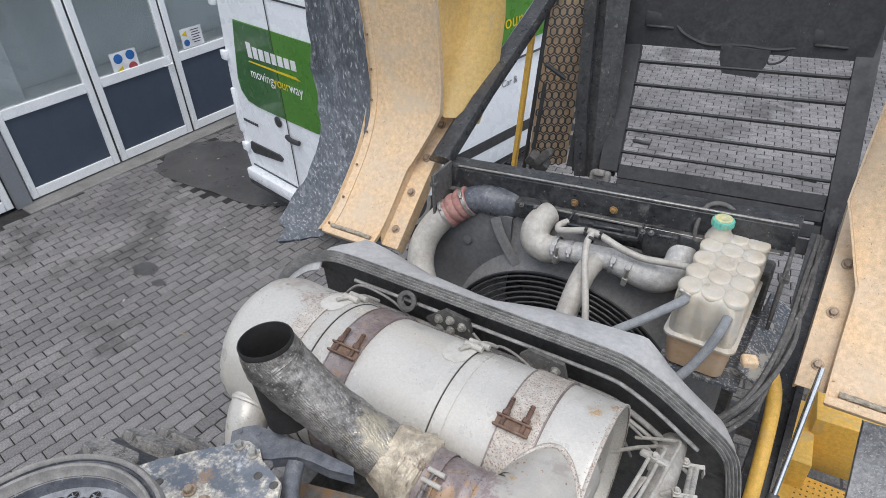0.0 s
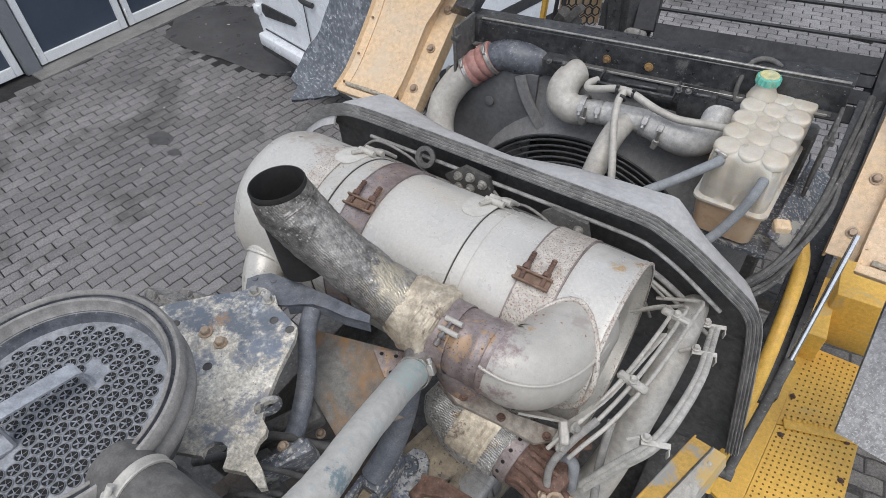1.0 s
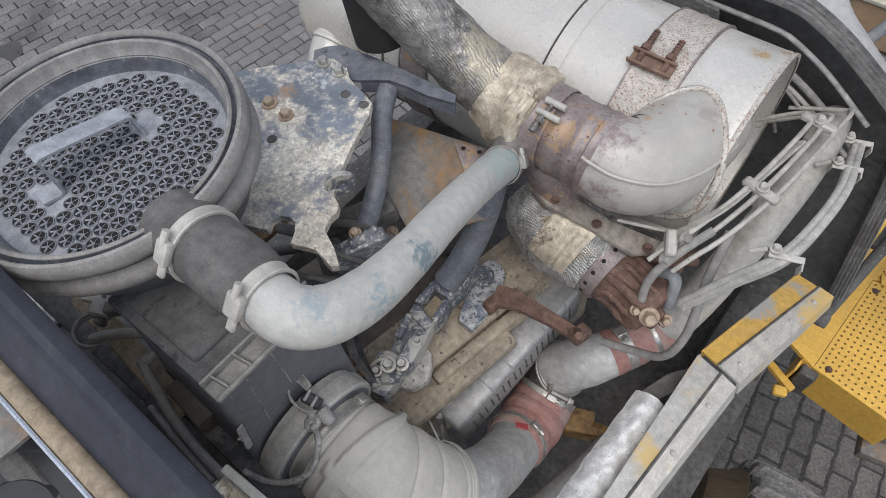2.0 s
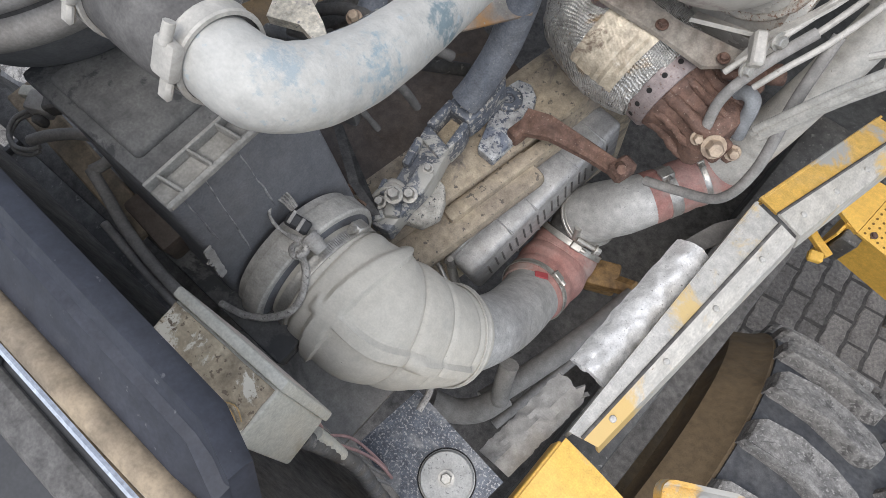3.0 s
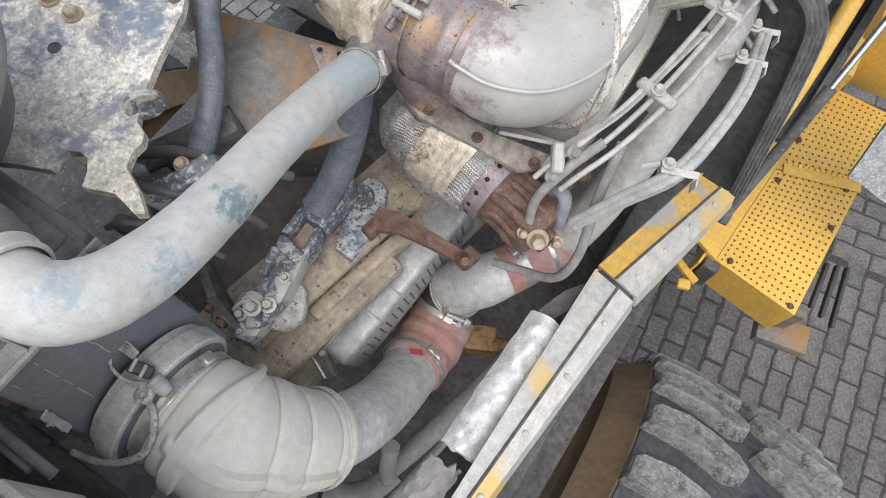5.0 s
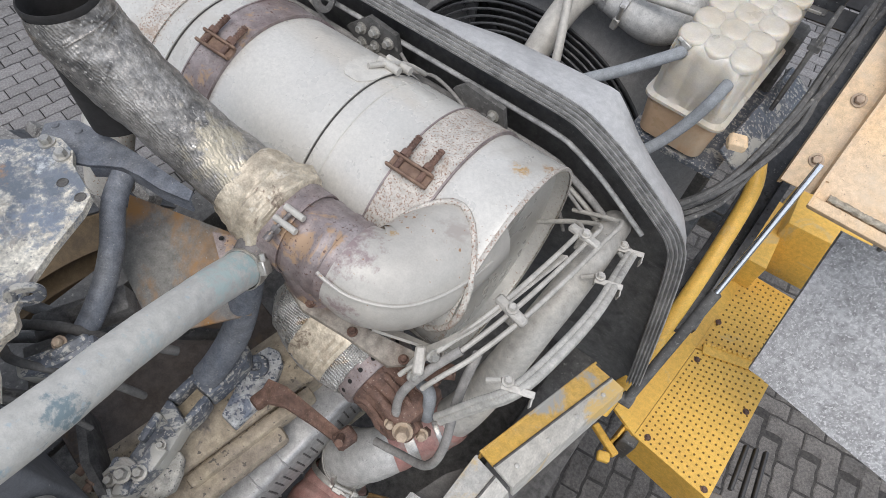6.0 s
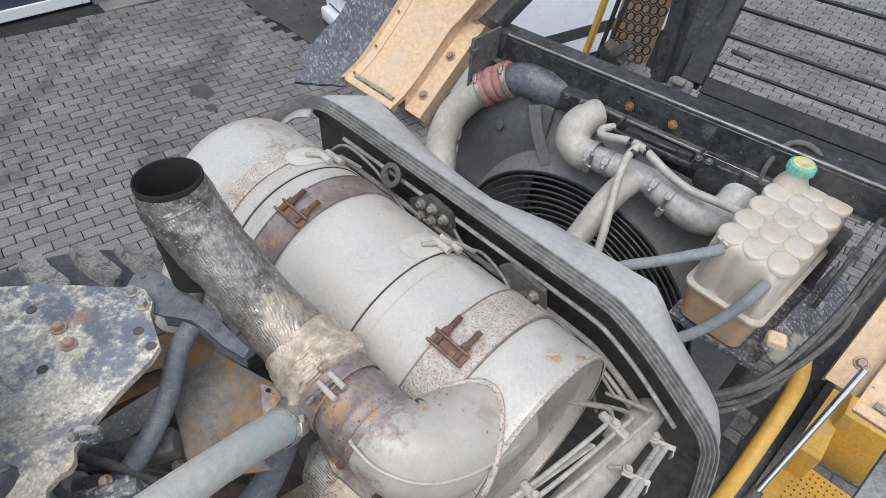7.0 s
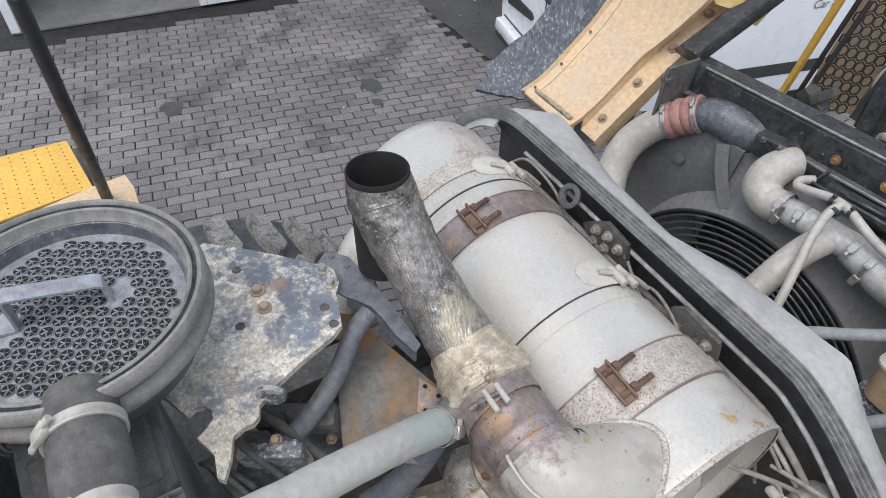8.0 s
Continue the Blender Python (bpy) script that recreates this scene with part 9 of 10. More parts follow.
def steps():
    t = thing("access_step", (0.45, 1.9, 0.6), "yellow perforated access step box bolted beside the hood", "step")
    A = [(0.255, 1.546), (0.627, 1.496), (0.643, 2.128), (0.321, 2.02)]
    perforated("tread_plate", t, [(0.30, 1.535), (0.627, 1.496), (0.643, 2.128), (0.335, 2.02)], 1.1, "yellow", 13, 20)
    perforated("tread_plate", t, [(0.335, 2.03), (0.62, 2.125), (0.63, 2.53), (0.36, 2.53)], 1.096, "yellow", 11, 15)
    bm = mesh_of()
    prism(bm, [(0.19, 1.58, 1.1), (0.298, 1.535, 1.1), (0.333, 2.02, 1.1), (0.36, 2.53, 1.1), (0.29, 2.53, 1.1), (0.22, 2.0, 1.1)], (0, 0, -0.02))
    part("side_strip", bm, M["yellow"], t, "yellow side strip")
    bm = mesh_of()
    for p, q in ((A[0], A[1]), (A[1], A[2])):
        p, q = Vector((*p, 1.095)), Vector((*q, 1.095))
        prism(bm, [p, q, q - Z * 0.2, p - Z * 0.2], ((q - p).cross(Z)).normalized() * -0.006)
    box(bm, (0.28, 1.75, 0.98), (0.01, 0.5, 0.2), turn(0, 0, -6), 0.002)
    part("skirt", bm, M["yellow"], t, "yellow skirt plate")
    for x, y in ((0.6, 1.52), (0.61, 1.9), (0.345, 1.56), (0.36, 1.98), (0.6, 2.09), (0.47, 2.07), (0.4, 2.05), (0.36, 2.2), (0.38, 2.48)):
        bm = mesh_of()
        bolt(bm, (x, y, 1.101), Z, 0.009, 0.006)
        part("bolt", bm, M["rust"], t, "rusty bolt head")
    bm = mesh_of()
    box(bm, (0.5, 2.085, 1.106), (0.3, 0.05, 0.008), turn(0, 0, 17), 0.002)
    for k in range(14):
        cyl(bm, (0.36 + k * 0.0205, 2.066 + k * 0.0063, 1.112), (0.374 + k * 0.0205, 2.07 + k * 0.0063, 1.112), 0.007, seg=8)
    part("hinge", bm, M["yellow"], t, "yellow hinge strip")
    # lower step: rusty grey tray with three rubber straps lying over its edge
    bm = mesh_of()
    box(bm, (0.697, 1.541, 0.83), (0.2, 0.12, 0.06), turn(0, 0, 12), 0.008, 2)
    box(bm, (0.667, 1.561, 0.92), (0.05, 0.03, 0.2), turn(0, 0, 12), 0.004)
    part("lower_step", bm, M["rust_plate"], t, "rusty grey lower step tray")
    p, q = Vector((0.721, 1.890, 0.900)), Vector((0.748, 1.695, 0.860))
    bm = mesh_of()
    box(bm, (p + q) / 2, ((q - p).length, 0.016, 0.03), axes(q - p), 0.004)
    part("rubber_strap", bm, M["plastic"], t, "black rubber step strap")
    p, q = Vector((0.759, 1.904, 0.900)), Vector((0.797, 1.679, 0.860))
    bm = mesh_of()
    box(bm, (p + q) / 2, ((q - p).length, 0.016, 0.03), axes(q - p), 0.004)
    part("rubber_strap", bm, M["plastic"], t, "black rubber step strap")
    p, q = Vector((0.797, 1.917, 0.900)), Vector((0.847, 1.662, 0.860))
    bm = mesh_of()
    box(bm, (p + q) / 2, ((q - p).length, 0.016, 0.03), axes(q - p), 0.004)
    part("rubber_strap", bm, M["plastic"], t, "black rubber step strap")
    for y in (1.75, 2.24):
        bm = mesh_of()
        box(bm, (0.16, y, 1.0), (0.32, 0.06, 0.1), None, 0.008)
        box(bm, (0.141, y, 1.24), (0.03, 0.06, 0.56), None, 0.004)
        box(bm, (0.07, y, 1.645), (0.21, 0.06, 0.016), None, 0.003)
        box(bm, (0.17, y, 1.56), (0.016, 0.06, 0.19), None, 0.003)
        box(bm, (0.08, y, 1.56), (0.2, 0.05, 0.06), None, 0.003)
        part("cross_bracket", bm, M["black_dust"], t, "dark bracket to the truck frame")
    bm = mesh_of()
    box(bm, (0.23, 1.5, 0.98), (0.14, 0.03, 0.03), turn(0, 0, -25), 0.004)
    box(bm, (0.255, 1.43, 1.0), (0.05, 0.04, 0.03), turn(0, 0, 20), 0.006)
    part("bracket", bm, M["yellow"], t, "yellow support bracket")
    # raised yellow box in front
    bm = mesh_of()
    box(bm, (0.52, 2.83, 1.2), (0.34, 0.36, 0.34), turn(0, 0, 4), 0.012, 2)
    box(bm, (0.335, 2.64, 1.15), (0.1, 0.4, 0.24), turn(0, 0, 3), 0.01, 2)
    part("step_box", bm, M["yellow"], t, "raised yellow box")
    bm = mesh_of()
    box(bm, (0.3, 2.2, 1.0), (0.06, 1.4, 0.16), None, 0.006)
    part("support_beam", bm, M["black_dust"], t, "dusty support beam")
    return t


steps()


def right_flap():
    bm = mesh_of()
    a, b, c, d = Vector((0.44, 1.75, 1.57)), Vector((0.40, 2.06, 1.98)), Vector((0.95, 2.15, 1.95)), Vector((0.95, 1.72, 1.50))
    rows = []
    for i in range(9):
        s = i / 8
        rows.append([(a + (b - a) * s) * (1 - j / 10) + (d + (c - d) * s) * (j / 10) + Vector((0, 0, 0.012 * noise.noise((i * 0.7, j * 0.6, 3)))) for j in range(11)])
    rings(bm, rows, close=False)
    thicken(bm, 0.02)
    t = thing("splash_flap", (0.68, 1.9, 1.5), "grey mud-crusted rubber splash flap hung below the fender", "mud flap")
    part("flap", bm, M["flap_grey"], t)
    for q in (0.2, 0.75):
        bm = mesh_of()
        p = b + (c - b) * q
        cyl(bm, p, p + Vector((-0.0, 0.1, 0.52)), 0.008, seg=8)
        part("hanger_rod", bm, M["black_dust"], t, "dark steel hanger rod")


right_flap()


def cab_edge():
    t = thing("cab_front", (-0.9, -0.3, 2.2), "blue-black cab front edge with ochre weatherstrip and bright trim", "cab")
    z = 2.822
    bm = mesh_of()
    e0, e1 = Vector((-1.4, 0.043, z)), Vector((-0.285, 0.043, z))
    f0, f1 = Vector((-1.4, -0.036, z - 0.03)), Vector((-0.29, -0.016, z - 0.03))
    sect = []
    for p, q in ((e0, f0), (e0 * 0.3 + e1 * 0.7, f0 * 0.3 + f1 * 0.7), (e1, f1), (e1 + Vector((0.035, -0.012, -0.004)), f1 + Vector((0.03, 0.002, -0.004))), (e1 + Vector((0.05, -0.03, -0.03)), f1 + Vector((0.045, 0.0, -0.03)))):
        sect.append([p - Y * 0.03 + Z * 0.004, p - Y * 0.003, p + Z * 0.002, p - Y * 0.004 + Z * 0.008, p - Y * 0.014 + Z * 0.013, (p + q) / 2 + Z * 0.014, q])
    rings(bm, sect, close=False)
    thicken(bm, 0.002)
    part("cowl_edge", bm, M["cab"], t, "rounded blue-black cowl edge")
    bm = mesh_of()
    tube(bm, [f0 + Vector((0, -0.012, -0.004)), (f0 + f1) / 2 + Vector((0, -0.012, -0.004)), f1 + Vector((0, -0.01, -0.006)), f1 + Vector((0.12, 0.0, -0.03))], 0.0115, 12, 6)
    part("weatherstrip", bm, M["wood_dirt"], t, "dirty ochre weatherstrip")
    bm = mesh_of()
    tube(bm, [f0 + Vector((0, -0.027, -0.004)), (f0 + f1) / 2 + Vector((0, -0.027, -0.004)), f1 + Vector((0, -0.026, -0.006))], 0.0035, 8, 6)
    part("bright_trim", bm, M["chrome"], t, "thin bright trim strip")
    bm = mesh_of()
    prism(bm, [f0 + Vector((0, -0.03, -0.07)), f1 + Vector((0.1, -0.03, -0.07)), f1 + Vector((0.1, -0.6, -0.07)), f0 + Vector((0, -0.6, -0.07))], (0, 0, -0.03))
    deck = part("deck", bm, M["plastic"], t, "black plastic deck")
    bm = mesh_of()
    lathe(bm, (-0.56, -0.14, z - 0.098), Z, [(0.10, 0), (0.10, 0.006), (0.088, 0.007), (0.086, 0.002), (0.06, 0.002), (0.055, 0.008), (0.0, 0.009)], 40, cap=(False, False))
    part("round_cover", bm, M["plastic"], deck, "round black cover")
    bm = mesh_of()
    prism(bm, [(-0.668, -0.051, 2.775), (-0.597, -0.047, 2.775), (-0.599, -0.091, 2.775), (-0.828, -0.176, 2.775)], (0, 0, 0.006))
    part("grimy_panel", bm, M["rust_plate"], t, "grimy bare metal panel")
    # front bulkhead below the cowl
    bm = mesh_of()
    box(bm, (-0.82, -0.1, 2.25), (1.3, 0.03, 0.96), turn(0, 0, 1), 0.004)
    part("bulkhead", bm, M["dark"], t, "dark bulkhead")
    return t


cab_edge()


def left_bay_clutter():
    t = thing("sensor_harness", (-0.75, 0.05, 2.3), "dusty connector with looped cables beside the filter", "cable")
    bm = mesh_of()
    box(bm, (-0.945, 0.068, 2.455), (0.035, 0.032, 0.03), turn(0, 10, 30), 0.005, 2)
    con = part("connector", bm, M["dust_grey"], t, "dusty grey connector")
    for q, size, ang in (((-0.922, 0.082, 2.462), (0.03, 0.024, 0.026), 40), ((-0.93, 0.05, 2.45), (0.02, 0.014, 0.02), 15)):
        bm = mesh_of()
        box(bm, q, size, turn(0, -15, ang), 0.004)
        part("latch_tab", bm, M["rubber"], con, "dark latch tab")
    for pts, r in (([(-0.95, 0.055, 2.455), (-0.965, 0.03, 2.45), (-0.955, 0.008, 2.448), (-0.93, 0.0, 2.447), (-0.905, 0.01, 2.45), (-0.893, 0.025, 2.452)], 0.0035),
                   ([(-0.948, 0.052, 2.45), (-0.962, 0.028, 2.445), (-0.95, 0.004, 2.444), (-0.925, -0.004, 2.443), (-0.9, 0.006, 2.446), (-0.89, 0.02, 2.45)], 0.003),
                   ([(-0.91, 0.022, 2.455), (-0.885, 0.045, 2.465), (-0.85, 0.075, 2.468), (-0.82, 0.092, 2.462), (-0.803, 0.09, 2.455), (-0.8, 0.072, 2.45), (-0.808, 0.05, 2.448)], 0.0085),
                   ([(-0.81, 0.05, 2.448), (-0.77, 0.04, 2.44), (-0.72, 0.026, 2.43), (-0.672, 0.017, 2.42), (-0.61, 0.012, 2.41), (-0.55, 0.01, 2.4)], 0.0085), ([(-0.745, 0.01, 2.43), (-0.66, 0.0, 2.41), (-0.58, -0.004, 2.4)], 0.006)):
        bm = mesh_of()
        tube(bm, pts, r, 12, 6)
        part("cable", bm, M["rubber_dust"], t, "dusty grey cable")
    bm = mesh_of()
    box(bm, (-0.875, 0.048, 2.405), (0.34, 0.042, 0.012), turn(0, 2, -3), 0.003)
    st = part("strap", bm, M["wood_dirt"], t, "grimy ochre strap")
    bm = mesh_of()
    box(bm, (-1.0, 0.07, 2.43), (0.04, 0.02, 0.016), turn(0, 0, 30), 0.005, 2)
    part("white_tab", bm, M["relay"], st, "white plastic tab")
    bm = mesh_of()
    box(bm, (-0.715, 0.062, 2.38), (0.1, 0.05, 0.06), turn(0, 4, -4), 0.008, 2)
    part("brown_block", bm, M["tray_brown"], t, "oily brown block")
    bm = mesh_of()
    box(bm, (-0.62, 0.058, 2.34), (0.34, 0.06, 0.03), turn(0, 4, 0), 0.006, 2)
    part("base_rail", bm, M["lid_grey"], t, "dusty base rail under the filter")
    bm = mesh_of()
    box(bm, (-0.97, 0.02, 2.2), (0.75, 0.06, 0.1), turn(8, 0, 2), 0.01, 2)
    part("crossmember", bm, M["dark"], t, "grimy dark crossmember")
    bm = mesh_of()
    box(bm, (-1.12, 0.14, 1.98), (0.62, 0.55, 0.02), turn(4, 0, 0), 0.004)
    box(bm, (-1.42, 0.14, 1.86), (0.02, 0.55, 0.26), None, 0.004)
    part("inner_panel", bm, M["black_dust"], t, "dusty dark inner panel")
    return t


left_bay_clutter()


def left_platform():
    t = thing("left_platform", (-3.1, 0.0, 1.3), "yellow perforated platform on the far side with a black handrail", "step")
    perforated("tread_plate", t, [(-3.7, -0.5), (-3.7, 0.1), (-3.2, 0.16), (-3.1, -0.5)], 1.3, "yellow", 9, 12)
    bm = mesh_of()
    prism(bm, [(-3.2, 0.17, 1.305), (-3.22, 0.33, 1.305), (-3.1, 0.35, 1.305), (-2.8, 0.34, 1.30), (-2.6, 0.2, 1.28), (-2.7, -0.3, 1.3), (-3.08, -0.3, 1.305)], (0, 0, -0.02))
    part("corner_plate", bm, M["fender"], t, "bleached corner plate")
    bm = mesh_of()
    cyl(bm, (-3.07, 0.21, 1.29), (-2.48, 0.241, 2.62), 0.028, seg=16)
    part("handrail_post", bm, M["plastic"], t, "black handrail post")
    bm = mesh_of()
    box(bm, (-3.35, -0.1, 0.64), (0.6, 0.5, 1.29), None, 0.02)
    part("support", bm, M["black_dust"], t, "dark support box")
    return t


left_platform()

# ======== yard: garage doors, van, paving ========
GO = Vector((-7.88, 3.1, 0))
GU = Vector((0.07, 0.9975, 0)).normalized()
GN = Vector((GU.y, -GU.x, 0))


def garage():
    rot = Matrix((GU, -GN, Z)).transposed()

    def slab(bm, s0, s1, z0, z1, depth=0.06, out=0.0, bev=0.006):
        c = GO + GU * ((s0 + s1) / 2) + Z * ((z0 + z1) / 2) + GN * out
        box(bm, c, (s1 - s0, depth, z1 - z0), rot, bev)

    w = thing("wall_west", GO, "grey garage facade above white framed doors", "wall", kind="structure")
    bm = mesh_of()
    slab(bm, -3.4, 6.6, 2.45, 4.5, 0.25, -0.1)
    slab(bm, -0.24, -0.06, 0.0, 2.45, 0.2, 0.0)
    part("cladding", bm, M["wall"], w)
    bm = mesh_of()
    slab(bm, -3.4, 6.6, 0.0, 4.4, 0.05, -1.0)
    slab(bm, -3.4, -3.3, 0.0, 4.4, 4.2, -2.1)
    slab(bm, 6.5, 6.6, 0.0, 4.4, 4.2, -2.1)
    part("inner_wall", bm, M["inside"], w, "pale workshop wall behind the glass")
    bm = mesh_of()
    slab(bm, -3.4, 6.6, 0.0, 0.02, 4.3, -2.15, 0.0)
    slab(bm, -3.4, 6.6, 4.38, 4.45, 4.3, -2.15, 0.0)
    part("inner_floor", bm, M["concrete"], w, "workshop floor and ceiling")
    bm = mesh_of()
    slab(bm, -0.2, 7.0, -0.02, 0.012, 0.34, 0.16, 0.004)
    part("threshold", bm, M["concrete"], w, "stained concrete threshold")
    k = 0
    for s0, s1 in ((-1.35, -0.26), (-0.04, 1.12), (1.15, 2.27), (2.30, 3.42), (3.45, 4.57), (4.6, 5.7)):
        k += 1
        d = thing("door_%d" % k, GO + GU * s0, "white framed garage door leaf with slate blue lower panel and glass above", "door", "garage doors", "structure")
        bm = mesh_of()
        f = 0.085
        slab(bm, s0, s0 + f, 0.03, 2.4, 0.07, 0.03)
        slab(bm, s1 - f, s1, 0.03, 2.4, 0.07, 0.03)
        for z0, z1 in ((0.03, 0.15), (1.02, 1.14), (2.3, 2.4)):
            slab(bm, s0 + f, s1 - f, z0, z1, 0.066, 0.03)
        part("frame", bm, M["door_white"], d)
        bm = mesh_of()
        slab(bm, s0 + f, s1 - f, 0.15, 1.02, 0.03, 0.02, 0.0)
        part("lower_panel", bm, M["door_blue"], d, "slate blue panel")
        bm = mesh_of()
        slab(bm, s0 + f, s1 - f, 1.14, 2.3, 0.008, 0.02, 0.0)
        g = part("glass_pane", bm, M["glass"], d, "clear glass pane")
        g.visible_shadow = False
        bm = mesh_of()
        slab(bm, s1 + 0.002, s1 + 0.03, 0.03, 2.42, 0.05, 0.02, 0.0)
        part("gap_seal", bm, M["plastic"], d, "black gap seal")
        bm = mesh_of()
        for z in (0.2, 1.3, 2.2):
            c = GO + GU * (s0 + 0.01) + Z * z + GN * 0.075
            cyl(bm, c - Z * 0.05, c + Z * 0.05, 0.012, seg=10)
        part("hinge", bm, M["door_white"], d, "white hinge")
        if k == 3:
            bm = mesh_of()
            c = GO + GU * (s1 - 0.05) + Z * 1.05 + GN * 0.09
            box(bm, c - GN * 0.02, (0.035, 0.012, 0.2), rot, 0.004)
            tube(bm, [c, c + GN * 0.035, c + GN * 0.045 - GU * 0.03, c + GN * 0.045 - GU * 0.13], 0.009, 10, 4)
            part("door_handle", bm, M["door_white"], d, "white lever handle")
    # safety signs on the glass
    def sign(s, z, wd, ht, dots, lab):
        t = thing("safety_sign", GO + GU * s + Z * z + GN * 0.05, lab, "sign")
        bm = mesh_of()
        box(bm, GO + GU * s + Z * z + GN * 0.042, (wd, 0.003, ht), rot, 0.001)
        part("board", bm, M["decal_white"], t)
        for ds, dz, r, mat, n in dots:
            bm = mesh_of()
            lathe(bm, GO + GU * (s + ds) + Z * (z + dz) + GN * 0.0445, GN, [(r, 0), (r, 0.0012), (0.0, 0.0014)], n, cap=(False, False))
            part("pictogram", bm, M[mat], t)
        return t
    sign(1.63, 1.22, 0.36, 0.3, ((-0.08, 0.07, 0.06, "decal_blue", 24), (0.09, 0.08, 0.06, "decal_blue", 24), (-0.08, -0.08, 0.065, "decal_yellow", 3), (0.09, -0.07, 0.06, "decal_red", 24), (0.09, -0.07, 0.045, "decal_white", 24)),
         "white safety sign with blue, yellow and red pictograms on the glass")
    t = sign(2.66, 1.28, 0.34, 0.26, ((-0.1, 0.06, 0.05, "decal_yellow", 3), (-0.1, -0.06, 0.045, "decal_blue", 24)), "white notice with warning pictogram on the glass")
    bm = mesh_of()
    for j in range(6):
        box(bm, GO + GU * (2.66 + 0.06) + Z * (1.28 + 0.09 - j * 0.033) + GN * 0.0445, (0.14 - 0.03 * (j % 2), 0.001, 0.012), rot)
    part("print_lines", bm, M["plastic"], t, "lines of print too small to read")
    # low white bench and a dark post inside
    bm = mesh_of()
    slab(bm, -0.1, 4.0, 0.92, 1.0, 0.5, -0.65, 0.01)
    for s in (0.0, 1.2, 2.6, 3.9):
        slab(bm, s, s + 0.08, 0.0, 0.92, 0.45, -0.65, 0.0)
    solid("workbench", bm, M["door_white"], "long white workbench inside the garage", "bench")
    bm = mesh_of()
    slab(bm, -1.2, 0.55, 0.0, 1.9, 0.4, -0.7, 0.02)
    solid("storage_cabinet", bm, M["inside"], "grey storage cabinet inside the garage", "cabinet")


garage()

VO = Vector((-5.37, 4.4, 0))
VU = Vector((0.976, -0.217, 0)).normalized()
VF = Vector((0.217, 0.976, 0)).normalized()


def van_text(body, size, at, mat, name, parent, flip=False, ux=None, shear=0.0):
    cu = bpy.data.curves.new(name, "FONT")
    cu.body, cu.size, cu.extrude, cu.shear = body, size, 0.0008, shear
    cu.align_x = "LEFT"
    ob = bpy.data.objects.new(name, cu)
    scene.collection.objects.link(ob)
    dep = bpy.context.evaluated_depsgraph_get()
    me = bpy.data.meshes.new_from_object(ob.evaluated_get(dep))
    bpy.data.objects.remove(ob)
    me.materials.append(M[mat])
    o = new(name, me)
    ux = ux or VU
    m = Matrix((ux, Z, ux.cross(Z))).transposed().to_4x4()
    o.parent = parent
    o.matrix_basis = Matrix.Translation(Vector(at) - ORG[parent]) @ m
    ORG[o] = ORG[parent]
    return o


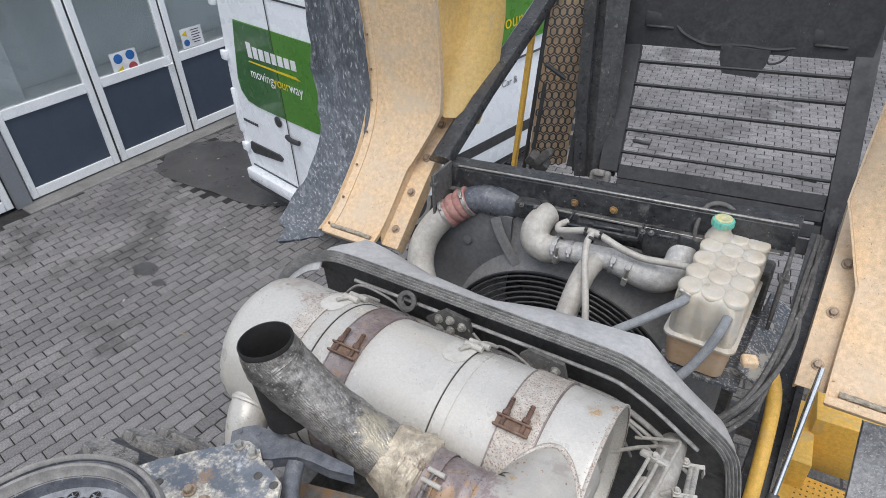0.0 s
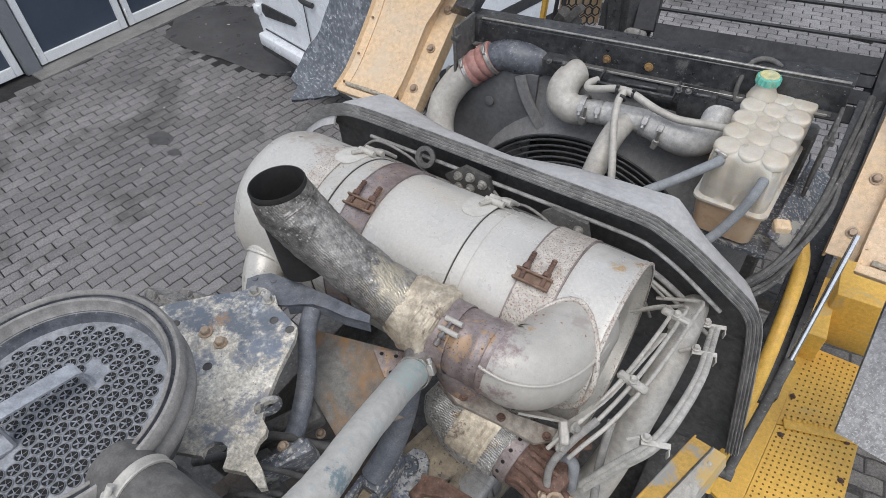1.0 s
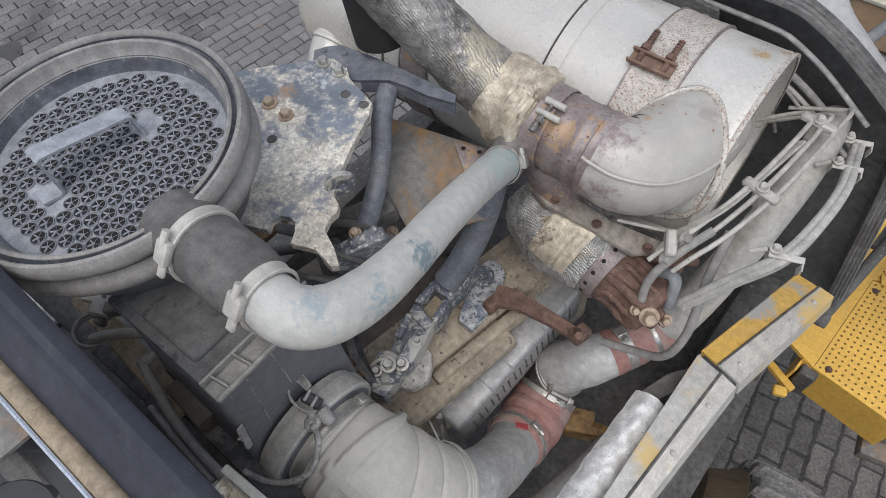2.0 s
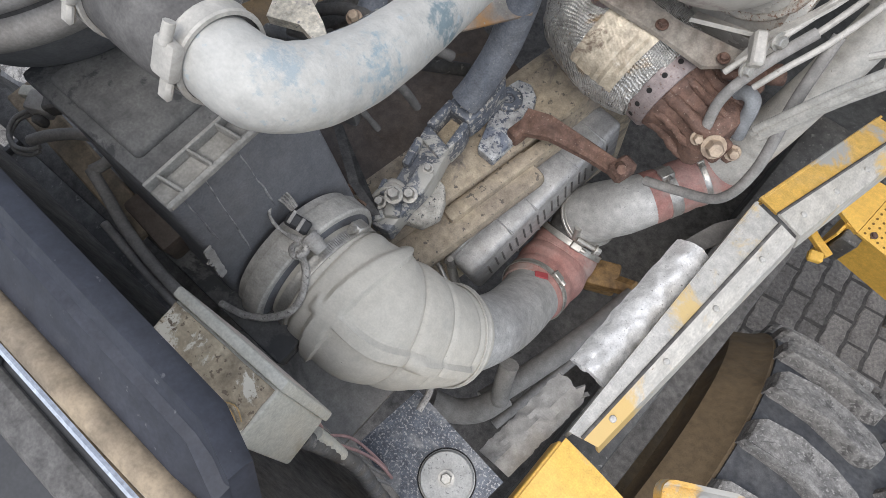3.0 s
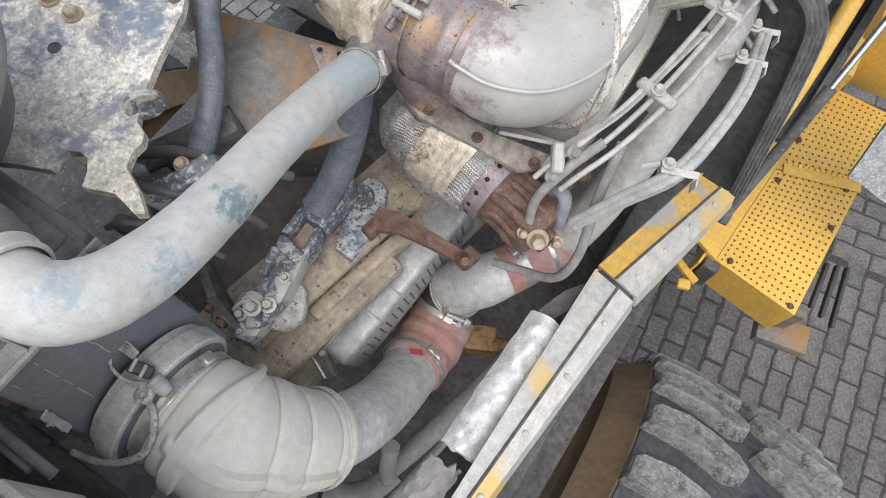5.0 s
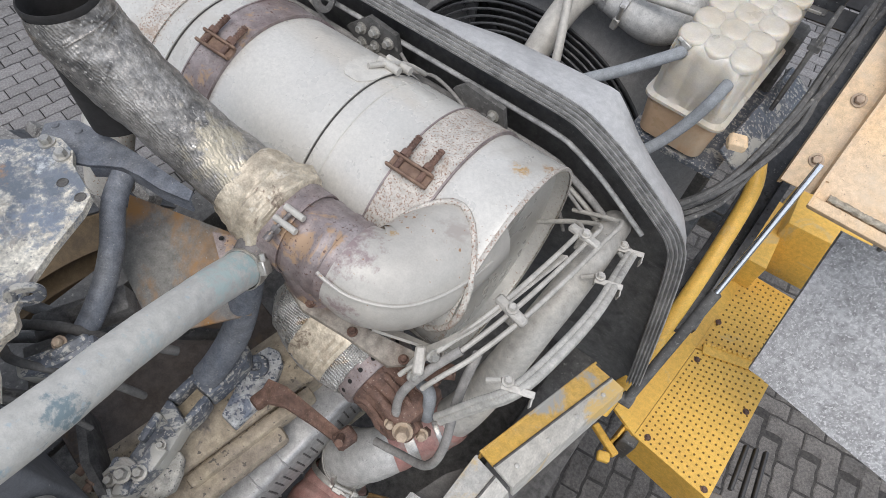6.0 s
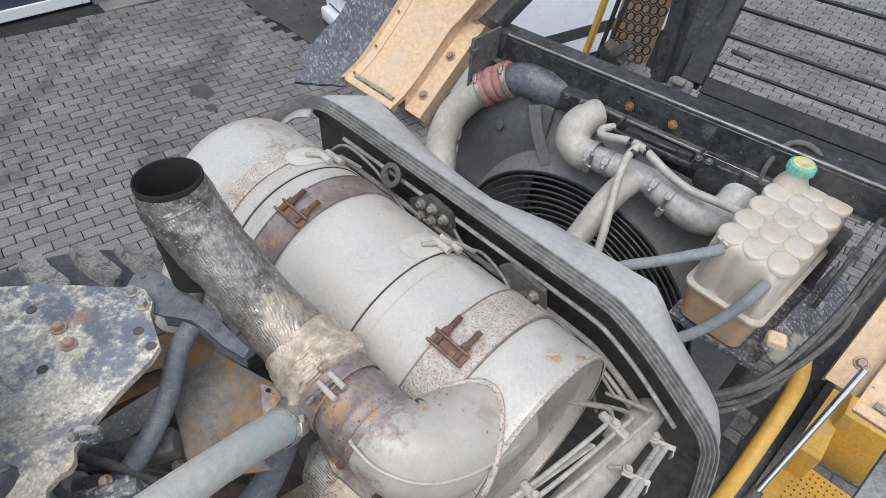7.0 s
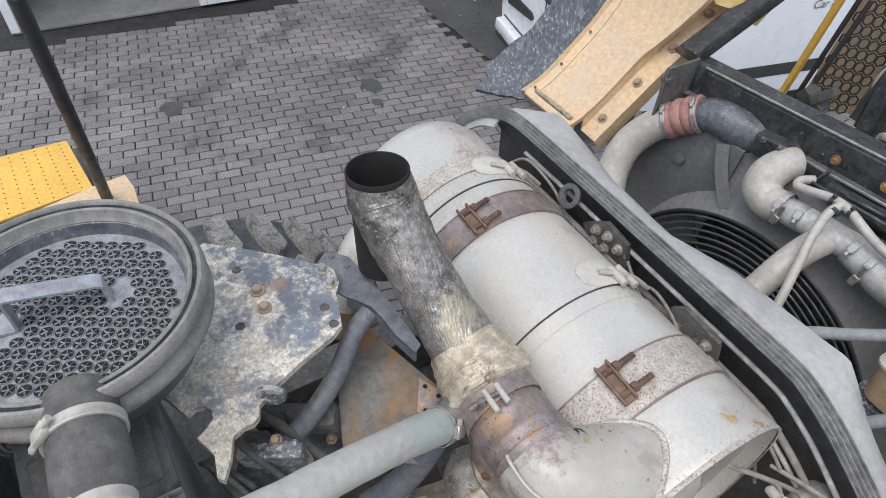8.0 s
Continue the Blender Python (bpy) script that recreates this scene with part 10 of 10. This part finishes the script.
def van():
    t = thing("delivery_van", VO + VU + VF * 2.8, "white high-roof delivery van with green rear door panel", "van")
    W = 1.99

    def P(a, f, z):
        return VO + VU * a + VF * f + Z * z
    # body: lofted cross-sections from rear to nose
    bm = mesh_of()
    half = [(0.04, 0.42), (0.0, 0.6), (-0.0, 1.1), (0.03, 1.6), (0.1, 2.2), (0.16, 2.5), (0.3, 2.66), (0.7, 2.72)]
    secs = []
    for f, top, nar, floor in ((0.0, 1.0, 0.0, 0.42), (0.05, 1.0, -0.015, 0.40), (1.5, 1.0, -0.02, 0.38), (2.6, 1.0, -0.02, 0.38), (3.1, 0.97, 0.0, 0.38), (3.5, 0.72, 0.02, 0.38), (4.0, 0.5, 0.06, 0.36), (4.3, 0.42, 0.16, 0.34), (4.4, 0.36, 0.3, 0.36)):
        lp = []
        for a, z in half:
            zz = floor + (z - 0.42) * top if z > 0.42 else floor
            lp.append(P(a + nar, f, zz))
        for a, z in reversed(half):
            zz = floor + (z - 0.42) * top if z > 0.42 else floor
            lp.append(P(W - a - nar, f, zz))
        secs.append(lp)
    rings(bm, secs)
    body = part("body", bm, M["white"], t)
    # rear doors: panels, seams, handles
    bm = mesh_of()
    poly = [(0.36, 2.16), (0.30, 1.95), (0.20, 1.55), (0.22, 1.42), (0.32, 1.33), (0.5, 1.305), (W - 0.5, 1.305), (W - 0.32, 1.33), (W - 0.22, 1.42), (W - 0.2, 1.55), (W - 0.3, 1.95), (W - 0.36, 2.16)]
    prism(bm, [P(a, -0.012, z) for a, z in poly], VF * 0.008)
    gp_ = part("green_panel", bm, M["green"], t, "green vinyl rear panel")
    bm = mesh_of()
    poly = [(0.37, 2.15), (0.31, 1.95), (0.212, 1.55), (0.232, 1.425), (0.325, 1.34), (0.5, 1.315), (W / 2 - 0.02, 1.315), (W / 2 - 0.02, 2.15)]
    prism(bm, [P(a, -0.0135, z) for a, z in poly], VF * 0.003)
    part("dark_film", bm, M["green_dark"], gp_, "darker green film on one door window")
    bm = mesh_of()
    for a in (W / 2,):
        prism(bm, [P(a - 0.006, -0.0145, 0.5), P(a + 0.006, -0.0145, 0.5), P(a + 0.006, -0.0145, 2.5), P(a - 0.006, -0.0145, 2.5)], VF * 0.004)
    for a0, a1, z0, z1 in ((0.1, W - 0.1, 2.44, 2.455), (0.1, W - 0.1, 0.52, 0.535)):
        prism(bm, [P(a0, -0.008, z0), P(a1, -0.008, z0), P(a1, -0.008, z1), P(a0, -0.008, z1)], VF * 0.006)
    part("door_seam", bm, M["plastic"], t, "dark door seams")
    for a0, a1 in ((0.14, 0.78), (W - 0.78, W - 0.14)):
        poly = [P(a0, -0.02, 0.74), P(a0 + 0.05, -0.02, 0.70), P(a1 - 0.03, -0.02, 0.77), P(a1, -0.02, 0.81), P(a1 - 0.05, -0.02, 0.84), P(a0 + 0.03, -0.02, 0.83)]
        bm = mesh_of()
        prism(bm, poly, VF * 0.018)
        part("grab_strip", bm, M["plastic"], t, "black lower grab strip")
    bm = mesh_of()
    lathe(bm, P(0.835, -0.014, 1.24), -VF, [(0.055, 0), (0.055, 0.006), (0.04, 0.01), (0.0, 0.011)], 28, cap=(False, False))
    part("badge_button", bm, M["plastic"], t, "round black button")
    bm = mesh_of()
    tube(bm, [P(0.98, -0.03, 1.13), P(1.04, -0.045, 1.125), P(1.12, -0.045, 1.12), P(1.18, -0.03, 1.115)], 0.025, 12, 5)
    part("door_handle", bm, M["plastic"], t, "black door handle")
    for a in (0.05, W - 0.05):
        for z in (0.74, 1.76, 2.3):
            bm = mesh_of()
            box(bm, P(a, -0.02, z), (0.1, 0.05, 0.1), Matrix((VU, VF, Z)).transposed(), 0.015, 2)
            part("door_hinge", bm, M["white"], t, "white door hinge")
    bm = mesh_of()
    box(bm, P(W / 2, -0.02, 0.43), (W - 0.1, 0.14, 0.14), Matrix((VU, VF, Z)).transposed(), 0.03, 2)
    bumper = part("bumper", bm, M["white"], t, "white rear bumper")
    bm = mesh_of()
    box(bm, P(W / 2, -0.025, 0.335), (W - 0.14, 0.12, 0.05), Matrix((VU, VF, Z)).transposed(), 0.015, 2)
    part("lower_strip", bm, M["plastic"], bumper, "dark grey lower strip")
    for a in (0.02, W - 0.02):
        bm = mesh_of()
        box(bm, P(a, -0.0, 1.15), (0.07, 0.05, 0.5), Matrix((VU, VF, Z)).transposed(), 0.02, 2)
        part("tail_light", bm, M["white"], t, "pale tail light cover")
    # lettering: the maker's name is a plain bar, the slogan is written
    for j in range(8):
        bm = mesh_of()
        a = 0.52 + j * 0.105
        prism(bm, [P(a, -0.015, 1.83 + 0.004 * j), P(a + 0.08, -0.015, 1.83 + 0.004 * j), P(a + 0.08, -0.015, 1.95 + (0.03 if j == 0 else 0)), P(a, -0.015, 1.95 + (0.03 if j == 0 else 0))], VF * 0.002)
        part("name_bar", bm, M["decal_white"], gp_, "white bar of a company name")
    bm = mesh_of()
    prism(bm, [P(0.5, -0.015, 1.78), P(1.38, -0.015, 1.775), P(1.3, -0.015, 1.80), P(0.52, -0.015, 1.795)], VF * 0.002)
    part("underline", bm, M["decal_yellow"], gp_, "yellow underline")
    van_text("moving", 0.14, P(0.5, -0.0155, 1.63), "decal_white", "slogan", gp_)
    van_text("your", 0.14, P(0.90, -0.0155, 1.63), "decal_yellow", "slogan", gp_)
    van_text("way", 0.14, P(1.16, -0.0155, 1.63), "decal_white", "slogan", gp_)
    bm = mesh_of()
    for j in range(8):
        prism(bm, [P(0.12 + j * 0.036, -0.012, 1.06), P(0.145 + j * 0.036, -0.012, 1.06), P(0.145 + j * 0.036, -0.012, 1.09), P(0.12 + j * 0.036, -0.012, 1.09)], VF * 0.004)
    part("model_badge", bm, M["plastic"], t, "dark model badge bars")
    # right side: moulding, green field and lettering
    bm = mesh_of()
    prism(bm, [P(W + 0.008, 1.2, 0.62), P(W + 0.008, 3.1, 0.62), P(W + 0.008, 3.1, 0.74), P(W + 0.008, 1.2, 0.74)], VU * 0.02)
    part("side_moulding", bm, M["plastic"], t, "black side moulding")
    bm = mesh_of()
    prism(bm, [P(W + 0.0, 0.8, 1.68), P(W + 0.0, 2.8, 1.68), P(W - 0.065, 2.8, 2.25), P(W - 0.065, 0.8, 2.25)], VU * 0.03)
    sp = part("side_panel", bm, M["green"], t, "green side panel")
    van_text("moving", 0.2, P(W + 0.012, 1.35, 1.86), "decal_white", "lettering", sp, ux=VF)
    van_text("your", 0.2, P(W + 0.012, 2.0, 1.86), "decal_yellow", "lettering", sp, ux=VF)
    van_text("Car &", 0.11, P(W + 0.015, 2.05, 1.25), "wall", "lettering", body, ux=VF)
    bm = mesh_of()
    for f0, f1, z0, z1 in ((2.2, 2.215, 0.6, 2.3), (0.4, 3.0, 1.5, 1.51)):
        prism(bm, [P(W + 0.001 - 0.02 * (z1 > 1.6), f0, z0), P(W + 0.001 - 0.02 * (z1 > 1.6), f1, z0), P(W - 0.02 - 0.05 * (z1 > 2), f1, z1), P(W - 0.02 - 0.05 * (z1 > 2), f0, z1)], VU * 0.022)
    part("panel_seam", bm, M["plastic"], t, "dark panel seam")
    for a in (0.12, W - 0.12):
        for f in (0.75, 3.6):
            bm = mesh_of()
            s = 1 if a > 1 else -1
            lathe(bm, P(a - s * 0.12, f, 0.34), VU * s, [(0.2, 0), (0.32, 0.01), (0.34, 0.04), (0.34, 0.18), (0.31, 0.22), (0.2, 0.22)], 40)
            wh = part("wheel", bm, M["plastic"], t, "black tyre")
            bm = mesh_of()
            lathe(bm, P(a + s * 0.095, f, 0.34), VU * s, [(0.2, 0), (0.19, 0.01), (0.08, 0.0), (0.0, 0.01)], 32, cap=(False, False))
            part("rim", bm, M["steel"], wh, "steel rim")
    return t


van()

# ---- ground: one sheet to the horizon, paving laid on it ----
bm = mesh_of()
prism(bm, [(-400, -400, -0.012), (400, -400, -0.012), (400, 400, -0.012), (-400, 400, -0.012)], (0, 0, -0.3))
ground = solid("ground", bm, M["joint"], "dark sandy yard ground with grey paving laid on it", "ground", "structure", (0, 0, 0))

bm = mesh_of()
blob = []
for k in range(40):
    b = 2 * math.pi * k / 40
    r = 1 + 0.28 * noise.noise((math.cos(b) * 1.7, math.sin(b) * 1.7, 4.0))
    blob.append((-6.1 + 1.45 * r * math.cos(b) + 0.2 * math.sin(b), 4.9 + 0.72 * r * math.sin(b), 0.004))
prism(bm, blob, (0, 0, -0.008))
solid("oil_stain", bm, M["oil"], "dark oily concrete patch beside the van with scattered chips", "stain", "structure")
for sx, sy, sr in ((-5.42, 2.83, 0.16), (-5.1, 2.75, 0.08), (-5.9, 0.9, 0.14)):
    bm = mesh_of()
    blob = []
    for k in range(16):
        b = 2 * math.pi * k / 16
        r = sr * (1 + 0.5 * noise.noise((math.cos(b) * 1.5, math.sin(b) * 1.5, sx)))
        blob.append((sx + r * math.cos(b), sy + 0.75 * r * math.sin(b), 0.003))
    prism(bm, blob, (0, 0, -0.006))
    solid("dark_patch", bm, M["oil"], "small dark asphalt patch in the paving", "stain", "structure")
rnd = random.Random(7)
for k in range(14):
    bm = mesh_of()
    px, py = (-7.0 + rnd.random() * 1.9, 4.4 + rnd.random() * 0.9) if k < 10 else (-6.6 + rnd.random() * 3.2, 1.5 + rnd.random() * 3.0)
    box(bm, (px, py, 0.012), (0.03 * (0.5 + rnd.random()), 0.018, 0.006), turn(8, 5, rnd.random() * 180), 0.002)
    solid("litter_chip", bm, M["wood_dirt" if k % 4 == 0 else "pipe"], "small pale chip lying on the paving", "litter")

# paving: the nearest stones are pieces of their own, the rest is one mesh
L_, W_, GAP = 0.2045, 0.103, 0.008


OUTLINE = [(-1, -1, 0), (-0.5, -1, 0.006), (0, -1, 0), (0.5, -1, 0.006), (1, -1, 0), (1, 1, 0), (0.5, 1, 0.006), (0, 1, 0), (-0.5, 1, 0.006), (-1, 1, 0)]


def stone_loops(hx, hy, cx, cy, ca, sa, tip):
    out = []
    for dx, dy, z in ((hx, hy, -0.014), (hx, hy, -0.005), (hx - 0.007, hy - 0.007, 0.0)):
        lp = []
        for ix, iy, ky in OUTLINE:
            x, y = ix * dx, iy * dy + ky
            lp.append((cx + x * ca - y * sa, cy + x * sa + y * ca, z + tip[0] * ix + tip[1] * iy + tip[2]))
        out.append(lp)
    return out


def lay(x0, x1, y0, y1, deg, keep, seed):
    """Running-bond stones in a field, as (centre, angle) pairs."""
    rd = random.Random(seed)
    a = radians(deg)
    ca, sa = math.cos(a), math.sin(a)
    mx, my = (x0 + x1) / 2, (y0 + y1) / 2
    reach = math.hypot(x1 - x0, y1 - y0) / 2
    nu, nv = int(reach / (L_ + GAP)) + 2, int(reach / (W_ + GAP)) + 2
    for j in range(-nv, nv + 1):
        off = 0.5 * (j % 2) + rd.uniform(-0.012, 0.012)
        for i in range(-nu, nu + 1):
            u, v = (i + off) * (L_ + GAP), j * (W_ + GAP)
            x, y = mx + u * ca - v * sa, my + u * sa + v * ca
            if x0 < x < x1 and y0 < y < y1 and keep(x, y):
                yield x, y, a + rd.uniform(-0.012, 0.012), rd


def not_patch(x, y):
    return ((x + 6.1) / 1.38) ** 2 + ((y - 4.9) / 0.68) ** 2 > 1 and (GO - Vector((x, y, 0))).dot(GN) < -0.34


# packed dirt that fills the joints beside the truck
bm = mesh_of()
box(bm, (0.95, 2.0, -0.012), (4.5, 6.0, 0.0175))
solid("joint_dirt", bm, M["joint_dirt"], "packed brown dirt between the paving stones", "dirt", kind="structure")

fields = [(-7.9, -1.3, -2.0, 7.6, 80.5, lambda x, y: not_patch(x, y) and not (x > -3.2 and y > 2.6), 1), (-3.2, 3.2, 2.6, 14.0, 7.0, lambda x, y: not (-4.2 < x < -2.6 and y > 13), 2), (-1.3, 3.2, -1.0, 2.6, 97.0, lambda x, y: True, 3),
          (-7.9, -1.3, -9.0, -2.0, 80.5, not_patch, 4), (3.2, 11.0, -9.0, 2.6, 97.0, lambda x, y: True, 5), (-1.3, 3.2, -9.0, -1.0, 97.0, lambda x, y: True, 6), (3.2, 11.0, 2.6, 14.0, 7.0, lambda x, y: True, 7)]
paving = thing("paving", (0, 0, 0), "grey concrete block paving in running bond", "paving", kind="structure")
bulk = {False: ([], []), True: ([], [])}
piece = bpy.data.meshes.new("paving_stone")
lp = stone_loops(L_ / 2, W_ / 2, 0, 0, 1, 0, (0, 0, 0))
pv = [v for q in lp for v in q]
n_o = len(OUTLINE)
pf = [(i * n_o + k, i * n_o + (k + 1) % n_o, (i + 1) * n_o + (k + 1) % n_o, (i + 1) * n_o + k) for i in range(2) for k in range(n_o)] + [tuple(range(2 * n_o, 3 * n_o))]
piece.from_pydata(pv, [], pf)
piece.materials.append(M["brick"])
# copy for stones near the truck: dirtier, and coloured darker for its shade
piece_dirty_shaded = piece.copy()
piece_dirty_shaded.materials[0] = M["brick_dirty_shaded"]
single = 0
for x0, x1, y0, y1, deg, keep, seed in fields:
    for x, y, a, rd in lay(x0, x1, y0, y1, deg, keep, seed):
        tip = (rd.uniform(-0.0015, 0.0015), rd.uniform(-0.0015, 0.0015), rd.uniform(-0.002, 0.002))
        near = (-4.6 < x < -3.4 and 0.6 < y < 3.4) or (0.7 < x < 1.5 and 1.2 < y < 2.9)
        if near and single < 300:
            single += 1
            ob = new("paving_stone", piece_dirty_shaded if -1.3 < x < 4 and -3 < y < 5 else piece)
            ob.parent = paving
            ob.matrix_basis = Matrix.Translation((x, y, tip[2])) @ Matrix.Rotation(a, 4, "Z") @ Euler((tip[1] * 15, tip[0] * 8, 0)).to_matrix().to_4x4()
        else:
            verts, faces = bulk[-1.3 < x < 4 and -3 < y < 5]
            base = len(verts)
            for q in stone_loops(L_ / 2 * rd.uniform(0.98, 1.0), W_ / 2 * rd.uniform(0.975, 1.0), x, y, math.cos(a), math.sin(a), tip):
                verts.extend(q)
            faces.extend([tuple(base + i for i in f) for f in pf])
for dirty, (verts, faces) in bulk.items():
    me = bpy.data.meshes.new("paving_field")
    me.from_pydata(verts, [], faces)
    me.materials.append(M["brick_dirty_shaded" if dirty else "brick"])
    ob = new("paving_field", me)
    ob.parent = paving
    tagged(ob, "dirt-brown paving stones with the truck shade painted in" if dirty else "grey paving stones", kind="stuff")
